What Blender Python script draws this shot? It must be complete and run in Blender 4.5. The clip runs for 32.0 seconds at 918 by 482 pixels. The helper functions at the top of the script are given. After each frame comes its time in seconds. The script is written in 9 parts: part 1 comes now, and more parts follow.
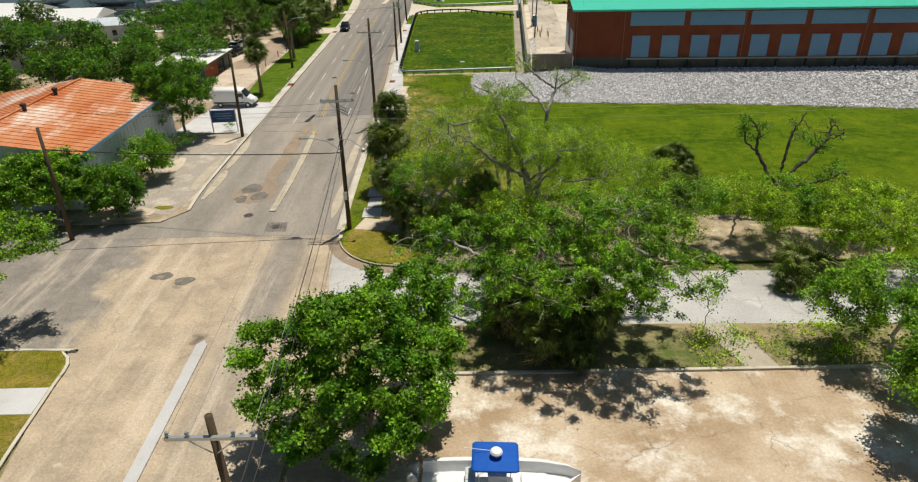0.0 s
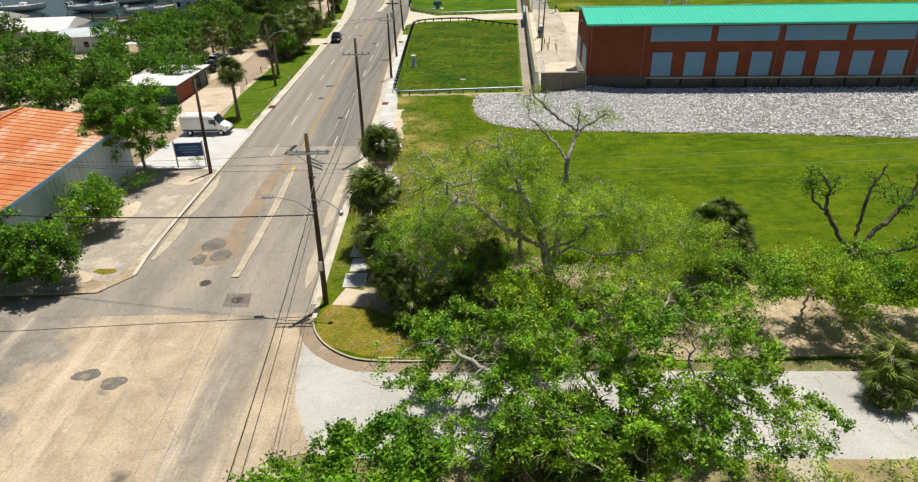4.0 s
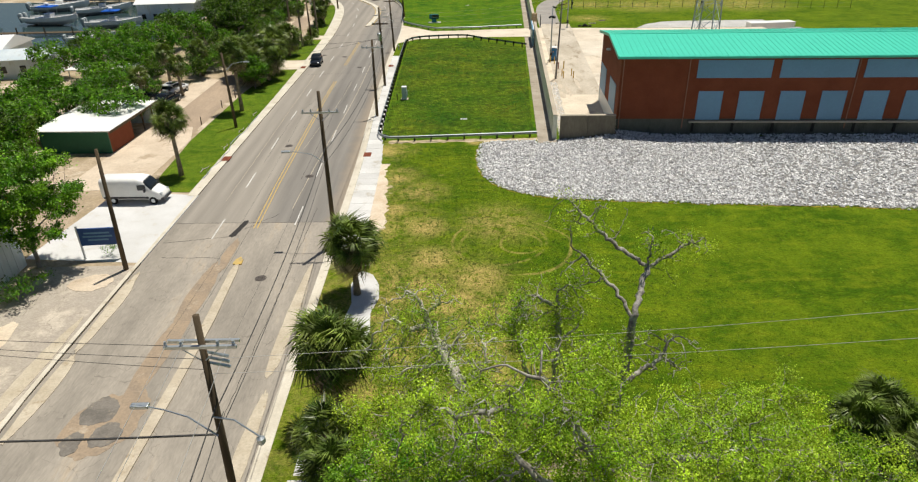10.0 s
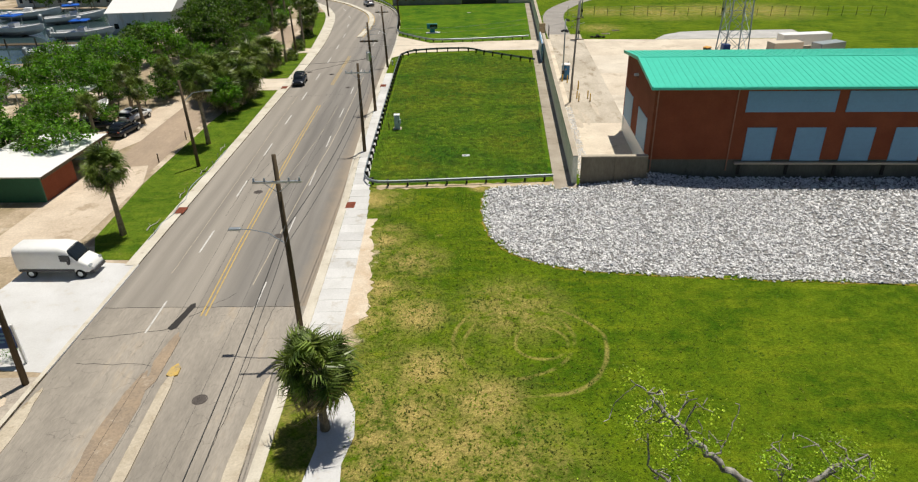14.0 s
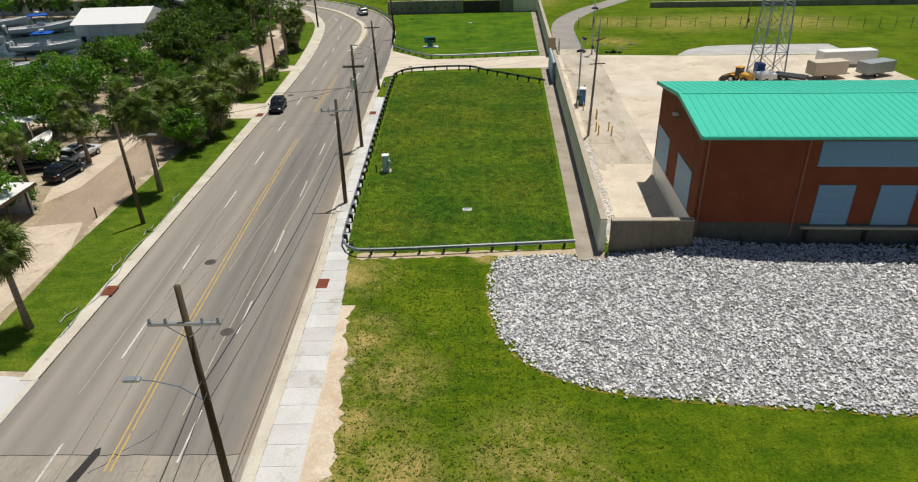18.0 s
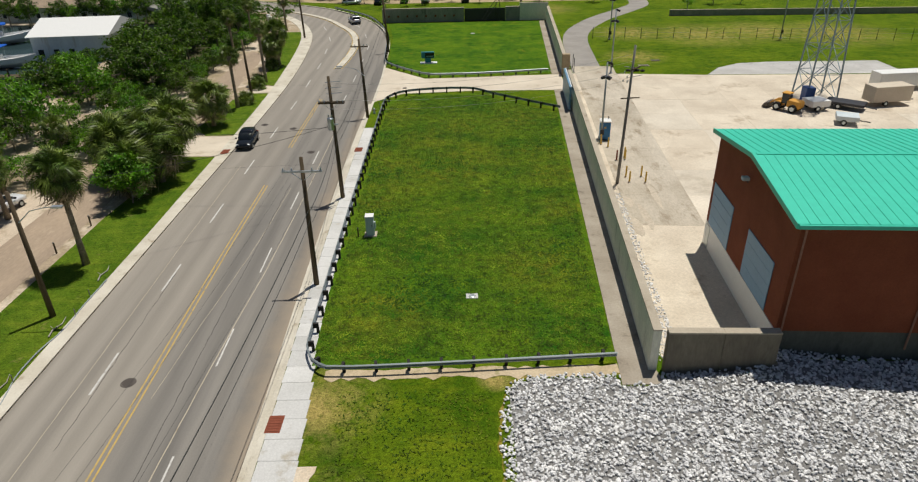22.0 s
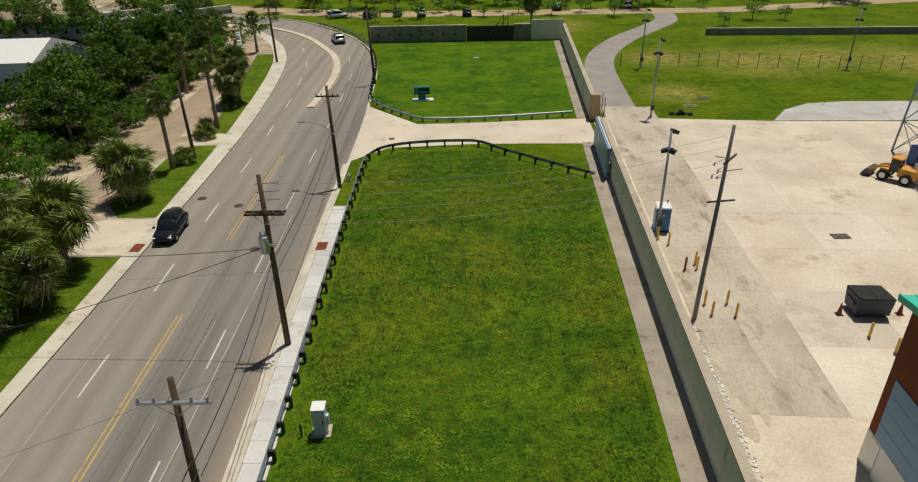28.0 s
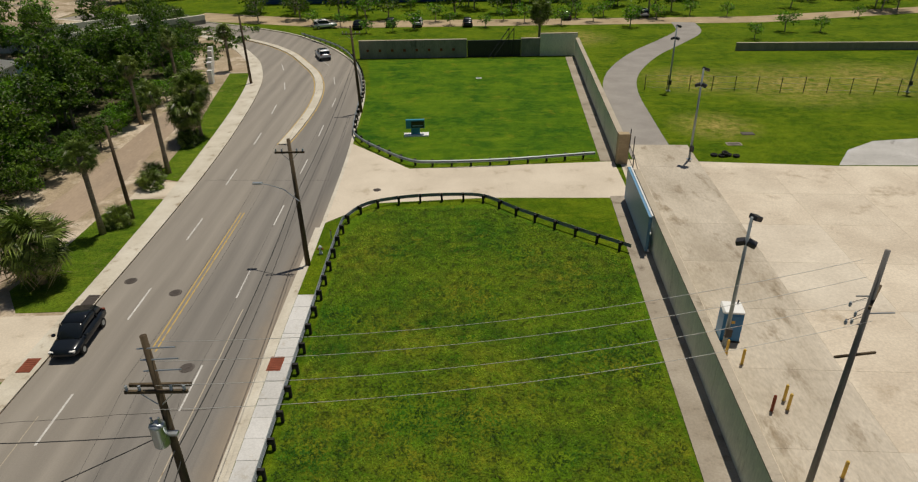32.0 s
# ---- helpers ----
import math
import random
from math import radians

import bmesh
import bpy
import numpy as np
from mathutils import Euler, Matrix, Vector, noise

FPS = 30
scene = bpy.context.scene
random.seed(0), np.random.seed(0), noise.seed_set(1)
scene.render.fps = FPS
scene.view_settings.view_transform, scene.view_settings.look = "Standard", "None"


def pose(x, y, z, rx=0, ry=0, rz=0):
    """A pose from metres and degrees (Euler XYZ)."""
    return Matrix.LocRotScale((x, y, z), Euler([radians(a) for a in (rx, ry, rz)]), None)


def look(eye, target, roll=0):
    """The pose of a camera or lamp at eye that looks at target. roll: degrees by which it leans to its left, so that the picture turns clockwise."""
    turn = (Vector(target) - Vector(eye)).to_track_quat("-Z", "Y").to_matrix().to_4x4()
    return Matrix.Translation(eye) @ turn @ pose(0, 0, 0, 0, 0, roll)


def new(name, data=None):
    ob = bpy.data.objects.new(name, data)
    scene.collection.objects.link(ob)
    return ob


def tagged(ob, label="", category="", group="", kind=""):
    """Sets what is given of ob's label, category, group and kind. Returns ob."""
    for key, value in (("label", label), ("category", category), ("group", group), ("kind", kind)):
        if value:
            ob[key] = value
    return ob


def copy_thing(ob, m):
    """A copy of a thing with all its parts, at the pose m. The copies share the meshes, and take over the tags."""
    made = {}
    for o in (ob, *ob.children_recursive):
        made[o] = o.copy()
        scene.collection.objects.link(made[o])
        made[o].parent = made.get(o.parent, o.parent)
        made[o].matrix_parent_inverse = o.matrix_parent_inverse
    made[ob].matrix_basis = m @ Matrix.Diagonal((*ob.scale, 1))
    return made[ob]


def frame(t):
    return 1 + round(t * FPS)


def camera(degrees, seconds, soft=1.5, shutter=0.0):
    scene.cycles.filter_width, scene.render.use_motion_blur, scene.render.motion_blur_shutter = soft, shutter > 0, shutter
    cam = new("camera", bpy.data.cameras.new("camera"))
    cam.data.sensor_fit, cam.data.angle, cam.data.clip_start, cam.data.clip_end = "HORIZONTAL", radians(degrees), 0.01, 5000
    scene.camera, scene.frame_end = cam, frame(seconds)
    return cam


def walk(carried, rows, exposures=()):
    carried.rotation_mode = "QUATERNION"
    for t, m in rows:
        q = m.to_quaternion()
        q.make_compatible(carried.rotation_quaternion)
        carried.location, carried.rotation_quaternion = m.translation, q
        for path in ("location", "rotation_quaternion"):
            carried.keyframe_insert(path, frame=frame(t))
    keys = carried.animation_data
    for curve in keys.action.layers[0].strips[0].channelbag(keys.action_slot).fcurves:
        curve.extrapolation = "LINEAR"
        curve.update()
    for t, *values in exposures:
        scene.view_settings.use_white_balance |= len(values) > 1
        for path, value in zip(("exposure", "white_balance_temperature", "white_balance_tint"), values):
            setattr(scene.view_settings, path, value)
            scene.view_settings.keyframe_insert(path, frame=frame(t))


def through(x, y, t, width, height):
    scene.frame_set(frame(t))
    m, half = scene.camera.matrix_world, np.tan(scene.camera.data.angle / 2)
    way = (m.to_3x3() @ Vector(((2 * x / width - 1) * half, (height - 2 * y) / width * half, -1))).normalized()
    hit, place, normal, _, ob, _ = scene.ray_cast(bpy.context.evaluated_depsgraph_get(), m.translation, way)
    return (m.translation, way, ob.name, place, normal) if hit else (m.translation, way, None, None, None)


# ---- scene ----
cam = camera(69.9, 32.0, soft=1.2)
METRES, EYE, TILT, LEAN, TURN = 113.05, 26.0, 0.0, 0.0, 0.5
ROWS = [
    (0.0, 0.0, 0.0, 0.0, -0.68, -28.06, 1.27),
    (0.5, 0.0001, 0.0121, 0.0001, -0.68, -28.05, 1.26),
    (1.0, 0.0001, 0.0245, -0.0, -0.69, -28.04, 1.24),
    (1.5, 0.0003, 0.0372, -0.0001, -0.68, -28.04, 1.25),
    (2.0, 0.0004, 0.0501, -0.0001, -0.68, -28.04, 1.27),
    (2.5, 0.0002, 0.0635, -0.0003, -0.69, -28.02, 1.24),
    (3.0, 0.0003, 0.077, -0.0003, -0.69, -28.03, 1.25),
    (3.5, 0.0004, 0.091, -0.0004, -0.68, -28.02, 1.24),
    (5.5, -0.0004, 0.148, 0.0005, -0.72, -28.05, 1.15),
    (6.0, -0.0003, 0.1628, 0.0003, -0.74, -28.02, 1.14),
    (6.5, -0.0003, 0.1776, 0.0, -0.76, -28.02, 1.12),
    (7.0, -0.0002, 0.1924, -0.0001, -0.75, -28.01, 1.12),
    (7.5, -0.0001, 0.2073, -0.0002, -0.77, -28.0, 1.14),
    (8.0, 0.0, 0.2222, -0.0003, -0.78, -28.0, 1.12),
    (8.5, 0.0002, 0.2371, -0.0001, -0.79, -28.03, 1.11),
    (9.0, 0.0002, 0.2526, -0.0001, -0.79, -28.03, 1.07),
    (9.5, 0.0003, 0.268, 0.0001, -0.8, -28.05, 1.07),
    (10.0, 0.0003, 0.2838, 0.0001, -0.82, -28.07, 1.08),
    (10.5, 0.0004, 0.2996, -0.0001, -0.81, -28.06, 1.08),
    (11.0, 0.0005, 0.3153, -0.0003, -0.82, -28.05, 1.09),
    (11.5, 0.0007, 0.3295, -0.0003, -0.81, -28.07, 1.11),
    (12.0, 0.0002, 0.3446, -0.0004, -0.85, -28.09, 1.13),
    (12.5, 0.0003, 0.36, -0.0006, -0.84, -28.1, 1.13),
    (13.0, 0.0005, 0.3756, -0.0009, -0.85, -28.13, 1.16),
    (13.5, 0.0005, 0.3909, -0.001, -0.86, -28.14, 1.14),
    (14.0, 0.0007, 0.4065, -0.0011, -0.86, -28.16, 1.15),
    (14.5, 0.001, 0.422, -0.001, -0.86, -28.19, 1.17),
    (16.5, 0.0023, 0.4832, -0.0018, -0.79, -28.12, 1.15),
    (17.0, 0.0029, 0.499, -0.002, -0.78, -28.1, 1.16),
    (17.5, 0.0031, 0.5148, -0.0023, -0.78, -28.12, 1.15),
    (18.0, 0.0034, 0.5306, -0.0024, -0.77, -28.13, 1.17),
    (18.5, 0.0033, 0.5464, -0.0026, -0.77, -28.13, 1.17),
    (19.0, 0.0033, 0.5626, -0.0028, -0.76, -28.18, 1.19),
    (19.5, 0.0031, 0.5788, -0.0025, -0.78, -28.22, 1.16),
    (20.0, 0.0032, 0.5954, -0.0029, -0.78, -28.21, 1.14),
    (20.5, 0.0031, 0.612, -0.0032, -0.77, -28.23, 1.12),
    (21.0, 0.0032, 0.629, -0.0033, -0.76, -28.27, 1.12),
    (21.5, 0.0036, 0.646, -0.0039, -0.74, -28.27, 1.13),
    (22.0, 0.0038, 0.663, -0.0042, -0.72, -28.28, 1.12),
    (22.5, 0.004, 0.6801, -0.0047, -0.72, -28.3, 1.11),
    (23.0, 0.004, 0.697, -0.0049, -0.7, -28.31, 1.08),
    (23.5, 0.004, 0.714, -0.0047, -0.72, -28.35, 1.09),
    (24.0, 0.004, 0.7311, -0.0049, -0.72, -28.35, 1.06),
    (24.5, 0.0044, 0.7481, -0.0049, -0.68, -28.38, 1.04),
    (25.0, 0.0045, 0.7653, -0.0055, -0.68, -28.37, 1.07),
    (25.5, 0.0044, 0.782, -0.0055, -0.69, -28.38, 1.06),
    (27.5, 0.0044, 0.8492, -0.0059, -0.68, -28.39, 0.95),
    (28.0, 0.0045, 0.8661, -0.0062, -0.69, -28.39, 0.96),
    (28.5, 0.0043, 0.8832, -0.0063, -0.71, -28.43, 0.92),
    (29.0, 0.0046, 0.9, -0.0063, -0.7, -28.44, 0.95),
    (29.5, 0.0047, 0.9169, -0.0068, -0.7, -28.43, 0.93),
    (30.0, 0.0047, 0.9336, -0.0068, -0.72, -28.48, 0.93),
    (30.5, 0.0049, 0.9505, -0.0075, -0.71, -28.46, 0.93),
    (31.0, 0.005, 0.9669, -0.0074, -0.72, -28.5, 0.94),
    (31.5, 0.0052, 0.9834, -0.0074, -0.73, -28.54, 0.92),
    (32.0, 0.0053, 0.9998, -0.0077, -0.74, -28.55, 0.91),
]
walk(cam, [(t, pose(0, 0, EYE, TILT, LEAN, TURN) @ pose(METRES * x, METRES * y, METRES * z, 90 + pitch, roll, yaw)) for t, x, y, z, yaw, pitch, roll in ROWS],
     exposures=[(0.0, -0.24, 6500, 10), (4.0, -0.02, 6500, 10), (10.0, 0.0, 6440, 10), (13.0, -0.06, 6420, 11), (19.0, -0.3, 6300, 11), (24.0, -0.39, 6340, 10), (28.0, -0.53, 6600, 10), (32.0, -0.63, 6660, 11)])

# ---- sky and sun ----
SUN_DIR = Vector((0.155, 0.245, 0.957)).normalized()
world = bpy.data.worlds.new("world")
scene.world = world
world.use_nodes = True
wn = world.node_tree.nodes
sky = wn.new("ShaderNodeTexSky")
sky.sky_type, sky.sun_disc = "NISHITA", False
sky.sun_elevation = math.asin(SUN_DIR.z)
sky.sun_rotation = math.atan2(SUN_DIR.x, SUN_DIR.y)
wn["Background"].inputs["Strength"].default_value = 0.05
world.node_tree.links.new(sky.outputs[0], wn["Background"].inputs["Color"])
sun_data = bpy.data.lights.new("sun", "SUN")
sun_data.energy, sun_data.angle, sun_data.color = 5.0, radians(0.53), (1.0, 0.94, 0.82)
sun = new("sun", sun_data)
sun.matrix_world = look(SUN_DIR * 200, (0, 0, 0))

# ---- materials ----


def node_mat(name):
    m = bpy.data.materials.new(name)
    m.use_nodes = True
    nt = m.node_tree
    return m, nt, nt.nodes["Principled BSDF"]


def noise_tex(nt, vec, scale, detail=4.0, rough=0.6):
    n = nt.nodes.new("ShaderNodeTexNoise")
    n.inputs["Scale"].default_value = scale
    n.inputs["Detail"].default_value = detail
    n.inputs["Roughness"].default_value = rough
    if vec is not None:
        nt.links.new(vec, n.inputs["Vector"])
    return n.outputs["Fac"]


def ramp(nt, fac, lo, hi):
    r = nt.nodes.new("ShaderNodeMapRange")
    r.inputs["From Min"].default_value, r.inputs["From Max"].default_value = lo, hi
    nt.links.new(fac, r.inputs["Value"])
    return r.outputs["Result"]


def mix(nt, fac, a, b, mode="MIX"):
    n = nt.nodes.new("ShaderNodeMix")
    n.data_type, n.blend_type = "RGBA", mode
    for sock, v in ((n.inputs[0], fac), (n.inputs[6], a), (n.inputs[7], b)):
        if isinstance(v, (int, float)):
            sock.default_value = v
        elif isinstance(v, tuple):
            sock.default_value = (*v, 1)
        else:
            nt.links.new(v, sock)
    return n.outputs[2]


def maths(nt, op, a, b=0.0):
    n = nt.nodes.new("ShaderNodeMath")
    n.operation = op
    for sock, v in ((n.inputs[0], a), (n.inputs[1], b)):
        if isinstance(v, (int, float)):
            sock.default_value = v
        else:
            nt.links.new(v, sock)
    return n.outputs[0]


def bump(nt, bsdf, height, strength, dist):
    b = nt.nodes.new("ShaderNodeBump")
    b.inputs["Strength"].default_value, b.inputs["Distance"].default_value = strength, dist
    nt.links.new(height, b.inputs["Height"])
    nt.links.new(b.outputs[0], bsdf.inputs["Normal"])


def place_vec(nt):
    return nt.nodes.new("ShaderNodeNewGeometry").outputs["Position"]


def scaled(nt, vec, sx, sy, sz):
    m = nt.nodes.new("ShaderNodeMapping")
    m.inputs["Scale"].default_value = (sx, sy, sz)
    nt.links.new(vec, m.inputs["Vector"])
    return m.outputs[0]


def surface(name, a, b, big=0.3, fine=6.0, c=None, c_lo=0.58, c_hi=0.7, c_scale=0.8, rough=0.85, metal=0.0, bmp=0.25, dist=0.02, grain=0.25, stretch=None, spread=0.0, cracks=0.0, islands=0.0):
    """Two colours blended by large noise, darkened and lightened by fine grain, with optional stains c."""
    m, nt, p = node_mat(name)
    vec = place_vec(nt)
    if stretch:
        vec = scaled(nt, vec, *stretch)
    col = mix(nt, ramp(nt, noise_tex(nt, vec, big), 0.35, 0.65), a, b)
    if c:
        col = mix(nt, ramp(nt, noise_tex(nt, vec, c_scale, 6, 0.7), c_lo, c_hi), col, c)
    g = noise_tex(nt, vec, fine, 5, 0.7)
    gc = nt.nodes.new("ShaderNodeCombineColor")
    v = ramp(nt, g, 0.25, 0.75)
    v2 = maths(nt, "ADD", maths(nt, "MULTIPLY", v, 2 * grain), 1 - grain)
    if islands:
        isl = nt.nodes.new("ShaderNodeNewGeometry").outputs["Random Per Island"]
        v2 = maths(nt, "MULTIPLY", v2, maths(nt, "ADD", maths(nt, "MULTIPLY", isl, 2 * islands), 1 - islands))
    if spread:
        info = nt.nodes.new("ShaderNodeObjectInfo")
        v2 = maths(nt, "MULTIPLY", v2, maths(nt, "ADD", maths(nt, "MULTIPLY", info.outputs["Random"], 2 * spread), 1 - spread))
    for s in gc.inputs[:3]:
        nt.links.new(v2, s)
    col = mix(nt, 1.0, col, gc.outputs[0], "MULTIPLY")
    nt.links.new(col, p.inputs["Base Color"])
    p.inputs["Roughness"].default_value, p.inputs["Metallic"].default_value = rough, metal
    if rough > 0.65:
        p.inputs["Specular IOR Level"].default_value = 0.18
    if cracks:
        vo = nt.nodes.new("ShaderNodeTexVoronoi")
        vo.feature = "DISTANCE_TO_EDGE"
        vo.inputs["Scale"].default_value = cracks
        wob = nt.nodes.new("ShaderNodeVectorMath")
        wn_ = nt.nodes.new("ShaderNodeTexNoise")
        wn_.inputs["Scale"].default_value, wn_.inputs["Detail"].default_value = 0.9, 6
        nt.links.new(place_vec(nt), wn_.inputs["Vector"])
        wob.operation = "MULTIPLY_ADD"
        nt.links.new(wn_.outputs["Color"], wob.inputs[0])
        wob.inputs[1].default_value = (1.6, 1.6, 0)
        nt.links.new(place_vec(nt), wob.inputs[2])
        nt.links.new(wob.outputs[0], vo.inputs["Vector"])
        line = maths(nt, "MULTIPLY", ramp(nt, vo.outputs["Distance"], 0.010, 0.002), ramp(nt, noise_tex(nt, place_vec(nt), 0.5, 2), 0.42, 0.55))
        nt.links.new(mix(nt, maths(nt, "MULTIPLY", line, 0.4), col, (0.07, 0.06, 0.05)), p.inputs["Base Color"])
    if bmp:
        bump(nt, p, g, bmp, dist)
    return m


def leaf_mat(name, a, b, rough=0.5, through=0.35, broad=0.5):
    """Leaves: colour by leaf and by clump, some light through them."""
    m, nt, p = node_mat(name)
    vec = place_vec(nt)
    geo = nt.nodes.new("ShaderNodeNewGeometry")
    col = mix(nt, ramp(nt, noise_tex(nt, vec, broad, 3), 0.35, 0.65), a, b)
    v = maths(nt, "ADD", maths(nt, "MULTIPLY", geo.outputs["Random Per Island"], 0.8), 0.6)
    v = maths(nt, "MULTIPLY", v, maths(nt, "ADD", maths(nt, "MULTIPLY", ramp(nt, noise_tex(nt, vec, 1.3, 2), 0.34, 0.66), 1.15), 0.4))
    gc = nt.nodes.new("ShaderNodeCombineColor")
    for s in gc.inputs[:3]:
        nt.links.new(v, s)
    col = mix(nt, 1.0, col, gc.outputs[0], "MULTIPLY")
    nt.links.new(col, p.inputs["Base Color"])
    p.inputs["Roughness"].default_value = rough
    p.inputs["Specular IOR Level"].default_value = 0.26
    tr = nt.nodes.new("ShaderNodeBsdfTranslucent")
    nt.links.new(mix(nt, 1.0, col, (1.0, 1.25, 0.5), "MULTIPLY"), tr.inputs["Color"])
    ms = nt.nodes.new("ShaderNodeMixShader")
    ms.inputs[0].default_value = through
    nt.links.new(p.outputs[0], ms.inputs[1])
    nt.links.new(tr.outputs[0], ms.inputs[2])
    nt.links.new(ms.outputs[0], nt.nodes["Material Output"].inputs["Surface"])
    return m


def lawn_mat(name, a, b, dry, dry_amount, rings=()):
    """Mown grass: fine blades, mottled greens, dry patches, worn tyre rings."""
    m, nt, p = node_mat(name)
    vec = place_vec(nt)
    col = mix(nt, ramp(nt, noise_tex(nt, vec, 0.16, 5, 0.65), 0.38, 0.62), a, b)
    col = mix(nt, maths(nt, "MULTIPLY", ramp(nt, noise_tex(nt, vec, 0.9, 4, 0.6), 0.42, 0.72), 0.55), col, (b[0] * 1.6, b[1] * 1.35, b[2] * 1.3))
    streak = ramp(nt, noise_tex(nt, scaled(nt, vec, 0.35, 1.3, 1.0), 0.55, 5, 0.7), 0.52, 0.72)
    col = mix(nt, maths(nt, "MULTIPLY", streak, 0.55), col, (b[0] * 2.1, b[1] * 1.5, b[2] * 2.0))
    patch = ramp(nt, noise_tex(nt, vec, 0.33, 7, 0.75), 0.72 - dry_amount, 0.86 - dry_amount)
    xyz = nt.nodes.new("ShaderNodeSeparateXYZ")
    nt.links.new(vec, xyz.inputs[0])

    def away(cx, cy):
        return maths(nt, "SQRT", maths(nt, "ADD", maths(nt, "POWER", maths(nt, "SUBTRACT", xyz.outputs[0], cx), 2.0), maths(nt, "POWER", maths(nt, "SUBTRACT", xyz.outputs[1], cy), 2.0)))

    if rings:
        rag = noise_tex(nt, vec, 0.8, 8, 0.8)
        soft, hard = ramp(nt, rag, 0.40, 0.58), ramp(nt, rag, 0.34, 0.52)
        for cx, cy, r in DRY_SPOTS:
            patch = maths(nt, "MAXIMUM", patch, maths(nt, "MULTIPLY", ramp(nt, away(cx, cy), r, 0.0), soft))
        for cx, cy, r in BARE_SPOTS:
            patch = maths(nt, "MAXIMUM", patch, maths(nt, "MULTIPLY", ramp(nt, away(cx, cy), r, r * 0.3), hard))
    if rings:
        wob = maths(nt, "MULTIPLY", maths(nt, "SUBTRACT", noise_tex(nt, vec, 0.7, 8, 0.75), 0.5), 5.0)
        fringe = ramp(nt, maths(nt, "ADD", xyz.outputs[0], wob), -7.2, -8.0)
        fringe = maths(nt, "MULTIPLY", fringe, maths(nt, "MULTIPLY", ramp(nt, xyz.outputs[1], 76.0, 79.0), ramp(nt, maths(nt, "ADD", xyz.outputs[1], wob), 96.0, 92.0)))
    if name == "lawn_plot":
        rag = ramp(nt, noise_tex(nt, vec, 0.7, 8, 0.75), 0.4, 0.6)
        for cx, cy, r in PLOT_SPOTS:
            patch = maths(nt, "MAXIMUM", patch, maths(nt, "MULTIPLY", ramp(nt, away(cx, cy), r * 1.3, r * 0.3), maths(nt, "MULTIPLY", rag, 0.85)))
    for cx, cy, r in rings:
        d = maths(nt, "ABSOLUTE", maths(nt, "SUBTRACT", maths(nt, "ADD", away(cx, cy), maths(nt, "MULTIPLY", noise_tex(nt, vec, 0.25, 2), 0.9)), r + 0.45))
        ring = maths(nt, "MULTIPLY", ramp(nt, d, 0.2, 0.06), ramp(nt, noise_tex(nt, vec, 0.35, 3), 0.38, 0.55))
        patch = maths(nt, "MAXIMUM", patch, maths(nt, "MULTIPLY", ring, 0.55))
    col = mix(nt, maths(nt, "MULTIPLY", patch, 0.88), col, dry)
    if rings:
        col = mix(nt, fringe, col, (0.50, 0.41, 0.27))
    g = noise_tex(nt, scaled(nt, vec, 1.0, 1.4, 1.0), 6.0, 8, 0.9)
    v2 = maths(nt, "ADD", maths(nt, "MULTIPLY", ramp(nt, g, 0.36, 0.64), 1.3), 0.3)
    gc = nt.nodes.new("ShaderNodeCombineColor")
    for s in gc.inputs[:3]:
        nt.links.new(v2, s)
    col = mix(nt, 1.0, col, gc.outputs[0], "MULTIPLY")
    nt.links.new(col, p.inputs["Base Color"])
    p.inputs["Roughness"].default_value = 0.9
    p.inputs["Specular IOR Level"].default_value = 0.05
    bump(nt, p, g, 0.7, 0.12)
    return m


def plain(name, col, rough=0.5, metal=0.0, var=0.12, scale=3.0):
    return surface(name, col, tuple(min(1, v * (1 + var)) for v in col), big=scale, fine=scale * 8, grain=var, rough=rough, metal=metal, bmp=0.08, dist=0.005)


BARE_SPOTS = [(-2.7, 77.7, 2.6), (-3.2, 73.5, 2.2), (0.9, 74.7, 3.0), (-2.0, 70.6, 2.4), (-0.2, 71.7, 2.2), (-3.4, 83.4, 2.6), (-6.4, 87.0, 2.0), (-4.5, 66.0, 2.5), (1.5, 66.5, 2.2), (-6.6, 94.5, 1.6), (-8.6, 102.8, 2.2), (1.5, 105.0, 1.2)]
DRY_SPOTS = [(33.0, 206.0, 9.0), (46.0, 203.0, 13.0), (58.0, 205.0, 12.0), (70.0, 202.0, 14.0), (29.0, 186.0, 6.0), (20.0, 236.0, 9.0), (-3.5, 67.0, 9.0), (0.5, 70.0, 7.0), (-7.0, 95.0, 4.0), (3.0, 84.0, 5.0), (-5.0, 72.0, 11.0), (-6.5, 84.0, 6.0), (-4.5, 60.0, 10.0), (-8.6, 103.0, 4.5), (-4.5, 91.0, 4.0), (1.0, 62.0, 8.0)]
M = {}
M["lawn"] = lawn_mat("lawn", (0.044, 0.100, 0.003), (0.104, 0.164, 0.006), (0.43, 0.33, 0.11), 0.06, [(2.9, 80.5, 3.9), (4.6, 80.0, 1.7), (4.2, 79.6, 4.6)])
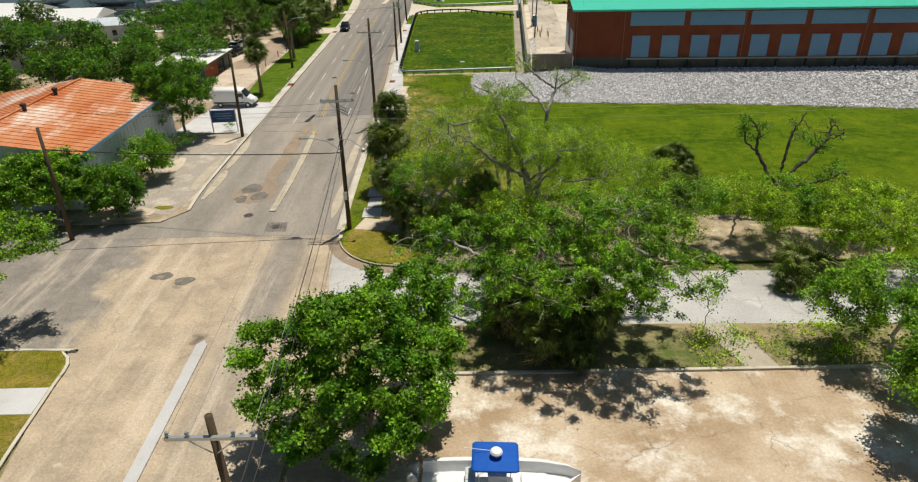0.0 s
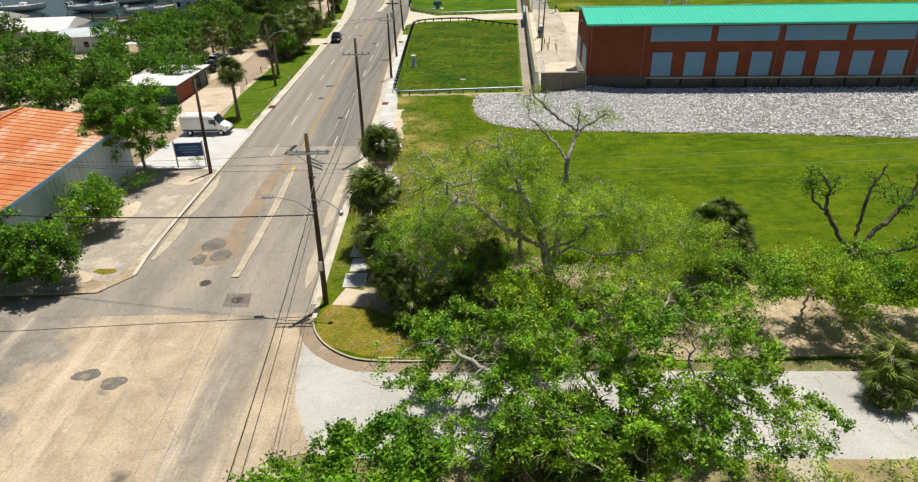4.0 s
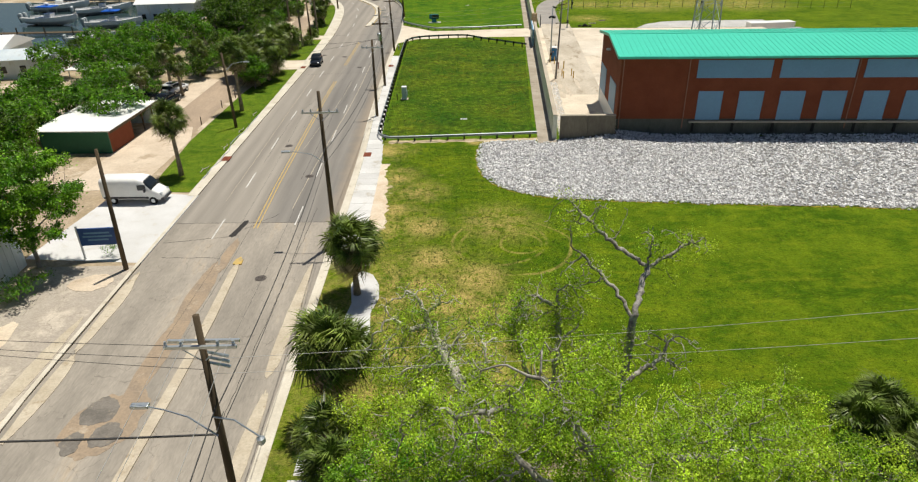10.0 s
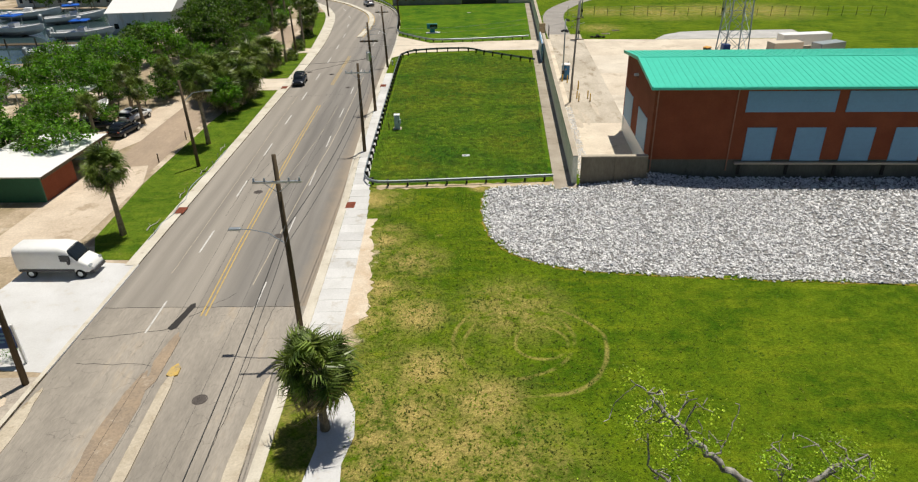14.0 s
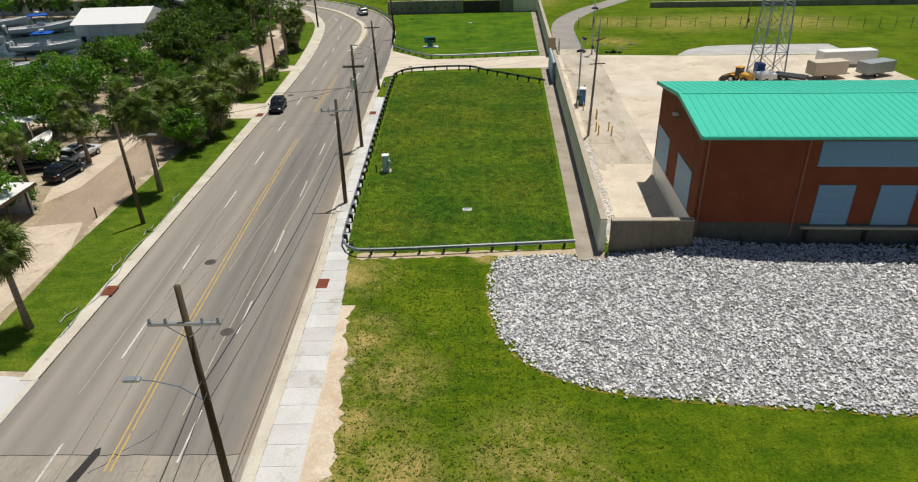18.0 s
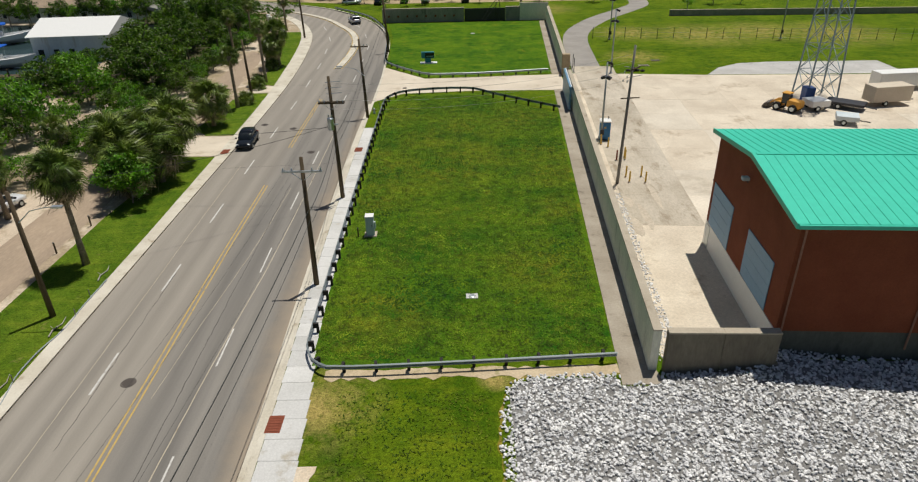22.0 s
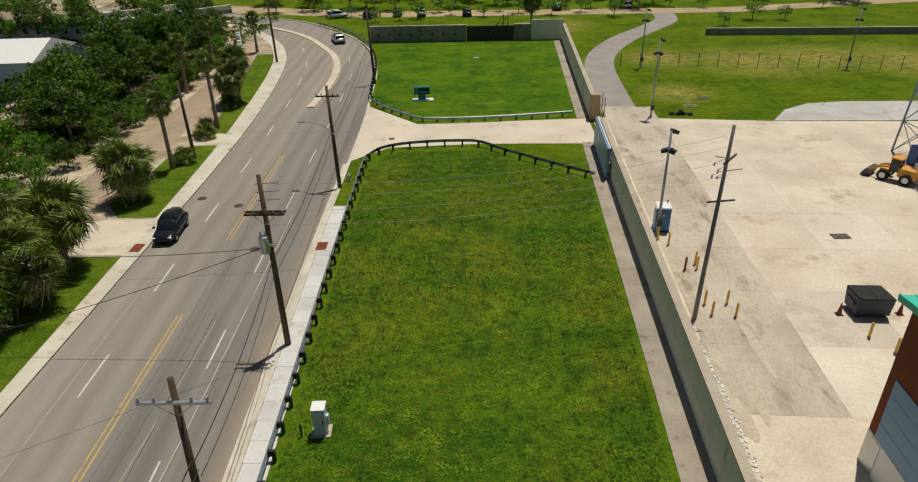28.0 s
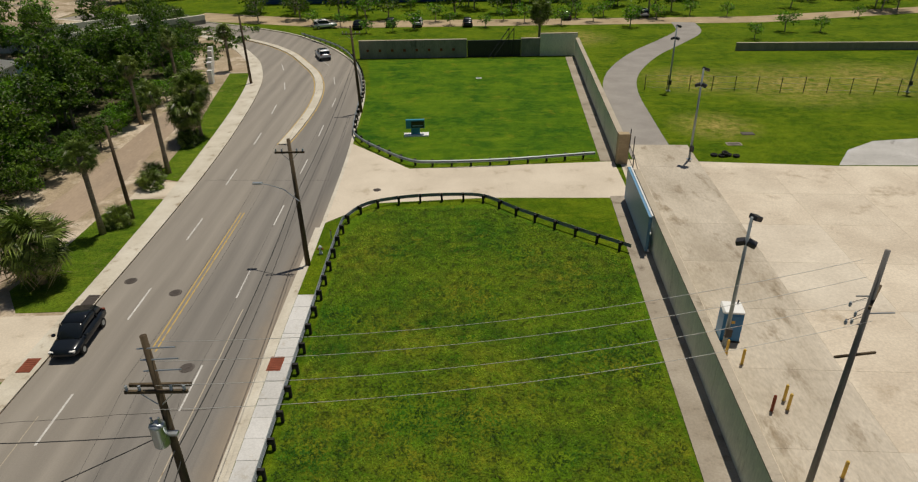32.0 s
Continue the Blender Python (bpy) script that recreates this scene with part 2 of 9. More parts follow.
PLOT_SPOTS = [(-4.3, 146.6, 4.0), (1.0, 141.3, 5.0), (-6.4, 138.3, 4.0), (-1.7, 136.3, 4.0), (-9.0, 141.6, 3.0), (8.4, 142.3, 3.5), (6.2, 154.5, 5.0), (-7.9, 156.9, 4.0), (9.0, 136.1, 3.5), (-0.3, 151.1, 4.0), (-7.0, 133.9, 3.0), (6.0, 118.0, 4.0), (-6.0, 112.0, 3.5), (-8.0, 130.0, 3.0), (9.5, 128.0, 3.0)]
M["lawn_plot"] = lawn_mat("lawn_plot", (0.026, 0.096, 0.006), (0.086, 0.168, 0.007), (0.205, 0.20, 0.016), 0.15)
M["verge"] = lawn_mat("verge", (0.055, 0.115, 0.007), (0.10, 0.165, 0.012), (0.28, 0.22, 0.09), 0.12)
M["woodland"] = surface("woodland", (0.44, 0.35, 0.25), (0.27, 0.215, 0.13), big=0.18, fine=4, c=(0.58, 0.49, 0.38), c_scale=0.12, c_lo=0.5, c_hi=0.6, grain=0.3, bmp=0.6, dist=0.08)
M["dry_lawn"] = lawn_mat("dry_lawn", (0.16, 0.17, 0.015), (0.22, 0.2, 0.03), (0.34, 0.25, 0.09), 0.2)
M["scrub"] = surface("scrub", (0.10, 0.13, 0.03), (0.34, 0.27, 0.15), big=0.35, fine=5, c=(0.42, 0.35, 0.22), grain=0.35, bmp=0.6, dist=0.1)
def road_mat(name):
    """Asphalt worn lane by lane: paler dusty western lanes, darker eastern lanes, polished wheel tracks and oil streaks."""
    m, nt, p = node_mat(name)
    vec = place_vec(nt)
    xyz = nt.nodes.new("ShaderNodeSeparateXYZ")
    nt.links.new(vec, xyz.inputs[0])
    wander = maths(nt, "MULTIPLY", maths(nt, "SUBTRACT", noise_tex(nt, vec, 0.12, 3), 0.5), 0.9)
    bend = maths(nt, "MULTIPLY", ramp(nt, xyz.outputs[1], 80.0, 130.0), 1.25)
    u = maths(nt, "ADD", maths(nt, "ADD", maths(nt, "ADD", xyz.outputs[0], 18.4), bend), wander)
    along = scaled(nt, vec, 1.0, 0.035, 1.0)
    west = mix(nt, ramp(nt, noise_tex(nt, along, 0.5), 0.35, 0.65), (0.245, 0.223, 0.193), (0.305, 0.277, 0.238))
    east = mix(nt, ramp(nt, noise_tex(nt, along, 0.6), 0.35, 0.65), (0.178, 0.167, 0.152), (0.238, 0.221, 0.197))
    col = mix(nt, maths(nt, "MULTIPLY", ramp(nt, u, -0.5, 1.3), ramp(nt, xyz.outputs[1], 215.0, 180.0)), west, east)
    track = maths(nt, "SINE", maths(nt, "MULTIPLY", u, 3.6))
    worn = maths(nt, "ADD", maths(nt, "MULTIPLY", maths(nt, "MULTIPLY", track, ramp(nt, noise_tex(nt, along, 1.3, 5, 0.7), 0.3, 0.7)), 0.15), 1.0)
    g = noise_tex(nt, vec, 14.0, 5, 0.75)
    tone = maths(nt, "MULTIPLY", worn, maths(nt, "ADD", maths(nt, "MULTIPLY", ramp(nt, g, 0.25, 0.75), 0.26), 0.87))
    gc = nt.nodes.new("ShaderNodeCombineColor")
    for q in gc.inputs[:3]:
        nt.links.new(tone, q)
    col = mix(nt, 1.0, col, gc.outputs[0], "MULTIPLY")
    stain = ramp(nt, noise_tex(nt, scaled(nt, vec, 1.0, 0.22, 1.0), 0.7, 7, 0.75), 0.64, 0.8)
    col = mix(nt, maths(nt, "MULTIPLY", stain, 0.45), col, (0.115, 0.105, 0.095))
    dust = maths(nt, "MULTIPLY", ramp(nt, maths(nt, "ADD", u, maths(nt, "MULTIPLY", noise_tex(nt, vec, 0.5, 6, 0.7), 1.6)), 6.6, 8.4), 0.75)
    col = mix(nt, maths(nt, "MULTIPLY", dust, ramp(nt, xyz.outputs[1], 170.0, 150.0)), col, (0.36, 0.285, 0.20))
    nt.links.new(col, p.inputs["Base Color"])
    p.inputs["Roughness"].default_value = 0.82
    p.inputs["Specular IOR Level"].default_value = 0.2
    bump(nt, p, g, 0.25, 0.015)
    return m


M["asphalt"] = road_mat("asphalt")
M["patch_asphalt"] = surface("patch_asphalt", (0.14, 0.128, 0.112), (0.21, 0.19, 0.165), big=0.9, fine=9, c=(0.32, 0.27, 0.2), c_scale=1.2, c_lo=0.55, c_hi=0.68, grain=0.25)
M["old_asphalt"] = surface("old_asphalt", (0.25, 0.226, 0.192), (0.35, 0.314, 0.265), big=0.4, fine=7, c=(0.42, 0.34, 0.245), c_scale=0.4, c_lo=0.6, c_hi=0.76, grain=0.2, stretch=(1.0, 0.2, 1.0), cracks=0.5)
M["forecourt_paving"] = surface("forecourt_paving", (0.40, 0.355, 0.30), (0.31, 0.27, 0.225), big=0.3, fine=7, c=(0.52, 0.46, 0.38), c_scale=0.3, c_lo=0.48, c_hi=0.64, grain=0.25, cracks=0.25)
M["tan_paving"] = surface("tan_paving", (0.56, 0.45, 0.325), (0.37, 0.265, 0.165), big=0.28, fine=6, c=(0.72, 0.665, 0.57), c_scale=0.22, c_lo=0.5, c_hi=0.62, grain=0.22, cracks=0.2)
def junction_mat(name):
    """Tan concrete that gives way to grey asphalt on the western arm, the eastern wheel tracks and the northern edge."""
    m, nt, p = node_mat(name)
    vec = place_vec(nt)
    xyz = nt.nodes.new("ShaderNodeSeparateXYZ")
    nt.links.new(vec, xyz.inputs[0])
    wob = maths(nt, "MULTIPLY", maths(nt, "SUBTRACT", noise_tex(nt, vec, 0.22, 5, 0.65), 0.5), 9.0)
    x, y = maths(nt, "ADD", xyz.outputs[0], wob), maths(nt, "ADD", xyz.outputs[1], wob)
    tan = mix(nt, ramp(nt, noise_tex(nt, vec, 0.3, 6, 0.7), 0.38, 0.64), (0.53, 0.43, 0.305), (0.37, 0.30, 0.22))
    tan = mix(nt, ramp(nt, noise_tex(nt, vec, 0.9, 5, 0.7), 0.6, 0.75), tan, (0.64, 0.55, 0.43))
    grey = mix(nt, ramp(nt, noise_tex(nt, vec, 0.5, 6, 0.7), 0.4, 0.62), (0.22, 0.20, 0.175), (0.31, 0.28, 0.24))
    west = ramp(nt, x, -26.2, -27.6)
    north = ramp(nt, y, 49.5, 52.5)
    track = maths(nt, "MULTIPLY", maths(nt, "MULTIPLY", maths(nt, "MULTIPLY", ramp(nt, xyz.outputs[0], -16.6, -15.4), ramp(nt, xyz.outputs[0], -12.6, -13.8)), ramp(nt, y, 20.0, 38.0)), 0.85)
    col = mix(nt, maths(nt, "MAXIMUM", maths(nt, "MAXIMUM", west, north), track), tan, grey)
    lane = scaled(nt, vec, 1.0, 0.1, 1.0)
    col = mix(nt, maths(nt, "MULTIPLY", ramp(nt, noise_tex(nt, lane, 0.55, 6, 0.7), 0.52, 0.68), 0.7), col, (0.62, 0.53, 0.41))
    col = mix(nt, maths(nt, "MULTIPLY", ramp(nt, noise_tex(nt, lane, 0.8, 6, 0.7), 0.55, 0.72), 0.5), col, (0.2, 0.175, 0.145))
    dark = ramp(nt, noise_tex(nt, vec, 0.24, 3, 0.6), 0.66, 0.74)
    col = mix(nt, maths(nt, "MULTIPLY", dark, 0.8), col, (0.11, 0.095, 0.08))
    g = noise_tex(nt, vec, 7.0, 6, 0.75)
    gc = nt.nodes.new("ShaderNodeCombineColor")
    v = maths(nt, "ADD", maths(nt, "MULTIPLY", ramp(nt, g, 0.3, 0.7), 0.5), 0.75)
    for q in gc.inputs[:3]:
        nt.links.new(v, q)
    col = mix(nt, 1.0, col, gc.outputs[0], "MULTIPLY")
    vo = nt.nodes.new("ShaderNodeTexVoronoi")
    vo.feature = "DISTANCE_TO_EDGE"
    vo.inputs["Scale"].default_value = 0.3
    w = nt.nodes.new("ShaderNodeVectorMath")
    w.operation = "MULTIPLY_ADD"
    nz = nt.nodes.new("ShaderNodeTexNoise")
    nz.inputs["Scale"].default_value, nz.inputs["Detail"].default_value = 0.8, 7
    nt.links.new(vec, nz.inputs["Vector"])
    nt.links.new(nz.outputs["Color"], w.inputs[0])
    w.inputs[1].default_value = (1.8, 1.8, 0)
    nt.links.new(vec, w.inputs[2])
    nt.links.new(w.outputs[0], vo.inputs["Vector"])
    crack = maths(nt, "MULTIPLY", ramp(nt, vo.outputs["Distance"], 0.008, 0.002), 0.22)
    col = mix(nt, crack, col, (0.09, 0.07, 0.055))
    nt.links.new(col, p.inputs["Base Color"])
    p.inputs["Roughness"].default_value = 0.85
    p.inputs["Specular IOR Level"].default_value = 0.2
    bump(nt, p, g, 0.25, 0.02)
    return m


M["junction"] = junction_mat("junction")
M["concrete"] = surface("concrete", (0.46, 0.405, 0.32), (0.39, 0.34, 0.265), big=0.25, fine=7, c=(0.27, 0.23, 0.17), c_scale=0.5, grain=0.14)
M["pale_concrete"] = surface("pale_concrete", (0.585, 0.585, 0.58), (0.51, 0.505, 0.495), big=0.3, fine=9, c=(0.5, 0.47, 0.42), c_scale=0.6, grain=0.1, spread=0.06)
M["soil"] = surface("soil", (0.64, 0.55, 0.43), (0.54, 0.425, 0.30), big=0.6, fine=9, c=(0.66, 0.58, 0.46), c_scale=0.9, c_lo=0.5, c_hi=0.66, grain=0.25, bmp=0.5, dist=0.03)
M["walk_slab"] = surface("walk_slab", (0.61, 0.605, 0.59), (0.53, 0.525, 0.505), big=0.3, fine=9, c=(0.42, 0.38, 0.31), c_scale=0.5, grain=0.14, spread=0.1)
M["drive_concrete"] = surface("drive_concrete", (0.66, 0.585, 0.475), (0.56, 0.49, 0.39), big=0.2, fine=7, c=(0.44, 0.37, 0.27), c_scale=0.4, grain=0.12)
M["grey_wood"] = surface("grey_wood", (0.24, 0.235, 0.225), (0.16, 0.15, 0.14), big=1.0, fine=12, grain=0.3, stretch=(4, 4, 0.3))
M["pale_sand"] = surface("pale_sand", (0.55, 0.45, 0.31), (0.44, 0.35, 0.22), big=0.4, fine=6, c=(0.2, 0.2, 0.05), c_scale=0.9, grain=0.25)
M["cream_sand"] = surface("cream_sand", (0.62, 0.525, 0.41), (0.5, 0.41, 0.31), big=0.25, fine=6, c=(0.38, 0.3, 0.21), c_scale=0.3, c_lo=0.56, c_hi=0.66, grain=0.2)
M["yard_concrete"] = surface("yard_concrete", (0.67, 0.595, 0.48), (0.55, 0.475, 0.375), big=0.2, fine=6, c=(0.39, 0.315, 0.225), c_scale=0.26, c_lo=0.56, c_hi=0.7, grain=0.18, spread=0.05)
M["yard_white"] = surface("yard_white", (0.675, 0.612, 0.508), (0.56, 0.497, 0.405), big=0.13, fine=5, c=(0.44, 0.38, 0.29), c_scale=0.2, c_lo=0.56, c_hi=0.72, grain=0.14, spread=0.07)
M["yard_stain"] = surface("yard_stain", (0.47, 0.405, 0.32), (0.53, 0.465, 0.37), big=0.6, fine=5, c=(0.40, 0.335, 0.26), c_scale=0.8, grain=0.25)
M["yard_dark"] = surface("yard_dark", (0.53, 0.475, 0.39), (0.40, 0.35, 0.275), big=0.3, fine=6, c=(0.27, 0.22, 0.155), c_scale=0.5, c_lo=0.55, c_hi=0.68, grain=0.2, spread=0.05, stretch=(1.0, 0.4, 1.0))
M["litter"] = surface("litter", (0.48, 0.38, 0.255), (0.32, 0.255, 0.155), big=0.5, fine=4, c=(0.58, 0.49, 0.36), c_scale=0.35, c_lo=0.54, c_hi=0.66, grain=0.35, bmp=0.8, dist=0.1)
# leaf litter with the woods' shade painted into its dark colour
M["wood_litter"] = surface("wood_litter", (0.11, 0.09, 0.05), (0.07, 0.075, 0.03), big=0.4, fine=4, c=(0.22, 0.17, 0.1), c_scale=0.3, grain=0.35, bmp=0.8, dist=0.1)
M["wall_concrete"] = surface("wall_concrete", (0.80, 0.79, 0.64), (0.68, 0.68, 0.56), big=0.4, fine=6, c=(0.46, 0.45, 0.34), c_scale=0.7, grain=0.16, stretch=(1, 1, 0.3))
M["dark_concrete"] = surface("dark_concrete", (0.30, 0.29, 0.25), (0.2, 0.2, 0.18), big=0.4, fine=6, c=(0.1, 0.1, 0.09), c_scale=0.5, grain=0.2, stretch=(1, 1, 0.35))
M["side_paving"] = surface("side_paving", (0.52, 0.51, 0.49), (0.42, 0.41, 0.39), big=0.3, fine=7, c=(0.62, 0.6, 0.56), c_scale=0.5, grain=0.18, cracks=0.3)
M["apron"] = surface("apron", (0.43, 0.38, 0.31), (0.32, 0.275, 0.215), big=0.3, fine=7, c=(0.19, 0.155, 0.12), c_scale=0.6, grain=0.18, spread=0.1)
M["brown_dirt"] = surface("brown_dirt", (0.345, 0.265, 0.185), (0.27, 0.215, 0.16), big=0.6, fine=6, c=(0.42, 0.355, 0.275), c_scale=0.9, grain=0.25)
M["tar"] = plain("tar", (0.035, 0.032, 0.03), 0.7)
M["path_grey"] = surface("path_grey", (0.27, 0.25, 0.23), (0.33, 0.31, 0.285), big=0.3, fine=8, grain=0.12)
M["lane_dirt"] = surface("lane_dirt", (0.40, 0.31, 0.225), (0.30, 0.235, 0.175), big=0.25, fine=6, c=(0.50, 0.40, 0.29), c_scale=0.5, grain=0.16, stretch=(1.0, 0.3, 1.0))
M["retaining"] = surface("retaining", (0.22, 0.195, 0.145), (0.16, 0.14, 0.105), big=0.5, fine=6, c=(0.1, 0.085, 0.065), c_scale=0.7, grain=0.2, stretch=(1, 1, 0.3))
M["kerb"] = surface("kerb", (0.63, 0.59, 0.50), (0.52, 0.475, 0.385), big=0.4, fine=8, c=(0.34, 0.28, 0.2), c_scale=0.8, grain=0.14)
M["sand"] = surface("sand", (0.46, 0.36, 0.23), (0.34, 0.26, 0.16), big=0.2, fine=6, c=(0.22, 0.18, 0.1), c_scale=0.4, grain=0.22)
M["gravel_bed"] = surface("gravel_bed", (0.27, 0.265, 0.255), (0.17, 0.165, 0.16), big=1.5, fine=6, grain=0.4, bmp=0.8, dist=0.12)
M["stone"] = surface("stone", (0.80, 0.79, 0.775), (0.52, 0.52, 0.53), big=1.6, fine=9, grain=0.22, rough=0.8, islands=0.26)
M["white_line"] = surface("white_line", (0.64, 0.63, 0.60), (0.5, 0.48, 0.45), big=1.2, fine=9, c=(0.25, 0.23, 0.21), c_scale=3.0, c_lo=0.56, c_hi=0.68, grain=0.12)
M["yellow_line"] = surface("yellow_line", (0.56, 0.38, 0.10), (0.48, 0.35, 0.14), big=1.2, fine=9, c=(0.27, 0.23, 0.16), c_scale=2.0, c_lo=0.52, c_hi=0.66, grain=0.12)
M["brick"] = surface("brick", (0.25, 0.074, 0.035), (0.21, 0.058, 0.027), big=0.5, fine=10, grain=0.16, spread=0.12)
M["foundation"] = surface("foundation", (0.13, 0.135, 0.11), (0.085, 0.09, 0.075), big=0.35, fine=6, c=(0.05, 0.05, 0.045), c_scale=0.4, grain=0.2, stretch=(1, 1, 0.4))
M["mortar"] = plain("mortar", (0.3, 0.16, 0.11), 0.9)
M["green_roof"] = plain("green_roof", (0.05, 0.55, 0.39), 0.38, 0.0, 0.05, 0.3)
M["blue_panel"] = plain("blue_panel", (0.14, 0.30, 0.46), 0.45, 0.0, 0.06, 0.5)
M["white_paint"] = plain("white_paint", (0.78, 0.78, 0.76), 0.45, 0, 0.05)
M["rust_roof"] = surface("rust_roof", (0.50, 0.15, 0.05), (0.58, 0.26, 0.12), big=0.35, fine=5, c=(0.74, 0.62, 0.52), c_scale=0.25, c_lo=0.5, c_hi=0.66, grain=0.22, stretch=(1, 0.4, 1), rough=0.75)
M["white_metal"] = surface("white_metal", (0.62, 0.68, 0.70), (0.5, 0.58, 0.62), big=0.4, fine=4, c=(0.38, 0.36, 0.3), c_scale=0.7, grain=0.08, stretch=(1, 1, 0.2), rough=0.5)
M["wood_pole"] = surface("wood_pole", (0.075, 0.055, 0.035), (0.12, 0.09, 0.055), big=1.0, fine=12, grain=0.3, stretch=(4, 4, 0.3))
M["galvanised"] = plain("galvanised", (0.46, 0.5, 0.52), 0.38, 0.75, 0.1)
M["tower_steel"] = plain("tower_steel", (0.22, 0.29, 0.34), 0.5, 0.4)
M["rail_steel"] = plain("rail_steel", (0.30, 0.34, 0.35), 0.5, 0.4, 0.12)
M["post_black"] = plain("post_black", (0.03, 0.028, 0.026), 0.7)
M["dark_metal"] = plain("dark_metal", (0.05, 0.05, 0.055), 0.5, 0.6)
M["iron"] = plain("iron", (0.10, 0.085, 0.075), 0.6, 0.5)
M["rust_iron"] = plain("rust_iron", (0.20, 0.06, 0.035), 0.8, 0.1, 0.25)
M["yellow_paint"] = plain("yellow_paint", (0.62, 0.40, 0.06), 0.5)
M["orange_yellow"] = plain("orange_yellow", (0.62, 0.3, 0.03), 0.5)
M["blue_plastic"] = plain("blue_plastic", (0.02, 0.16, 0.36), 0.45)
M["blue_canvas"] = plain("blue_canvas", (0.01, 0.09, 0.42), 0.7)
M["sign_blue"] = plain("sign_blue", (0.02, 0.07, 0.24), 0.5)
M["dumpster_blue"] = plain("dumpster_blue", (0.008, 0.018, 0.045), 0.5)
M["teal"] = plain("teal", (0.02, 0.22, 0.33), 0.5)
M["rubber"] = plain("rubber", (0.02, 0.02, 0.02), 0.8)
M["glass_dark"] = plain("glass_dark", (0.012, 0.016, 0.02), 0.06, 0, 0.02)
M["silver_paint"] = plain("silver_paint", (0.70, 0.71, 0.72), 0.25, 0.15, 0.03)
M["black_paint"] = plain("black_paint", (0.012, 0.016, 0.022), 0.2, 0.2, 0.03)
M["bark"] = surface("bark", (0.24, 0.20, 0.16), (0.36, 0.33, 0.29), big=1.2, fine=9, c=(0.09, 0.07, 0.05), c_scale=1.6, grain=0.35, bmp=0.8, dist=0.04)
M["pale_bark"] = surface("pale_bark", (0.48, 0.45, 0.40), (0.29, 0.26, 0.22), big=1.2, fine=9, grain=0.3, bmp=0.8, dist=0.03)
M["lichen_bark"] = surface("lichen_bark", (0.17, 0.15, 0.125), (0.46, 0.44, 0.40), big=2.6, fine=9, grain=0.3, bmp=0.8, dist=0.03)
M["white_bark"] = surface("white_bark", (0.60, 0.56, 0.50), (0.33, 0.295, 0.25), big=1.8, fine=9, grain=0.3, bmp=0.8, dist=0.03)
M["dark_bark"] = surface("dark_bark", (0.10, 0.085, 0.065), (0.15, 0.13, 0.1), big=1.5, fine=9, grain=0.3, bmp=0.8, dist=0.03)
M["palm_bark"] = surface("palm_bark", (0.20, 0.16, 0.11), (0.30, 0.25, 0.19), big=2.0, fine=8, grain=0.35, bmp=0.8, dist=0.05)
M["oak_leaf"] = leaf_mat("oak_leaf", (0.088, 0.235, 0.012), (0.29, 0.46, 0.028), 0.42, 0.26)
M["oak_leaf_deep"] = leaf_mat("oak_leaf_deep", (0.07, 0.205, 0.010), (0.22, 0.395, 0.022), 0.42, 0.26)
M["oak_leaf_dark"] = leaf_mat("oak_leaf_dark", (0.06, 0.17, 0.010), (0.155, 0.30, 0.018))
M["oak_leaf_lime"] = leaf_mat("oak_leaf_lime", (0.21, 0.355, 0.019), (0.45, 0.56, 0.042), 0.45, 0.36)
M["palm_leaf"] = leaf_mat("palm_leaf", (0.075, 0.125, 0.022), (0.20, 0.25, 0.05), 0.36, 0.2)
M["palm_dead"] = leaf_mat("palm_dead", (0.24, 0.19, 0.115), (0.36, 0.29, 0.19), 0.8, 0.15)
M["far_leaf"] = leaf_mat("far_leaf", (0.038, 0.093, 0.009), (0.12, 0.195, 0.016))
M["water"] = plain("water", (0.03, 0.055, 0.06), 0.12, 0, 0.1, 0.2)
M["dry_blade"] = leaf_mat("dry_blade", (0.06, 0.14, 0.004), (0.20, 0.24, 0.014), 0.7, 0.35, 0.17)
M["grass_blade"] = leaf_mat("grass_blade", (0.036, 0.13, 0.004), (0.205, 0.265, 0.012), 0.7, 0.3, 0.17)
M["median_dirt"] = surface("median_dirt", (0.52, 0.46, 0.36), (0.42, 0.36, 0.27), big=0.5, fine=7, c=(0.27, 0.2, 0.12), c_scale=0.8, grain=0.2)
M["shed_green"] = plain("shed_green", (0.012, 0.10, 0.05), 0.6)
M["wire"] = plain("wire", (0.03, 0.03, 0.03), 0.6)
M["wire_bright"] = plain("wire_bright", (0.5, 0.5, 0.48), 0.4, 0.6)

# ---- building blocks ----


def part(name, bm, mat, parent=None, label="", smooth=False):
    me = bpy.data.meshes.new(name)
    bm.to_mesh(me)
    bm.free()
    if smooth:
        me.shade_smooth()
    me.materials.append(M[mat])
    ob = new(name, me)
    if parent is not None:
        ob.parent = parent
    if label:
        ob["label"] = label
    return ob


def mesh_part(name, verts, faces, mat, parent=None, label="", smooth=False):
    me = bpy.data.meshes.new(name)
    me.from_pydata(verts, [], faces)
    if smooth:
        me.shade_smooth()
    me.materials.append(M[mat])
    ob = new(name, me)
    if parent is not None:
        ob.parent = parent
    if label:
        ob["label"] = label
    return ob


def thing(name, label, category, m=None, group="", kind=""):
    ob = new(name)
    ob.matrix_basis = m or Matrix()
    return tagged(ob, label, category, group, kind)


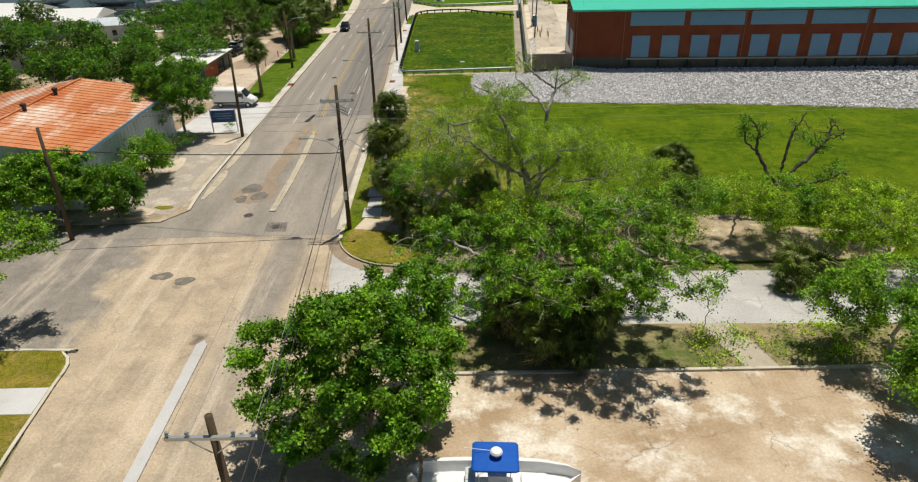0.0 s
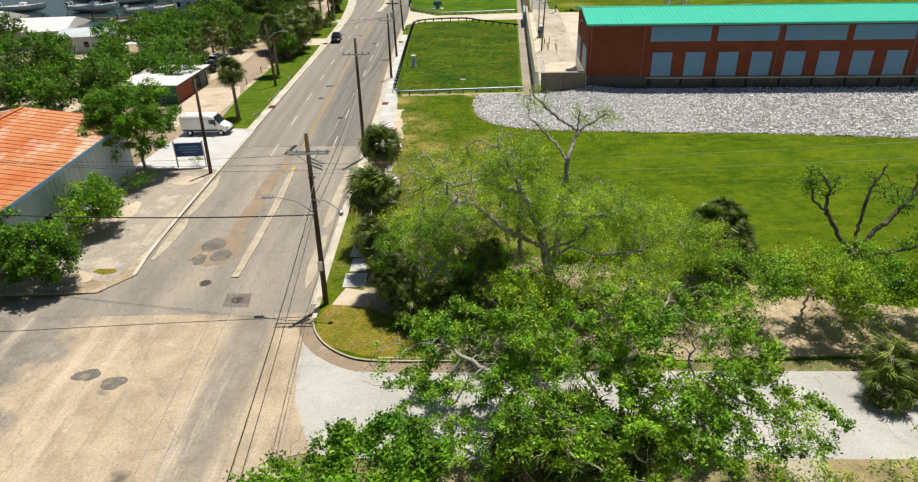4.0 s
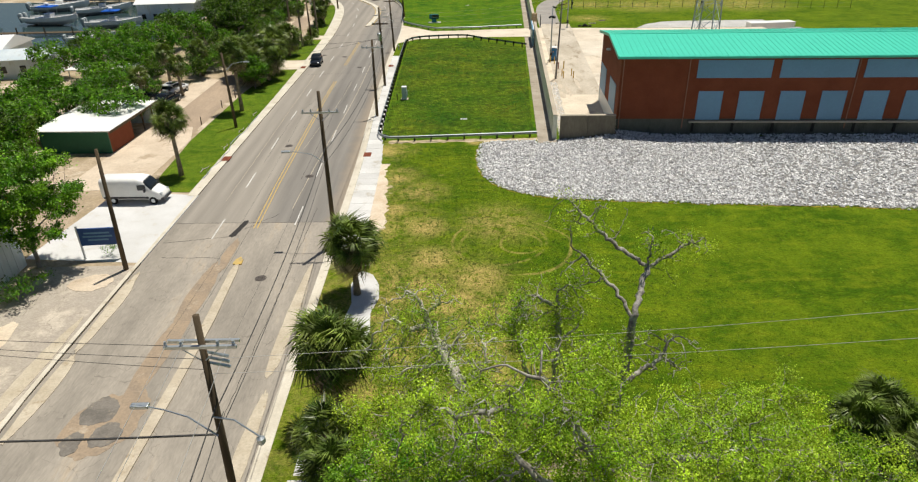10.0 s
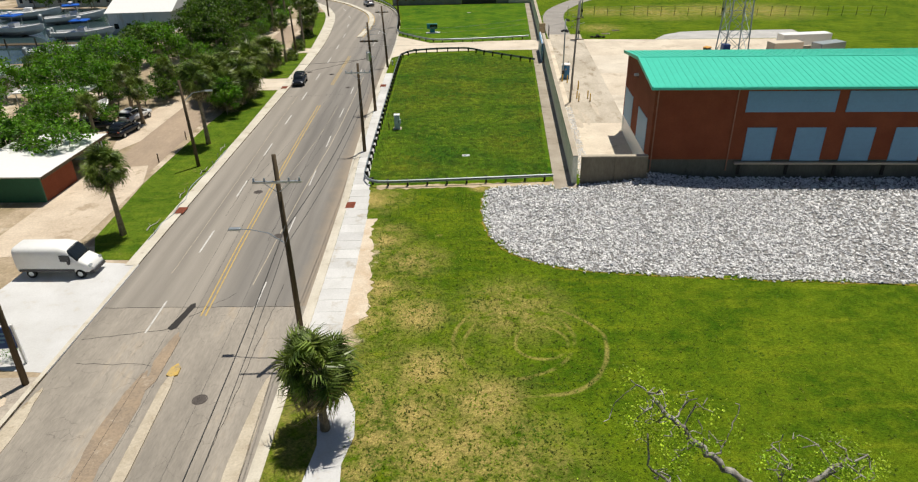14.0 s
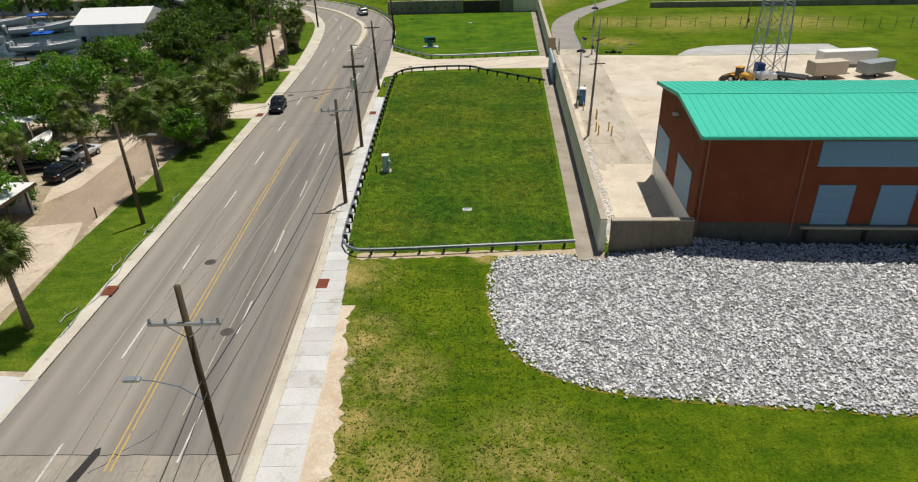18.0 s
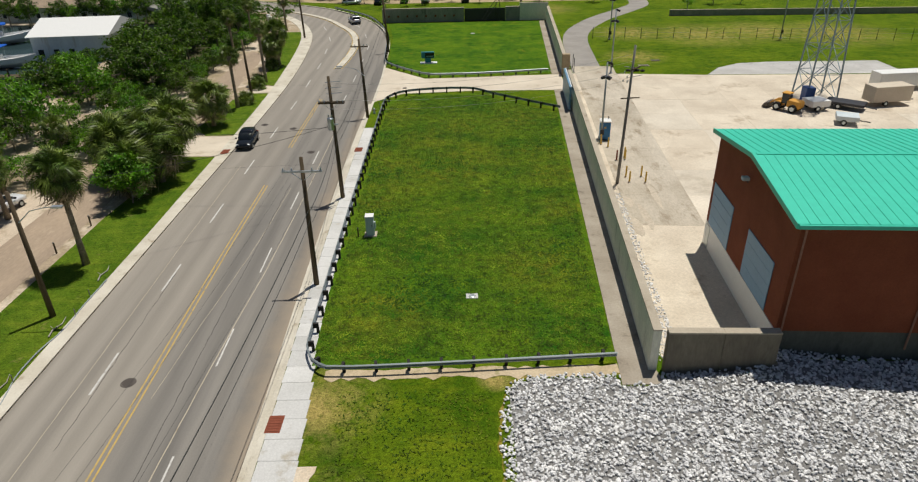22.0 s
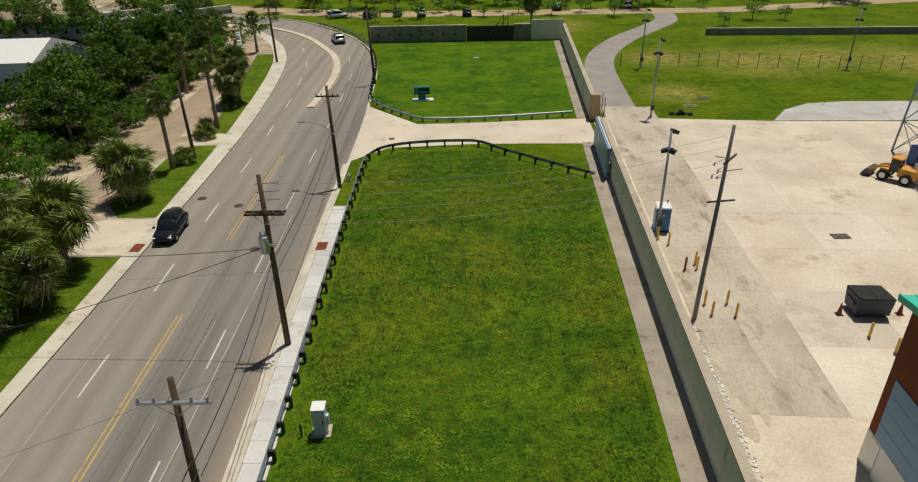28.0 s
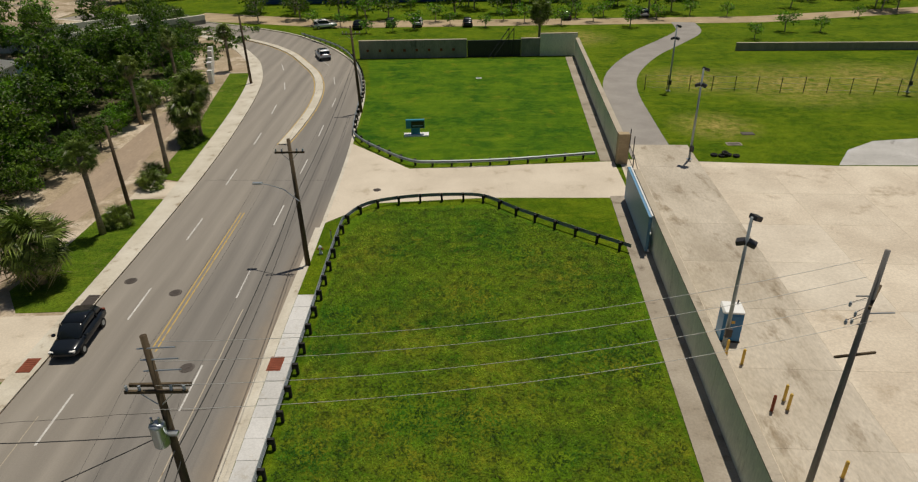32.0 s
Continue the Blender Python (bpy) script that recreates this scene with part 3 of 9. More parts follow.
def share(name, data, parent, m, label=""):
    ob = new(name, data)
    ob.parent = parent
    ob.matrix_basis = m
    if label:
        ob["label"] = label
    return ob


def add_box(bm, x0, x1, y0, y1, z0, z1, bevel=0.0, m=None):
    r = bmesh.ops.create_cube(bm, size=1.0)
    vs = r["verts"]
    for v in vs:
        v.co = Vector((x0 + (v.co.x + 0.5) * (x1 - x0), y0 + (v.co.y + 0.5) * (y1 - y0), z0 + (v.co.z + 0.5) * (z1 - z0)))
    if bevel:
        es = list({e for v in vs for e in v.link_edges})
        vs = list({v for f in bmesh.ops.bevel(bm, geom=es, offset=bevel, segments=2, affect="EDGES", profile=0.6)["faces"] for v in f.verts} | {v for v in vs if v.is_valid})
    if m is not None:
        bmesh.ops.transform(bm, matrix=m, verts=vs)
    return vs


def box(x0, x1, y0, y1, z0, z1, bevel=0.0, m=None):
    bm = bmesh.new()
    add_box(bm, x0, x1, y0, y1, z0, z1, bevel, m)
    return bm


def add_tube(bm, pts, radii, n=8, cap=True):
    """A tapered tube along points."""
    pts = [Vector(p) for p in pts]
    if isinstance(radii, (int, float)):
        radii = [radii] * len(pts)
    rings, side = [], None
    for i, p in enumerate(pts):
        d = (pts[min(i + 1, len(pts) - 1)] - pts[max(i - 1, 0)]).normalized()
        if side is None:
            side = d.orthogonal().normalized()
        side = (side - d * side.dot(d)).normalized()
        up = d.cross(side)
        rings.append([bm.verts.new(p + (side * math.cos(a) + up * math.sin(a)) * radii[i]) for a in (2 * math.pi * k / n for k in range(n))])
    for a, b in zip(rings, rings[1:]):
        for k in range(n):
            bm.faces.new((a[k], a[(k + 1) % n], b[(k + 1) % n], b[k]))
    if cap:
        bm.faces.new(rings[-1])
        bm.faces.new(rings[0][::-1])


def tube(pts, radii, n=8):
    bm = bmesh.new()
    add_tube(bm, pts, radii, n)
    return bm


def slab(points, z0, z1, bevel=0.0):
    """A flat piece with the outline points (counter-clockwise), from z0 to z1."""
    bm = bmesh.new()
    f = bm.faces.new([bm.verts.new((x, y, z1)) for x, y in points])
    r = bmesh.ops.extrude_face_region(bm, geom=[f])
    for v in r["geom"]:
        if isinstance(v, bmesh.types.BMVert):
            v.co.z = z0
    bmesh.ops.recalc_face_normals(bm, faces=bm.faces)
    return bm


def lathe(profile, n=16):
    """A turned piece from (radius, height) pairs."""
    bm = bmesh.new()
    rings = [[bm.verts.new((r * math.cos(2 * math.pi * k / n), r * math.sin(2 * math.pi * k / n), z)) for k in range(n)] for r, z in profile]
    for a, b in zip(rings, rings[1:]):
        for k in range(n):
            bm.faces.new((a[k], a[(k + 1) % n], b[(k + 1) % n], b[k]))
    bm.faces.new(rings[-1])
    bm.faces.new(rings[0][::-1])
    return bm


def line_at(points, y):
    """x of a polyline of (x, y) at y."""
    for (x0, y0), (x1, y1) in zip(points, points[1:]):
        if y0 <= y <= y1:
            return x0 + (x1 - x0) * (y - y0) / (y1 - y0)
    return points[-1][0] if y > points[-1][1] else points[0][0]


def smooth_line(points, step=1.0):
    """Points along a Catmull-Rom curve through the given ones."""
    ps = [Vector((*p, 0)) if len(p) == 2 else Vector(p) for p in points]
    ps = [ps[0] * 2 - ps[1], *ps, ps[-1] * 2 - ps[-2]]
    out = []
    for a, b, c, d in zip(ps, ps[1:], ps[2:], ps[3:]):
        n = max(2, int((c - b).length / step))
        for k in range(n):
            t = k / n
            out.append(0.5 * (2 * b + (c - a) * t + (2 * a - 5 * b + 4 * c - d) * t * t + (3 * b - a - 3 * c + d) * t ** 3))
    out.append(ps[-2])
    return out


def offset_line(pts, d):
    """The line shifted d to its right, in plan."""
    out = []
    for i, p in enumerate(pts):
        t = (pts[min(i + 1, len(pts) - 1)] - pts[max(i - 1, 0)]).normalized()
        out.append(p + Vector((t.y, -t.x, 0)) * d)
    return out


def ribbon(line, d0, d1, z0, z1):
    """A solid strip that follows line between the offsets d0 and d1."""
    a, b = offset_line(line, d0), offset_line(line, d1)
    bm = bmesh.new()
    rows = [[bm.verts.new((p.x, p.y, z)) for p, z in ((u, z0), (u, z1), (v, z1), (v, z0))] for u, v in zip(a, b)]
    for r, s in zip(rows, rows[1:]):
        for k in range(4):
            bm.faces.new((r[k], r[(k + 1) % 4], s[(k + 1) % 4], s[k]))
    bm.faces.new(rows[0][::-1])
    bm.faces.new(rows[-1])
    bmesh.ops.recalc_face_normals(bm, faces=bm.faces)
    return bm


# ---- the lie of the land ----
LEFT_KERB = smooth_line([(-25.7, 56.0), (-26.1, 62), (-26.1, 80), (-26.0, 110), (-25.8, 140), (-25.7, 160), (-26.0, 175), (-26.8, 188), (-28.2, 202), (-30.2, 213), (-34.5, 225), (-43, 238), (-60, 252), (-90, 266)], 2.0)
RIGHT_KERB = smooth_line([(-10.7, 49.5), (-10.9, 60), (-11.0, 80), (-11.2, 100), (-11.7, 115), (-12.0, 130), (-12.2, 145), (-12.2, 160), (-12.3, 176), (-12.8, 188), (-13.4, 200), (-15.2, 212), (-19.2, 224), (-25.5, 235), (-35, 246), (-55, 259), (-85, 274)], 2.0)
CORNER = smooth_line([(14, 44.2), (0, 44.5), (-4.4, 44.62), (-6.4, 44.8), (-7.5, 45.15), (-8.5, 45.8), (-9.35, 46.6), (-10.05, 47.65), (-10.5, 48.75), (-10.7, 49.5)], 0.8)


def flood_wall_x(y):
    return 11.0 + 0.068 * (y - 105.5)


ground = part("ground", slab([(-500, -200), (500, -200), (500, 620), (-500, 620)], -0.6, -0.06), "scrub")
tagged(ground, "sandy scrub ground with patchy dry grass reaching the horizon", "ground", kind="structure")

# road: new asphalt north, older asphalt between, tan paving at the crossing
road = part("road", slab([(p.x - 0.02, p.y) for p in LEFT_KERB if p.y > 86][::-1] + [(-26.1, 85.25), (-11.05, 85.0)] + [(p.x + 0.02, p.y) for p in RIGHT_KERB if p.y > 86], -0.3, 0.0), "asphalt")
tagged(road, "grey four-lane asphalt road with faded lane markings", "road", kind="structure")
road_old = part("road_old", slab([(-10.9, 50.5), (-10.95, 60), (-11.05, 87.9), (-26.05, 87.9), (-26.1, 62), (-25.9, 57), (-27.4, 53.6), (-34, 52.5), (-34, 50.5)], -0.3, -0.004), "old_asphalt")
tagged(road_old, "worn patched grey road with dirt along the median", "road", kind="structure")
crossing = part("road_crossing", slab([(-120, 34.8), (-26, 34.8), (-25.5, 32), (-24.0, 24), (-23, -40), (-9.2, -40), (-9.6, 30), (-9.6, 37), (-8, 37.4), (-8, 44.6), (-10.6, 48), (-10.9, 52), (-27.5, 52), (-120, 52)], -0.3, -0.012), "junction")
tagged(crossing, "cracked tan concrete road junction with dark stains", "road", kind="structure")
side_street = part("side_street", slab([(-8.1, 36.8), (80, 34.5), (80, 41.3), (-7.0, 43.9)], -0.3, -0.004), "side_paving")
tagged(side_street, "pale concrete side street under the oaks", "road", kind="structure")
tagged(part("corner_dirt", ribbon([p for p in CORNER if p.x < 2], -0.95, 0.0, -0.2, -0.0035), "brown_dirt"), "strip of brown dirt round the corner kerb", "ground", kind="structure")
tagged(part("street_mouth", slab([(-10.75, 47.4), (-10.6, 44.3), (-10.1, 41.4), (-9.2, 39.2), (-8.3, 37.1), (-7.0, 40.0), (-7.0, 44.2), (-8.0, 44.7), (-9.3, 45.9)], -0.3, -0.008), "side_paving"), "pale concrete mouth of the side street", "road", kind="structure")
lot = part("boat_lot", slab([(-9.3, -40), (80, -40), (80, 31.2), (-6, 31.4), (-9.3, 31.0)], -0.3, 0.0), "tan_paving")
tagged(lot, "stained tan concrete parking lot", "pavement", kind="structure")

east = [(p.x, p.y) for p in CORNER[::1]] + [(p.x, p.y) for p in RIGHT_KERB[1:]] + [(-85, 330), (320, 330), (320, 44.2)]
lawn = part("lawn", slab(east[::-1], -0.3, 0.11), "lawn")
tagged(lawn, "mown green lawn with dry yellow patches and tyre rings", "lawn", kind="structure")
west = [(p.x, p.y) for p in LEFT_KERB] + [(-90, 330), (-400, 330), (-400, 53.5), (-27.6, 53.5)]
west_ground = part("west_ground", slab(west, -0.3, 0.09), "woodland")
tagged(west_ground, "bare sandy ground beside the road", "ground", kind="structure")

for name, pts, mat, z, lab, cat in (
    ("plot_lawn", [(-9.7, 106.3), (8.9, 106.8), (flood_wall_x(155) - 2.1, 155.5), (2.2, 165.8), (-8.2, 165.3), (-9.9, 163), (-10.0, 120)], "lawn_plot", 0.125, "thick dark green mown lawn inside the guard rails", "lawn"),
    ("north_plot_lawn", [(-12.2, 184.6), (-5.5, 175.2), (flood_wall_x(176.5) - 1.95, 176.5), (flood_wall_x(221) - 1.95, 221), (-15.2, 221), (-12.9, 205)], "lawn_plot", 0.125, "green mown lawn in front of the far flood wall", "lawn"),
    ("driveway", [(-12.2, 181.8), (-5.5, 174.3), (15.2, 175.4), (14.9, 166.6), (2, 167.1), (-8.2, 166.3), (-12.15, 162.3)][::-1], "drive_concrete", 0.135, "pale concrete driveway to the yard gate", "driveway"),
    ("yard", [(flood_wall_x(107) + 0.6, 105.8), (19.5, 107.4), (66, 105), (66, 171.5), (37, 173.2), (17.5, 175.8), (flood_wall_x(172) + 0.3, 175.9), (flood_wall_x(165), 166)], "yard_concrete", 0.124, "broad stained concrete yard behind the flood wall", "pavement"),
    ("wall_apron", [(8.8, 104.3), (11.25, 104.3), (11.0, 106.2), (flood_wall_x(167) - 0.38, 167), (flood_wall_x(167) - 2.1, 167), (8.95, 106.2)], "apron", 0.15, "weathered concrete strip along the flood wall", "pavement"),
    ("north_wall_apron", [(flood_wall_x(175.5) - 1.9, 175.5), (flood_wall_x(175.5) - 0.38, 175.5), (flood_wall_x(221) - 0.38, 221), (flood_wall_x(221) - 1.9, 221)], "apron", 0.15, "weathered concrete strip along the northern flood wall", "pavement"),
    ("van_pad", [(-26.1, 78.0), (-26.0, 91.3), (-34.5, 92.5), (-36, 79)], "pale_concrete", 0.10, "bright concrete parking pad beside the road", "pavement"),
    ("west_lot", [(-27.2, 55.0), (-26.3, 61), (-26.3, 77.6), (-33.4, 77.6), (-33.0, 56)], "forecourt_paving", 0.10, "worn dusty forecourt before the white building", "pavement"),
    ("west_verge", [(-26.9, 92.0), (-26.9, 142.7), (-31, 142.9), (-32.3, 128), (-32.6, 108), (-31.8, 96), (-30.0, 92.2)], "verge", 0.115, "bright green grass verge with a dirt edge", "lawn"),
    ("west_verge", [(-27.0, 149.9), (-27.0, 168), (-30.4, 168.0), (-31.9, 165), (-32.0, 158), (-32.7, 152.6), (-30.6, 149.8)], "verge", 0.115, "small grass verge between two driveways", "lawn"),
    ("west_verge", [(-27.6, 172), (-28.4, 190), (-30.4, 204), (-32.6, 214), (-35.5, 214), (-33.6, 200), (-31.4, 186), (-30.5, 173)], "verge", 0.115, "grass verge along the curving road", "lawn"),
    ("service_lane", [(-33.2, 100), (-33.4, 130), (-34, 156), (-33.2, 172), (-34.4, 192), (-38.0, 197), (-37.6, 170), (-38.4, 150), (-38.5, 120), (-38.2, 100)], "lane_dirt", 0.10, "dusty tan dirt lane behind the verge", "lane"),
    ("sand_lot", [(-32.9, 93.2), (-32.7, 108), (-34.2, 113), (-39.6, 112), (-40.2, 104), (-40.6, 92.8)], "cream_sand", 0.106, "bright sandy ground beside the shed", "ground"),
    ("lane_apron", [(-38.5, 121), (-38.4, 137), (-41.6, 138.5), (-42.2, 131), (-41.4, 121), (-40.2, 117)], "cream_sand", 0.104, "broken pale concrete strip beside the lane", "pavement"),
    ("west_driveway", [(-26.0, 143.0), (-26.0, 149.5), (-31, 149.4), (-34, 148.4), (-34, 143.2)], "drive_concrete", 0.118, "pale concrete driveway across the verge", "driveway"),
    ("west_driveway", [(-26.2, 168.4), (-26.2, 171.8), (-31, 172), (-31, 168)], "drive_concrete", 0.118, "pale concrete driveway crossing to the lane", "driveway"),
):
    area = sum(a[0] * b[1] - b[0] * a[1] for a, b in zip(pts, pts[1:] + pts[:1]))
    tagged(part(name, slab(pts if area > 0 else pts[::-1], 0.0, z), mat), lab, cat, kind="structure")

# kerbs and the paved edge strips
tagged(part("kerb_east", ribbon(RIGHT_KERB, 0, 0.32, -0.2, 0.14), "kerb"), "concrete kerb along the road", "kerb", kind="structure")
strip = [p for p in LEFT_KERB if p.y > 90.5]
tagged(part("kerb_west", slab([(p.x, p.y) for p in strip] + [(p.x - line_at([(1.0, 90), (1.1, 125), (1.5, 150), (1.8, 165), (2.2, 180), (2.2, 300)], p.y), p.y) for p in strip][::-1], -0.2, 0.13), "kerb"), "wide pale concrete kerb and gutter strip", "kerb", kind="structure")
tagged(part("kerb_forecourt", ribbon([p for p in LEFT_KERB if p.y <= 92], -0.3, 0, -0.2, 0.115), "kerb"), "low worn concrete kerb before the forecourt", "kerb", kind="structure")
tagged(part("kerb_corner", ribbon(CORNER, 0.0, 0.13, -0.2, 0.13), "concrete"), "curved stone kerb at the street corner", "kerb", kind="structure")
south_west = smooth_line([(-60, 34.9), (-28.4, 34.8), (-26.2, 34.4), (-25.2, 33.2), (-25.0, 31.2), (-24.6, 27), (-23.9, 18), (-23.2, -10)], 1.0)
tagged(part("kerb_south_west", ribbon(south_west, 0.0, 0.2, -0.2, 0.13), "kerb"), "worn concrete kerb round the junction corner", "kerb", kind="structure")
tagged(part("south_west_grass", slab([(p.x, p.y) for p in south_west][::-1] + [(-60, -10)], -0.3, 0.09), "dry_lawn"), "patchy grass on the junction corner", "lawn", kind="structure")
tagged(part("corner_path", slab([(-60, 30.6), (-60, 28.9), (-25.0, 28.6), (-25.2, 30.9)], 0.0, 0.11), "pale_concrete"), "narrow pale concrete path to the junction", "path", kind="structure")
tagged(part("kerb_lot", ribbon([Vector((-6, 31.4, 0)), Vector((80, 31.2, 0))], -0.22, 0.0, -0.2, 0.14), "kerb"), "low concrete kerb along the lot", "kerb", kind="structure")
tagged(part("corner_grass", slab([(-5.8, 31.7), (80, 31.5), (80, 34.3), (15, 36.2), (-5.2, 36.6)], -0.2, 0.08), "scrub"), "thin dry grass strip beneath the oaks", "lawn", kind="structure")

# ---- road markings, medians, ironwork ----


def mark_quad(name, pts, mat, lab, group):
    return tagged(part(name, slab(pts, 0.003, 0.009), mat), lab, "road marking", group, "structure")


YELLOW = [(-18.3, 80), (-18.9, 95), (-19.2, 110), (-19.5, 125), (-19.6, 140), (-19.6, 165), (-19.9, 182)]
LEFT_LANE = [(-21.7, 80), (-21.9, 95), (-22.2, 110), (-22.4, 125), (-22.6, 140), (-22.8, 165), (-23.4, 185), (-25.0, 205), (-28.5, 219), (-35, 231)]
RIGHT_LANE = [(-15.0, 80), (-15.2, 92), (-15.5, 108), (-15.8, 122), (-16.0, 140), (-16.2, 155), (-16.4, 180), (-17.0, 200), (-20.0, 216), (-27, 231)]


def lane_dash(line, y0, y1, w):
    a, b = line_at(line, y0), line_at(line, y1)
    return [(a - w, y0), (a + w, y0), (b + w, y1), (b - w, y1)]


k = 0
while 82.1 + 11.15 * k < 225:
    y0 = 82.1 + 11.15 * k
    mark_quad("lane_dash", lane_dash(LEFT_LANE, y0, y0 + 3.9, 0.065), "white_line", "worn white painted lane dash", "lane dashes")
    mark_quad("lane_dash", lane_dash(RIGHT_LANE, y0 + 2.4, y0 + 6.3, 0.055), "white_line", "worn white painted lane dash", "lane dashes")
    k += 1
for s in (-0.16, 0.16):
    for y0, y1 in ((84, 94), (94, 110), (110, 122), (122, 134.8), (145.5, 156), (156, 165)):
        mark_quad("centre_line", [(x + s, y) for x, y in lane_dash(YELLOW, y0, y1, 0.05)], "yellow_line", "faded double yellow centre line", "centre line")

median = part("median_strip", slab([(-18.1, 55.4), (-17.5, 55.4), (-17.4, 62), (-17.5, 70), (-17.85, 76.5), (-18.2, 78.5), (-18.45, 76.5), (-18.05, 66)], -0.1, 0.09), "median_dirt")
tagged(median, "narrow weathered concrete median strip", "median", kind="structure")
tagged(part("median_strip_south", slab([(-17.72, 34.9), (-17.35, 35.4), (-17.0, 34.9), (-16.75, 24), (-16.4, 10), (-17.25, 10), (-17.45, 24)], -0.1, 0.11), "pale_concrete"), "white painted concrete median strip", "median", kind="structure")
tagged(part("median_nose", slab([(-18.55, 77.6), (-18.2, 77.4), (-17.85, 77.6), (-17.9, 78.3), (-18.2, 78.7), (-18.5, 78.3)], -0.1, 0.097), "yellow_line"), "yellow painted rounded median end", "median", kind="structure")
far_median = smooth_line([(-20.0, 182.2), (-19.6, 188), (-19.4, 196), (-20.0, 204), (-21.8, 212), (-25, 219.5), (-30, 229), (-38, 238), (-52, 248)], 1.5)
bm = ribbon(far_median, -0.52, 0.52, -0.1, 0.13)
tagged(part("median_island", bm, "kerb"), "raised concrete median island bending with the road", "median", kind="structure")
tagged(part("median_edge", ribbon(far_median, -0.72, -0.6, -0.1, 0.012), "yellow_line"), "yellow line beside the median island", "road marking", kind="structure")
tagged(part("median_edge", ribbon(far_median, 0.6, 0.72, -0.1, 0.012), "yellow_line"), "yellow line beside the median island", "road marking", kind="structure")

rs = random.Random(12)


def seam(x0, y0, x1, y1, w, wob, label="black tar line in the asphalt"):
    n = max(6, int(math.hypot(x1 - x0, y1 - y0) / 0.6))
    pts = []
    for k in range(n + 1):
        f = k / n
        pts.append(Vector((x0 + (x1 - x0) * f + rs.uniform(-wob, wob), y0 + (y1 - y0) * f + rs.uniform(-wob, wob), 0)))
    tagged(part("tar_seam", ribbon(pts, -w, w, -0.05, 0.0045), "tar"), label, "road seam", kind="structure")


seam(-25.9, 85.25, -12.0, 85.0, 0.02, 0.05, "dark joint across the asphalt")
seam(-25.8, 81.5, -19.5, 82.6, 0.018, 0.1)
seam(-24.8, 79.0, -19.2, 78.6, 0.015, 0.12)
seam(-19.3, 84.0, -17.0, 86.8, 0.018, 0.12)
seam(-13.9, 60.0, -13.7, 88.0, 0.016, 0.06)
seam(-16.7, 95.0, -17.2, 135.0, 0.014, 0.04)
seam(-21.8, 100.0, -22.2, 118.0, 0.014, 0.06)
def joint(points, w):
    tagged(part("lane_joint", ribbon([p + Vector((rs.uniform(-0.02, 0.02), 0, 0)) for p in smooth_line(points, 1.2)], -w, w, -0.05, 0.004), "median_dirt"), "pale worn joint between two lanes", "road seam", kind="structure")


joint([(-16.05, 88), (-15.95, 98), (-15.83, 104.3), (-15.6, 112), (-15.3, 120), (-15.2, 135), (-15.3, 150)], 0.03)
joint([(-18.3, 104), (-18.0, 110), (-17.2, 122), (-16.9, 134)], 0.016)
joint([(-22.9, 90), (-23.1, 104), (-23.4, 122), (-23.6, 140)], 0.018)
seam(-25.4, 139.5, -13.0, 140.5, 0.014, 0.05)
seam(-25.4, 172.5, -13.2, 172.0, 0.014, 0.05)


def manhole(x, y, z=0.0, r=0.38):
    t = thing("manhole_cover", "round dark iron manhole cover set in the road", "manhole cover", pose(x, y, z), "manhole covers")
    part("ring", lathe([(r + 0.07, -0.02), (r + 0.07, 0.006), (r, 0.007), (r, -0.02)], 20), "iron", t)
    bm = lathe([(r - 0.015, -0.02), (r - 0.015, 0.014), (r - 0.04, 0.018)], 20)
    for i in range(-2, 3):
        add_box(bm, -0.22, 0.22, i * 0.1 - 0.02, i * 0.1 + 0.02, 0.016, 0.026)
    part("lid", bm, "iron", t)


for x, y in ((-19.85, 54.7), (-16.66, 52.2), (-15.75, 75.4), (-16.0, 95.9), (-20.25, 105.4), (-16.9, 143.9), (-20.7, 152.2), (-24.6, 153.9)):
    manhole(x, y)
manhole(-8.2, 169.2, 0.135, 0.3)


def inlet(x, y, label, mat):
    t = thing("storm_drain", label, "storm drain", pose(x, y, 0.13), "storm drains")
    part("frame", box(-0.42, 0.42, -0.66, 0.66, -0.05, 0.03, 0.01), mat, t)
    for i in range(6):
        part("grate_bar", box(-0.34, 0.34, -0.56 + i * 0.2, -0.46 + i * 0.2, 0.03, 0.045), mat, t)


for x, y in ((-10.6, 101.6), (-11.6, 144.0)):
    inlet(x, y, "rusty iron storm drain cover beside the kerb", "rust_iron")
for x, y in ((-26.3, 101.2), (-26.5, 144.2)):
    inlet(x, y, "rusty iron storm drain in the western gutter", "rust_iron")
inlet(-26.2, 151.2, "dark iron storm drain in the gutter", "iron")



def blotch(cx, cy, rx, ry, seed, n=44):
    """An irregular rounded outline, wavy at two scales."""
    r = random.Random(seed)
    waves = [(k, r.uniform(0, 6.3), r.uniform(0.1, 0.3) / k) for k in (2, 3, 5, 8)]
    out = []
    for k in range(n):
        a = 2 * math.pi * k / n
        f = 1 + sum(w * math.sin(m * a + ph) for m, ph, w in waves) + r.uniform(-0.05, 0.05)
        out.append((cx + rx * f * math.cos(a), cy + ry * f * math.sin(a)))
    return out


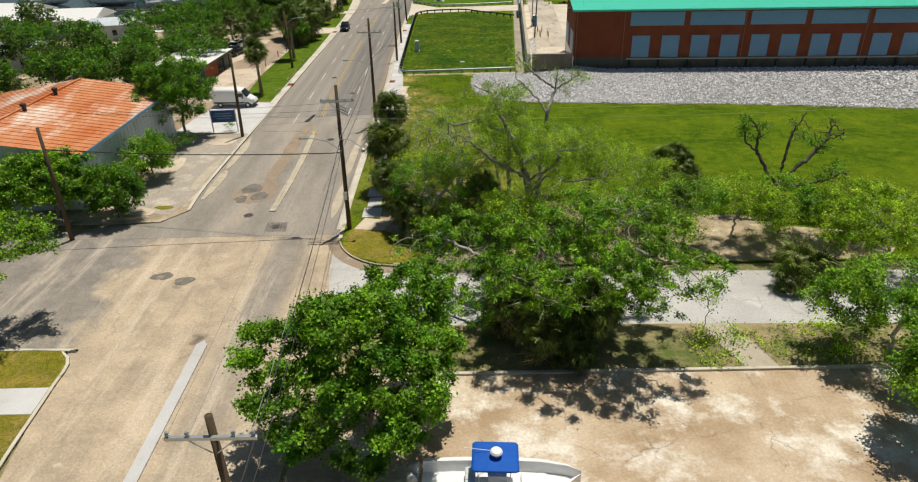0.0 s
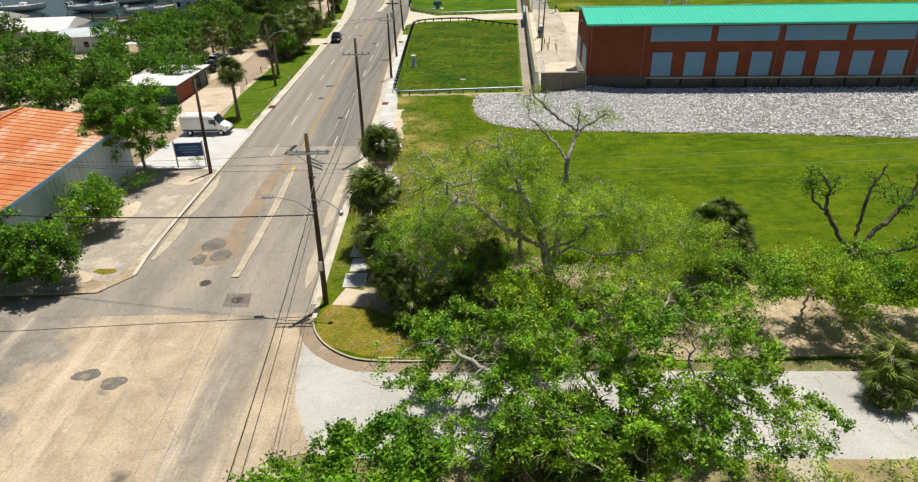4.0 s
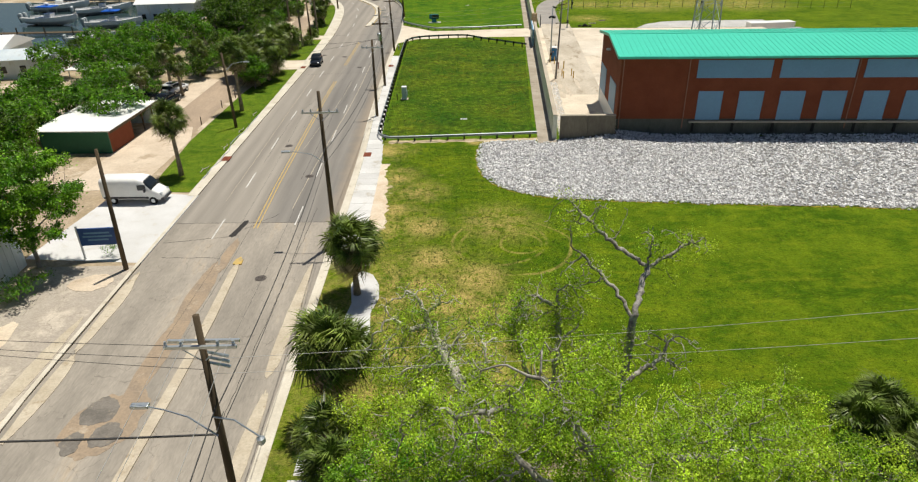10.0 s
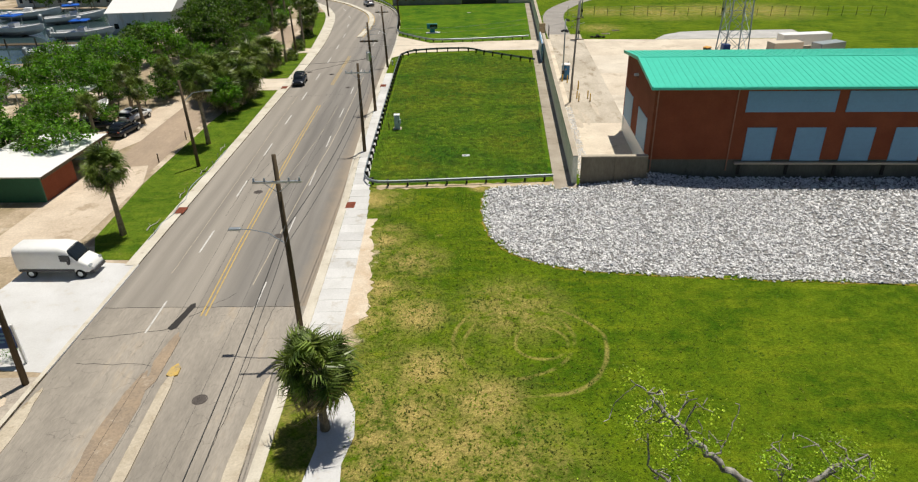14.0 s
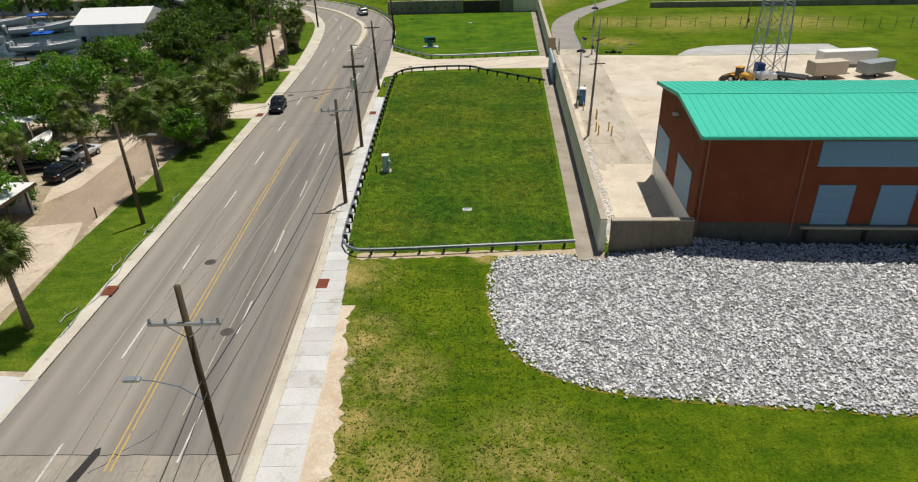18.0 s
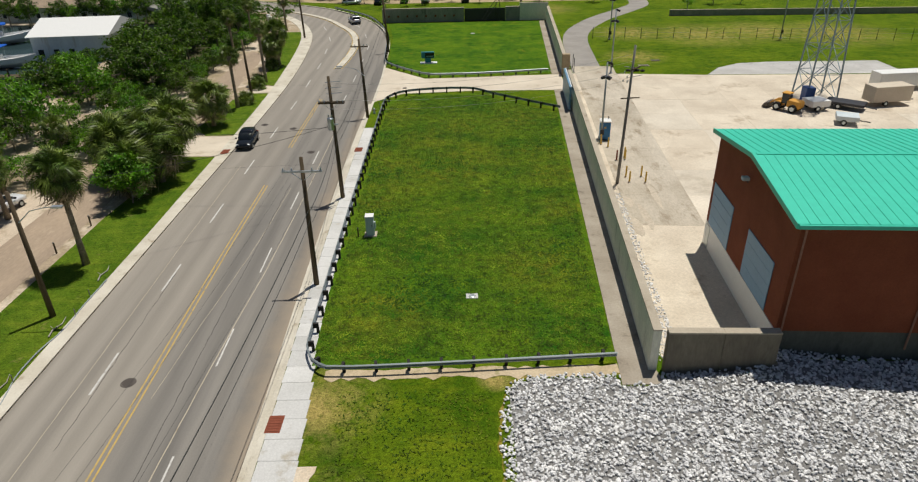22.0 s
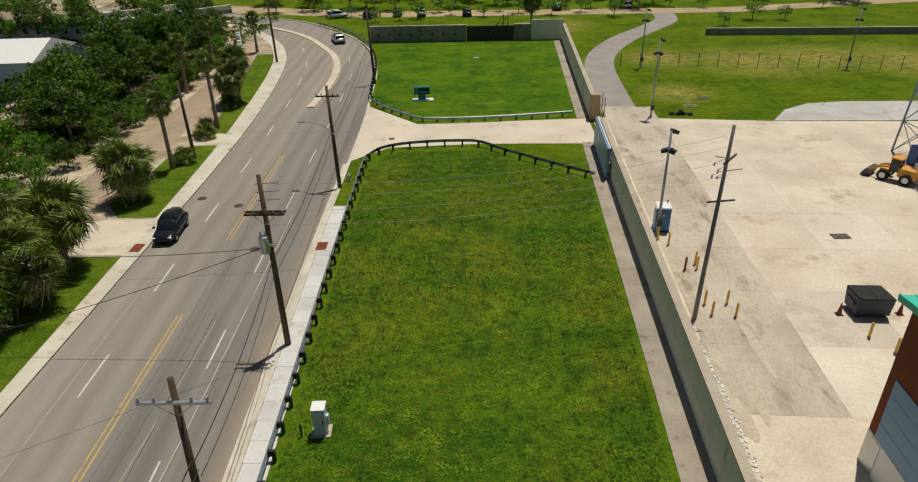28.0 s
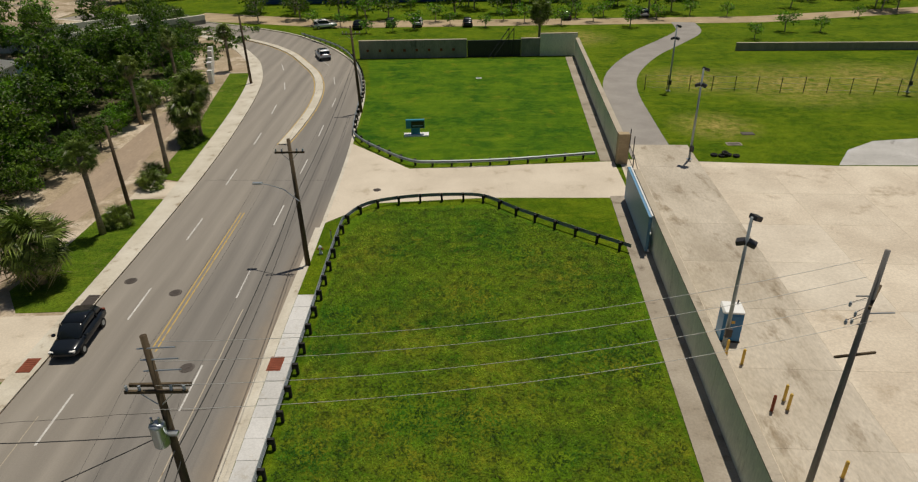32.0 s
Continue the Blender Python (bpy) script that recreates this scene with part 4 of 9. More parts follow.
for cx, cy, rx, ry, sd, mt, lb in ((-20.5, 60.0, 1.9, 2.9, 1, "brown_dirt", "brown dirt over broken asphalt by the median"), (-21.2, 60.9, 0.9, 1.3, 3, "patch_asphalt", "dark uneven asphalt repair patch"), (-20.0, 59.0, 0.8, 1.0, 4, "patch_asphalt", "dark uneven asphalt repair patch"), (-21.6, 58.4, 0.6, 0.8, 5, "patch_asphalt", "dark uneven asphalt repair patch"),
                                   (-19.9, 66.4, 0.75, 5.2, 2, "brown_dirt", "brown dirt drifted along the median"), (-19.85, 73.6, 0.7, 4.6, 3, "brown_dirt", "brown dirt drifted along the median"), (-19.4, 79.2, 0.45, 2.6, 5, "brown_dirt", "brown dirt drifted along the median"),
                                   (-12.2, 70.0, 0.5, 6.0, 6, "median_dirt", "pale dusty wear beside the kerb"), (-12.0, 58.0, 0.4, 4.5, 7, "median_dirt", "pale dusty wear beside the kerb"),
                                   (-25.35, 62.5, 0.4, 4.5, 8, "median_dirt", "pale dust drifted along the low kerb"), (-25.5, 71.5, 0.45, 5.0, 9, "median_dirt", "pale dust drifted along the low kerb")):
    tagged(part("road_patch", slab(blotch(cx, cy, rx, ry, sd), -0.05, 0.002 + 0.0045 * sd), mt), lb, "road patch", kind="structure")
tagged(part("road_patch", slab([(-17.5, 51.3), (-15.6, 51.25), (-15.85, 53.05), (-17.7, 53.15)], -0.05, 0.0025), "patch_asphalt"), "square asphalt repair round a manhole", "road patch", kind="structure")
for cx, cy, rx, ry, sd, mt, lb in ((-28.4, 56.6, 0.9, 0.45, 11, "dry_lawn", "patch of dry grass on the forecourt"), (-30.5, 55.8, 1.6, 0.9, 12, "cream_sand", "pale sand drifted on the forecourt"), (-31.6, 67.5, 0.9, 2.6, 13, "cream_sand", "pale sand drifted on the forecourt"), (-27.1, 65.0, 0.5, 5.0, 14, "median_dirt", "pale dust drifted along the low kerb"), (-28.6, 75.0, 1.6, 1.2, 15, "cream_sand", "pale sand drifted on the forecourt")):
    tagged(part("ground_patch", slab(blotch(cx, cy, rx, ry, sd), 0.0, 0.104 + 0.0045 * (sd - 10)), mt), lb, "ground patch", kind="structure")
for cx, cy, rx, ry, sd in ((-23.6, 44.0, 0.8, 0.6, 21), (-21.6, 43.2, 0.75, 0.6, 22)):
    tagged(part("road_patch", slab(blotch(cx, cy, rx, ry, sd), -0.05, -0.0035), "patch_asphalt"), "dark worn asphalt patch in the junction", "road patch", kind="structure")
tagged(part("oil_stain", slab([(-20.42, 82.6), (-20.1, 82.35), (-19.8, 82.6), (-19.7, 83.4), (-19.55, 84.3), (-19.4, 85.2), (-19.55, 85.7), (-19.85, 85.5), (-20.0, 84.6), (-20.2, 83.6)], 0.001, 0.0055), "tar"), "dark oily stain on the asphalt", "stain", kind="structure")

# ---- poles and wires ----


def insulator(t, x, y, z, mat="galvanised"):
    part("insulator", lathe([(0.03, 0), (0.06, 0.05), (0.04, 0.08), (0.07, 0.13), (0.04, 0.18), (0.05, 0.22)], 8), mat, t).matrix_basis = pose(x, y, z)


def utility_pole(x, y, h, lean=(0, 0), arm=2.7, arm_z=1.1, double=False, lamp=None, label="", arm_mat="galvanised"):
    t = thing("utility_pole", label or "dark wooden utility pole with a crossarm", "utility pole", pose(x, y, 0.0), "utility poles")
    top = Vector((lean[0], lean[1], h))
    part("pole", tube([(0, 0, 0), top * 0.5, top], [0.2, 0.165, 0.125], 10), "wood_pole", t, smooth=True)
    az = h - arm_z
    ax, ay = lean[0] * az / h, lean[1] * az / h
    if arm:
        for s in ((-0.19, 0.19) if double else (-0.19,)):
            part("crossarm", box(ax - arm / 2, ax + arm / 2, ay + s - 0.055, ay + s + 0.055, az - 0.06, az + 0.07, 0.01), arm_mat, t)
        for s in (-1, 1):
            part("brace", tube([(ax + s * arm * 0.28, ay - 0.19, az - 0.03), (ax + s * 0.08, ay - 0.17, az - 0.62)], 0.022, 5), "galvanised", t)
            insulator(t, ax + s * (arm / 2 - 0.1), ay - 0.19, az + 0.06)
            insulator(t, ax + s * (arm / 4), ay - 0.19, az + 0.06)
    if lamp:
        lx, ly, lz = lamp
        a = part("lamp_arm", tube([(0.05, 0, lz - 0.9), (lx * 0.35, ly * 0.35, lz - 0.15), (lx * 0.7, ly * 0.7, lz), (lx, ly, lz)], [0.04, 0.035, 0.03, 0.03], 6), "galvanised", t)
        part("lamp_head", box(lx - 0.42, lx + 0.3, ly - 0.14, ly + 0.14, lz - 0.09, lz + 0.06, 0.04), "galvanised", a)
    return t


utility_pole(-7.6, 14.6, 12.6, label="weathered utility pole with a steel crossarm", arm=2.75, arm_z=0.7)
p1 = utility_pole(-10.0, 51.3, 12.6, (0.05, 0.6), 2.7, 1.25, True, (-3.1, 0.8, 8.2), "dark utility pole with double crossarms and a street lamp")
p2 = utility_pole(-10.9, 81.0, 13.0, (0.15, -0.3), 2.8, 1.6, False, (-3.1, 0.5, 8.0), "tall dark utility pole with a crossarm and street lamp")
p3 = utility_pole(-11.0, 115.9, 9.8, (0.0, 0.6), 2.75, 0.95, label="dark utility pole casting a short shadow")
p4 = utility_pole(-11.4, 131.2, 11.4, (-0.2, 0.5), 2.3, 2.3, True, label="dark utility pole carrying a grey transformer", arm_mat="wood_pole")
p5 = utility_pole(-11.95, 155.6, 9.6, (-0.5, 1.4), 2.1, 0.9, False, (-3.1, 1.3, 6.3), "dark utility pole with a street lamp beside the driveway", "wood_pole")
p6 = utility_pole(-12.7, 193.2, 10.4, (-0.6, 1.2), 2.2, 0.9, label="distant dark utility pole beside the road bend", arm_mat="wood_pole")
utility_pole(-26.8, 77.0, 10.0, (0.2, 0.3), 0, label="bare dark utility pole beside the blue sign")
utility_pole(-28.5, 112.4, 9.3, (-0.3, 0.4), 0, lamp=(2.6, 0.4, 8.2), label="dark wooden pole with a lamp arm on the verge")
utility_pole(-34.0, 50.5, 10.0, (0, 0.3), 0, label="dark wooden pole among the trees")
for x, y, h in ((-30.6, 208.0, 9.6), (-28.8, 164.0, 8.4)):
    utility_pole(x, y, h, (-0.2, 0.2), 0, label="slim dark wooden pole beside the verge")
utility_pole(51.0, 68.5, 9.0, (0.3, 0.0), 0, label="dark wooden pole standing in the field")
yard_pole = utility_pole(14.75, 133.3, 13.0, (0.75, 1.0), 0, label="tall grey leaning pole with brackets in the yard")
for o in yard_pole.children:
    if o.name.startswith("pole"):
        o.data.materials[0] = M["grey_wood"]
        o.scale = (0.78, 0.78, 1.0)
part("crossarm", box(-0.05, 0.05, -1.0, 1.0, -0.06, 0.06, 0.01), "wood_pole", yard_pole).matrix_basis = pose(0.75, 0.85, 10.9, 0, 0, -40)
for z, a in ((11.0, -0.9), (10.2, 0.8), (9.7, -0.5)):
    part("bracket", tube([(0.6, 0.75, z), (0.6 + a, 0.4, z + 0.25)], 0.03, 5), "galvanised", yard_pole)
part("crossarm", box(-0.9, 0.9, -0.04, 0.04, -0.05, 0.05, 0.01), "wood_pole", yard_pole).matrix_basis = pose(0.55, 0.6, 8.3, 0, 0, 8)
for dx, dy, z in ((-0.75, 0.2, 10.5), (-0.5, 0.1, 10.1), (-0.85, 0.0, 9.8), (-0.4, 0.3, 9.6)):
    insulator(yard_pole, 0.6 + dx, 0.6 + dy, z)
    part("hanger", tube([(0.6 + dx, 0.6 + dy, z + 0.2), (0.62, 0.75, z + 0.5)], 0.012, 4), "dark_metal", yard_pole)

can = part("transformer", lathe([(0.26, -0.55), (0.29, -0.5), (0.29, 0.4), (0.3, 0.42), (0.27, 0.5), (0.1, 0.56)], 14), "galvanised", p4, "grey transformer can", True)
can.matrix_basis = pose(-0.32, -0.12, 7.35)
part("bracket", box(-0.3, 0.3, -0.1, 0.12, 7.2, 7.3), "galvanised", p4)
for s in (-0.14, 0.14):
    part("bushing", lathe([(0.04, 0), (0.06, 0.1), (0.04, 0.2), (0.05, 0.3)], 8), "galvanised", can).matrix_basis = pose(s, 0, 0.5)
for z in (10.9, 10.4, 9.9):
    part("cross_bracket", tube([(-0.5, 0.4, z), (0.9, 0.35, z + 0.1)], 0.03, 5), "galvanised", p4)
for z in (11.0, 10.75, 10.5):
    part("switch", tube([(0.1, 0.55, z), (0.75, 0.9, z - 0.5)], [0.05, 0.07], 6), "galvanised", p1)
part("cable_box", box(-0.16, 0.16, -0.28, -0.12, 3.0, 3.7, 0.02), "galvanised", p1, "grey sign plate on the pole")
lamp2 = part("lamp_arm", tube([(0.0, 0, 8.3), (0.9, -0.2, 8.3), (1.9, -0.5, 7.7)], 0.035, 6), "galvanised", p1)
part("lamp_head", lathe([(0.05, 0.15), (0.16, 0.08), (0.18, -0.1), (0.12, -0.2)], 10), "galvanised", lamp2).matrix_basis = pose(1.9, -0.5, 7.55)


def wire(a, b, sag, label, r=0.014, mat="wire", group="power lines", n=14):
    a, b = Vector(a), Vector(b)
    pts = [a.lerp(b, k / n) - Vector((0, 0, sag * 4 * (k / n) * (1 - k / n))) for k in range(n + 1)]
    tagged(part("power_line", tube(pts, r, 4), mat), label, "cable", group)


arms = [(-7.6, 14.4, 12.1), (-10.0, 51.9, 11.6), (-10.8, 80.6, 11.6), (-11.0, 116.3, 9.0), (-11.6, 131.6, 9.3), (-12.4, 156.8, 8.8), (-13.2, 194.2, 9.6)]
for a, b in zip(arms, arms[1:]):
    for s in (-1.25, -0.6, 1.25):
        wire((a[0] + s, a[1], a[2]), (b[0] + s * 0.9, b[1], b[2]), 0.4, "thin power line between the utility poles", 0.009 if a[1] < 20 else 0.0045, "wire_bright" if a[1] < 20 else "wire")
    wire((a[0] + 0.1, a[1], a[2] - 3.2), (b[0] + 0.1, b[1], b[2] - 3.0), 0.6, "sagging black cable between the utility poles", 0.026)
    wire((a[0] + 0.2, a[1], a[2] - 4.0), (b[0] + 0.2, b[1], b[2] - 3.6), 0.7, "sagging black cable between the utility poles", 0.018)
wire((-10.0, 51.7, 7.0), (-34.0, 50.7, 8.2), 0.3, "thick black cable across the road", 0.045)
for z, s in ((11.2, 0.2), (10.6, 0.3), (10.1, 0.3)):
    wire((-10.0, 51.9, z), (-34.0, 56.7, 9.4), s, "thin power line crossing the road", 0.011)
wire((-10.0, 51.9, 10.6), (58.0, 62.5, 8.8), 0.8, "pale power line over the lawn", 0.009, "wire_bright")
wire((-10.0, 51.9, 9.9), (58.0, 59.5, 8.4), 0.8, "pale power line over the lawn", 0.009, "wire_bright")
for z, y in ((10.6, 1.1), (10.1, 0.6), (9.4, 0.1), (8.8, -0.5)):
    wire((-11.5, 131.3 + y, z), (15.4, 134.2 + y, z + 1.3), 0.9, "pale power line from the pole to the yard", 0.01, "wire_bright")
wire((-11.4, 131.4, 7.2), (-29.0, 120.0, 7.0), 0.5, "black cable across the road", 0.02)
wire((-11.4, 131.4, 7.0), (-29.6, 132.0, 6.5), 0.4, "black cable across the road", 0.02)

# ---- sidewalk slabs ----
sidewalk = thing("sidewalk", "pale concrete sidewalk of square slabs beside the kerb", "sidewalk", kind="structure")
y = 79.5
while y < 150.4:
    x0 = line_at([(p.x, p.y) for p in RIGHT_KERB], y + 0.75) + 0.335
    w = line_at([(2.25, 79), (2.1, 98), (1.85, 104), (1.5, 107), (1.5, 110), (1.4, 130), (1.2, 151)], y)
    part("slab", box(x0 + 0.008, x0 + w - 0.008, y + 0.01, y + 1.49, 0.0, 0.142 + random.uniform(-0.004, 0.006)), "walk_slab", sidewalk)
    y += 1.5
soil = [(line_at([(-8.2, 79.8), (-8.3, 81.5), (-6.75, 83.5), (-7.35, 86), (-7.0, 88.1), (-7.5, 91), (-7.9, 95), (-7.9, 98.6)], 79.8 + 0.4 * k) + 0.2 * math.sin(k * 1.7) * math.sin(k * 0.6 + 1) + 0.16 * math.sin(k * 0.37 + 2) + 0.1 * math.sin(k * 2.9), 79.8 + 0.4 * k) for k in range(48)]
tagged(part("bare_soil", slab(soil + [(-8.75, 98.6), (-8.72, 79.8)], 0.0, 0.138), "soil"), "bare orange-tan sandy soil beside the sidewalk", "ground", kind="structure")
tagged(part("kerb_gutter", ribbon([p for p in RIGHT_KERB if 50 < p.y < 164], -0.42, 0.0, -0.2, 0.005), "kerb"), "pale concrete gutter strip", "gutter", kind="structure")

sw2 = thing("old_path", "broken pale path beneath the palms", "path", kind="structure")
for i in range(11):
    y = 53.5 + i * 2.3
    if i in (3, 4) or 64 < y < 76.5:
        continue
    part("slab", box(-9.1 + random.uniform(-.2, .2), -7.7 + random.uniform(-.2, .2), y, y + 2.0, 0, 0.135, 0.0, None), "pale_concrete", sw2)

# ---- flood walls ----


def wall_run(t, a, b, h, thick, seg, mat, name="wall_panel"):
    a, b = Vector(a), Vector(b)
    d = (b - a).to_3d()
    n = max(1, round(d.length / seg))
    ang = math.degrees(math.atan2(d.y, d.x))
    step = d.length / n
    bm = box(0.012, step - 0.012, -thick / 2, thick / 2, 0, h, 0.025)
    first = part(name, bm, mat, t)
    cap = part("coping", box(0.004, step - 0.004, -thick / 2 - 0.02, thick / 2 + 0.02, h + 0.003, h + 0.1, 0.012), "concrete", t)
    for k in range(n):
        m = pose(a.x, a.y, 0, 0, 0, ang) @ pose(step * k, 0, 0)
        if k == 0:
            first.matrix_basis = cap.matrix_basis = m
        else:
            share(name, first.data, t, m)
            share("coping", cap.data, t, m)


fw = thing("flood_wall_south", "long olive-grey concrete flood wall with a flat coping", "flood wall", kind="structure")
wall_run(fw, (flood_wall_x(105.5) - 0.15, 105.55), (flood_wall_x(166.2) - 0.15, 166.2), 2.95, 0.48, 9.0, "wall_concrete")
fr = thing("retaining_wall", "grey stained concrete retaining wall beside the rocks", "retaining wall", kind="structure")
wall_run(fr, (11.42, 105.52), (17.75, 105.27), 2.95, 0.5, 4.0, "retaining")
fn = thing("flood_wall_north", "concrete flood wall along the northern lawn", "flood wall", kind="structure")
wall_run(fn, (flood_wall_x(175.3) - 0.12, 175.3), (flood_wall_x(221.6) - 0.12, 221.6), 2.95, 0.54, 9.0, "wall_concrete")
part("end_pier", box(-0.55, 0.55, -0.4, 0.4, 0, 3.25, 0.03), "sand", fn, "buff concrete end pier").matrix_basis = pose(flood_wall_x(175) + 0.1, 175.0, 0)
fe = thing("flood_wall_far", "grey concrete flood wall across the end of the lawn", "flood wall", kind="structure")
wall_run(fe, (-16.6, 222.3), (1.0, 222.3), 2.9, 0.5, 4.4, "dark_concrete")
wall_run(fe, (9.8, 222.3), (12.9, 222.3), 2.9, 0.5, 3.0, "dark_concrete")
wall_run(fe, (12.9, 222.3), (flood_wall_x(222), 222.3), 3.6, 0.55, 5.0, "wall_concrete", "pier_panel")
for i in range(8):
    part("plaque", box(-15.4 + i * 2.0, -15.0 + i * 2.0, 221.98, 222.03, 1.2, 1.6), "rust_iron", fe, "small red square plaque")
gate = thing("flood_gate", "dark steel flood gate with bracing frames", "gate", pose(5.4, 222.3, 0))
part("gate_leaf", box(-4.35, 4.35, -0.12, 0.12, 0.1, 2.75, 0.02), "dark_metal", gate)
for i in range(7):
    part("rib", box(-4.2 + i * 1.4, -4.05 + i * 1.4, -0.22, -0.12, 0.1, 2.75), "dark_metal", gate)
for s in (2.4, 3.2):
    part("brace", tube([(s, -0.2, 4.6), (s - 3.4, -1.6, 0.2)], 0.06, 6), "dark_metal", gate)
    part("mast", tube([(s, -0.2, 0), (s, -0.2, 4.7)], 0.07, 6), "dark_metal", gate)
wall_r = thing("flood_wall_park", "low dark flood wall across the park", "flood wall", kind="structure")
wall_run(wall_r, (45.5, 223.6), (120, 219.5), 1.3, 0.4, 12.0, "dark_concrete")

# sliding gate standing open against the wall
sg = thing("sliding_gate", "pale blue-grey steel sliding gate standing open", "gate", pose(flood_wall_x(161.5) - 0.85, 161.4, 0.15, 0, 0, 90 - 3.9))
part("gate_leaf", box(-4.9, 4.9, -0.1, 0.1, 0.15, 3.1, 0.02), "blue_panel", sg)
for i in range(8):
    part("rib", box(-4.75 + i * 1.34, -4.62 + i * 1.34, -0.19, -0.1, 0.15, 3.1), "blue_panel", sg)
for z in (0.15, 1.6, 3.05):
    part("rail", box(-4.9, 4.9, -0.22, -0.1, z, z + 0.12), "white_paint", sg)
for s in (-4.2, 4.2):
    part("wheel", lathe([(0.14, -0.05), (0.14, 0.05)], 12), "dark_metal", sg).matrix_basis = pose(s, 0, 0.12, 90)
yf = thing("gate_fence", "short galvanised fence frames at the yard gate", "fence")
for x, y in ((15.6, 168.0), (16.1, 171.5), (16.4, 174.9), (17.4, 176.6), (17.6, 179.0)):
    part("post", tube([(x, y, 0.1), (x, y, 2.3)], 0.05, 6), "dark_metal", yf)
part("rail", tube([(15.6, 168.0, 2.2), (16.1, 171.5, 2.2), (16.4, 174.9, 2.2)], 0.035, 5), "dark_metal", yf)
part("rail", tube([(15.6, 168.0, 1.0), (16.1, 171.5, 1.0), (16.4, 174.9, 1.0)], 0.035, 5), "dark_metal", yf)

# ---- guard rails ----


def guard_rail(points, label, post_side, step=1.95, smooth=True):
    line = smooth_line(points, 0.6) if smooth else [Vector((*p, 0)) for p in points]
    t = thing("guard_rail", label, "guard rail", group="guard rails")
    prof = [(0.0, 0.42), (0.075, 0.47), (0.075, 0.53), (0.0, 0.58), (0.075, 0.63), (0.075, 0.69), (0.0, 0.74)]
    s = -post_side
    bm = bmesh.new()
    rows = []
    off = [offset_line(line, s * d) for d, _ in prof] + [offset_line(line, s * (d - 0.012)) for d, _ in reversed(prof)]
    zs = [z for _, z in prof] + [z for _, z in reversed(prof)]
    for i in range(len(line)):
        rows.append([bm.verts.new((o[i].x, o[i].y, z + 0.13)) for o, z in zip(off, zs)])
    n = len(zs)
    for r, q in zip(rows, rows[1:]):
        for k in range(n):
            bm.faces.new((r[k], r[(k + 1) % n], q[(k + 1) % n], q[k]))
    bm.faces.new(rows[0])
    bm.faces.new(rows[-1][::-1])
    bmesh.ops.recalc_face_normals(bm, faces=bm.faces)
    part("beam", bm, "rail_steel", t)
    first = blk = None
    dist = 0.8
    for a, b in zip(line, line[1:]):
        seg = (b - a).length
        while dist < seg:
            p = a.lerp(b, dist / seg)
            d = (b - a).normalized()
            m = pose(p.x, p.y, 0.1, 0, 0, math.degrees(math.atan2(d.y, d.x)))
            if first is None:
                y0, y1 = sorted((-post_side * 0.2, -post_side * 0.36))
                first = part("post", box(-0.09, 0.09, y0, y1, 0, 0.78, 0.012), "post_black", t)
                y0, y1 = sorted((-post_side * 0.003, -post_side * 0.2))
                blk = part("spacer", box(-0.08, 0.08, y0, y1, 0.42, 0.78, 0.01), "post_black", t)
                first.matrix_basis = blk.matrix_basis = m
            else:
                share("post", first.data, t, m)
                share("spacer", blk.data, t, m)
            dist += step
        dist -= seg
    return t


guard_rail([(8.9, 106.4), (0, 105.9), (-7.2, 105.6), (-8.9, 105.9), (-9.8, 107.2), (-10.05, 110), (-10.2, 125), (-10.35, 145), (-10.35, 160), (-9.9, 163.0), (-8.4, 165.2), (-5, 166.4), (-0.8, 166.7), (1.8, 166.2), (4.6, 163.4), (9.0, 159.6), (12.5, 156.7)], "grey steel guard rail on dark posts round the lawn", 1)
guard_rail([(-30, 241), (-21, 229), (-16.2, 216), (-13.9, 204), (-13.2, 194), (-12.6, 185.5), (-11.4, 182), (-8.5, 178.2), (-5.5, 175.2), (-3, 174.6), (4, 174.9), (13.4, 176.3)], "grey steel guard rail along the driveway and road bend", -1)

rd = random.Random(8)
edge = [(-8.6 + 0.5 * k, 105.45 - rd.uniform(0.05, 0.5)) for k in range(36)]
tagged(part("rail_dirt", slab(edge + [(x, 106.0 + rd.uniform(-0.05, 0.25)) for x, _ in edge[::-1]], 0.05, 0.131), "pale_sand"), "bare sandy soil beneath the guard rail", "ground", kind="structure")

# ---- brick warehouse ----
ANG = math.degrees(math.atan(-0.061))
BM = pose(18.13, 106.55, 0, 0, 0, ANG)
W_LEN, W_DEP, EAVE, RIDGE = 96.0, 14.8, 9.4, 10.35
wh = thing("warehouse", "long red brick warehouse with a bright green metal roof", "warehouse", BM)
part("foundation", box(0.05, W_LEN - 0.05, 0.05, W_DEP - 0.05, -0.2, 2.12), "foundation", wh)
bm = bmesh.new()
prof = [(0, 2.12), (W_DEP, 2.12), (W_DEP, EAVE), (W_DEP / 2, RIDGE - 0.06), (0, EAVE)]
va = [bm.verts.new((0, y, z)) for y, z in prof]
vb = [bm.verts.new((W_LEN, y, z)) for y, z in prof]
bm.faces.new(va[::-1])
bm.faces.new(vb)
for k in range(5):
    bm.faces.new((va[k], va[(k + 1) % 5], vb[(k + 1) % 5], vb[k]))
bmesh.ops.recalc_face_normals(bm, faces=bm.faces)
part("wall", bm, "brick", wh)
part("west_base", box(-0.03, 0.04, 0.3, W_DEP, 0.0, 2.1), "white_paint", wh, "white painted concrete base")


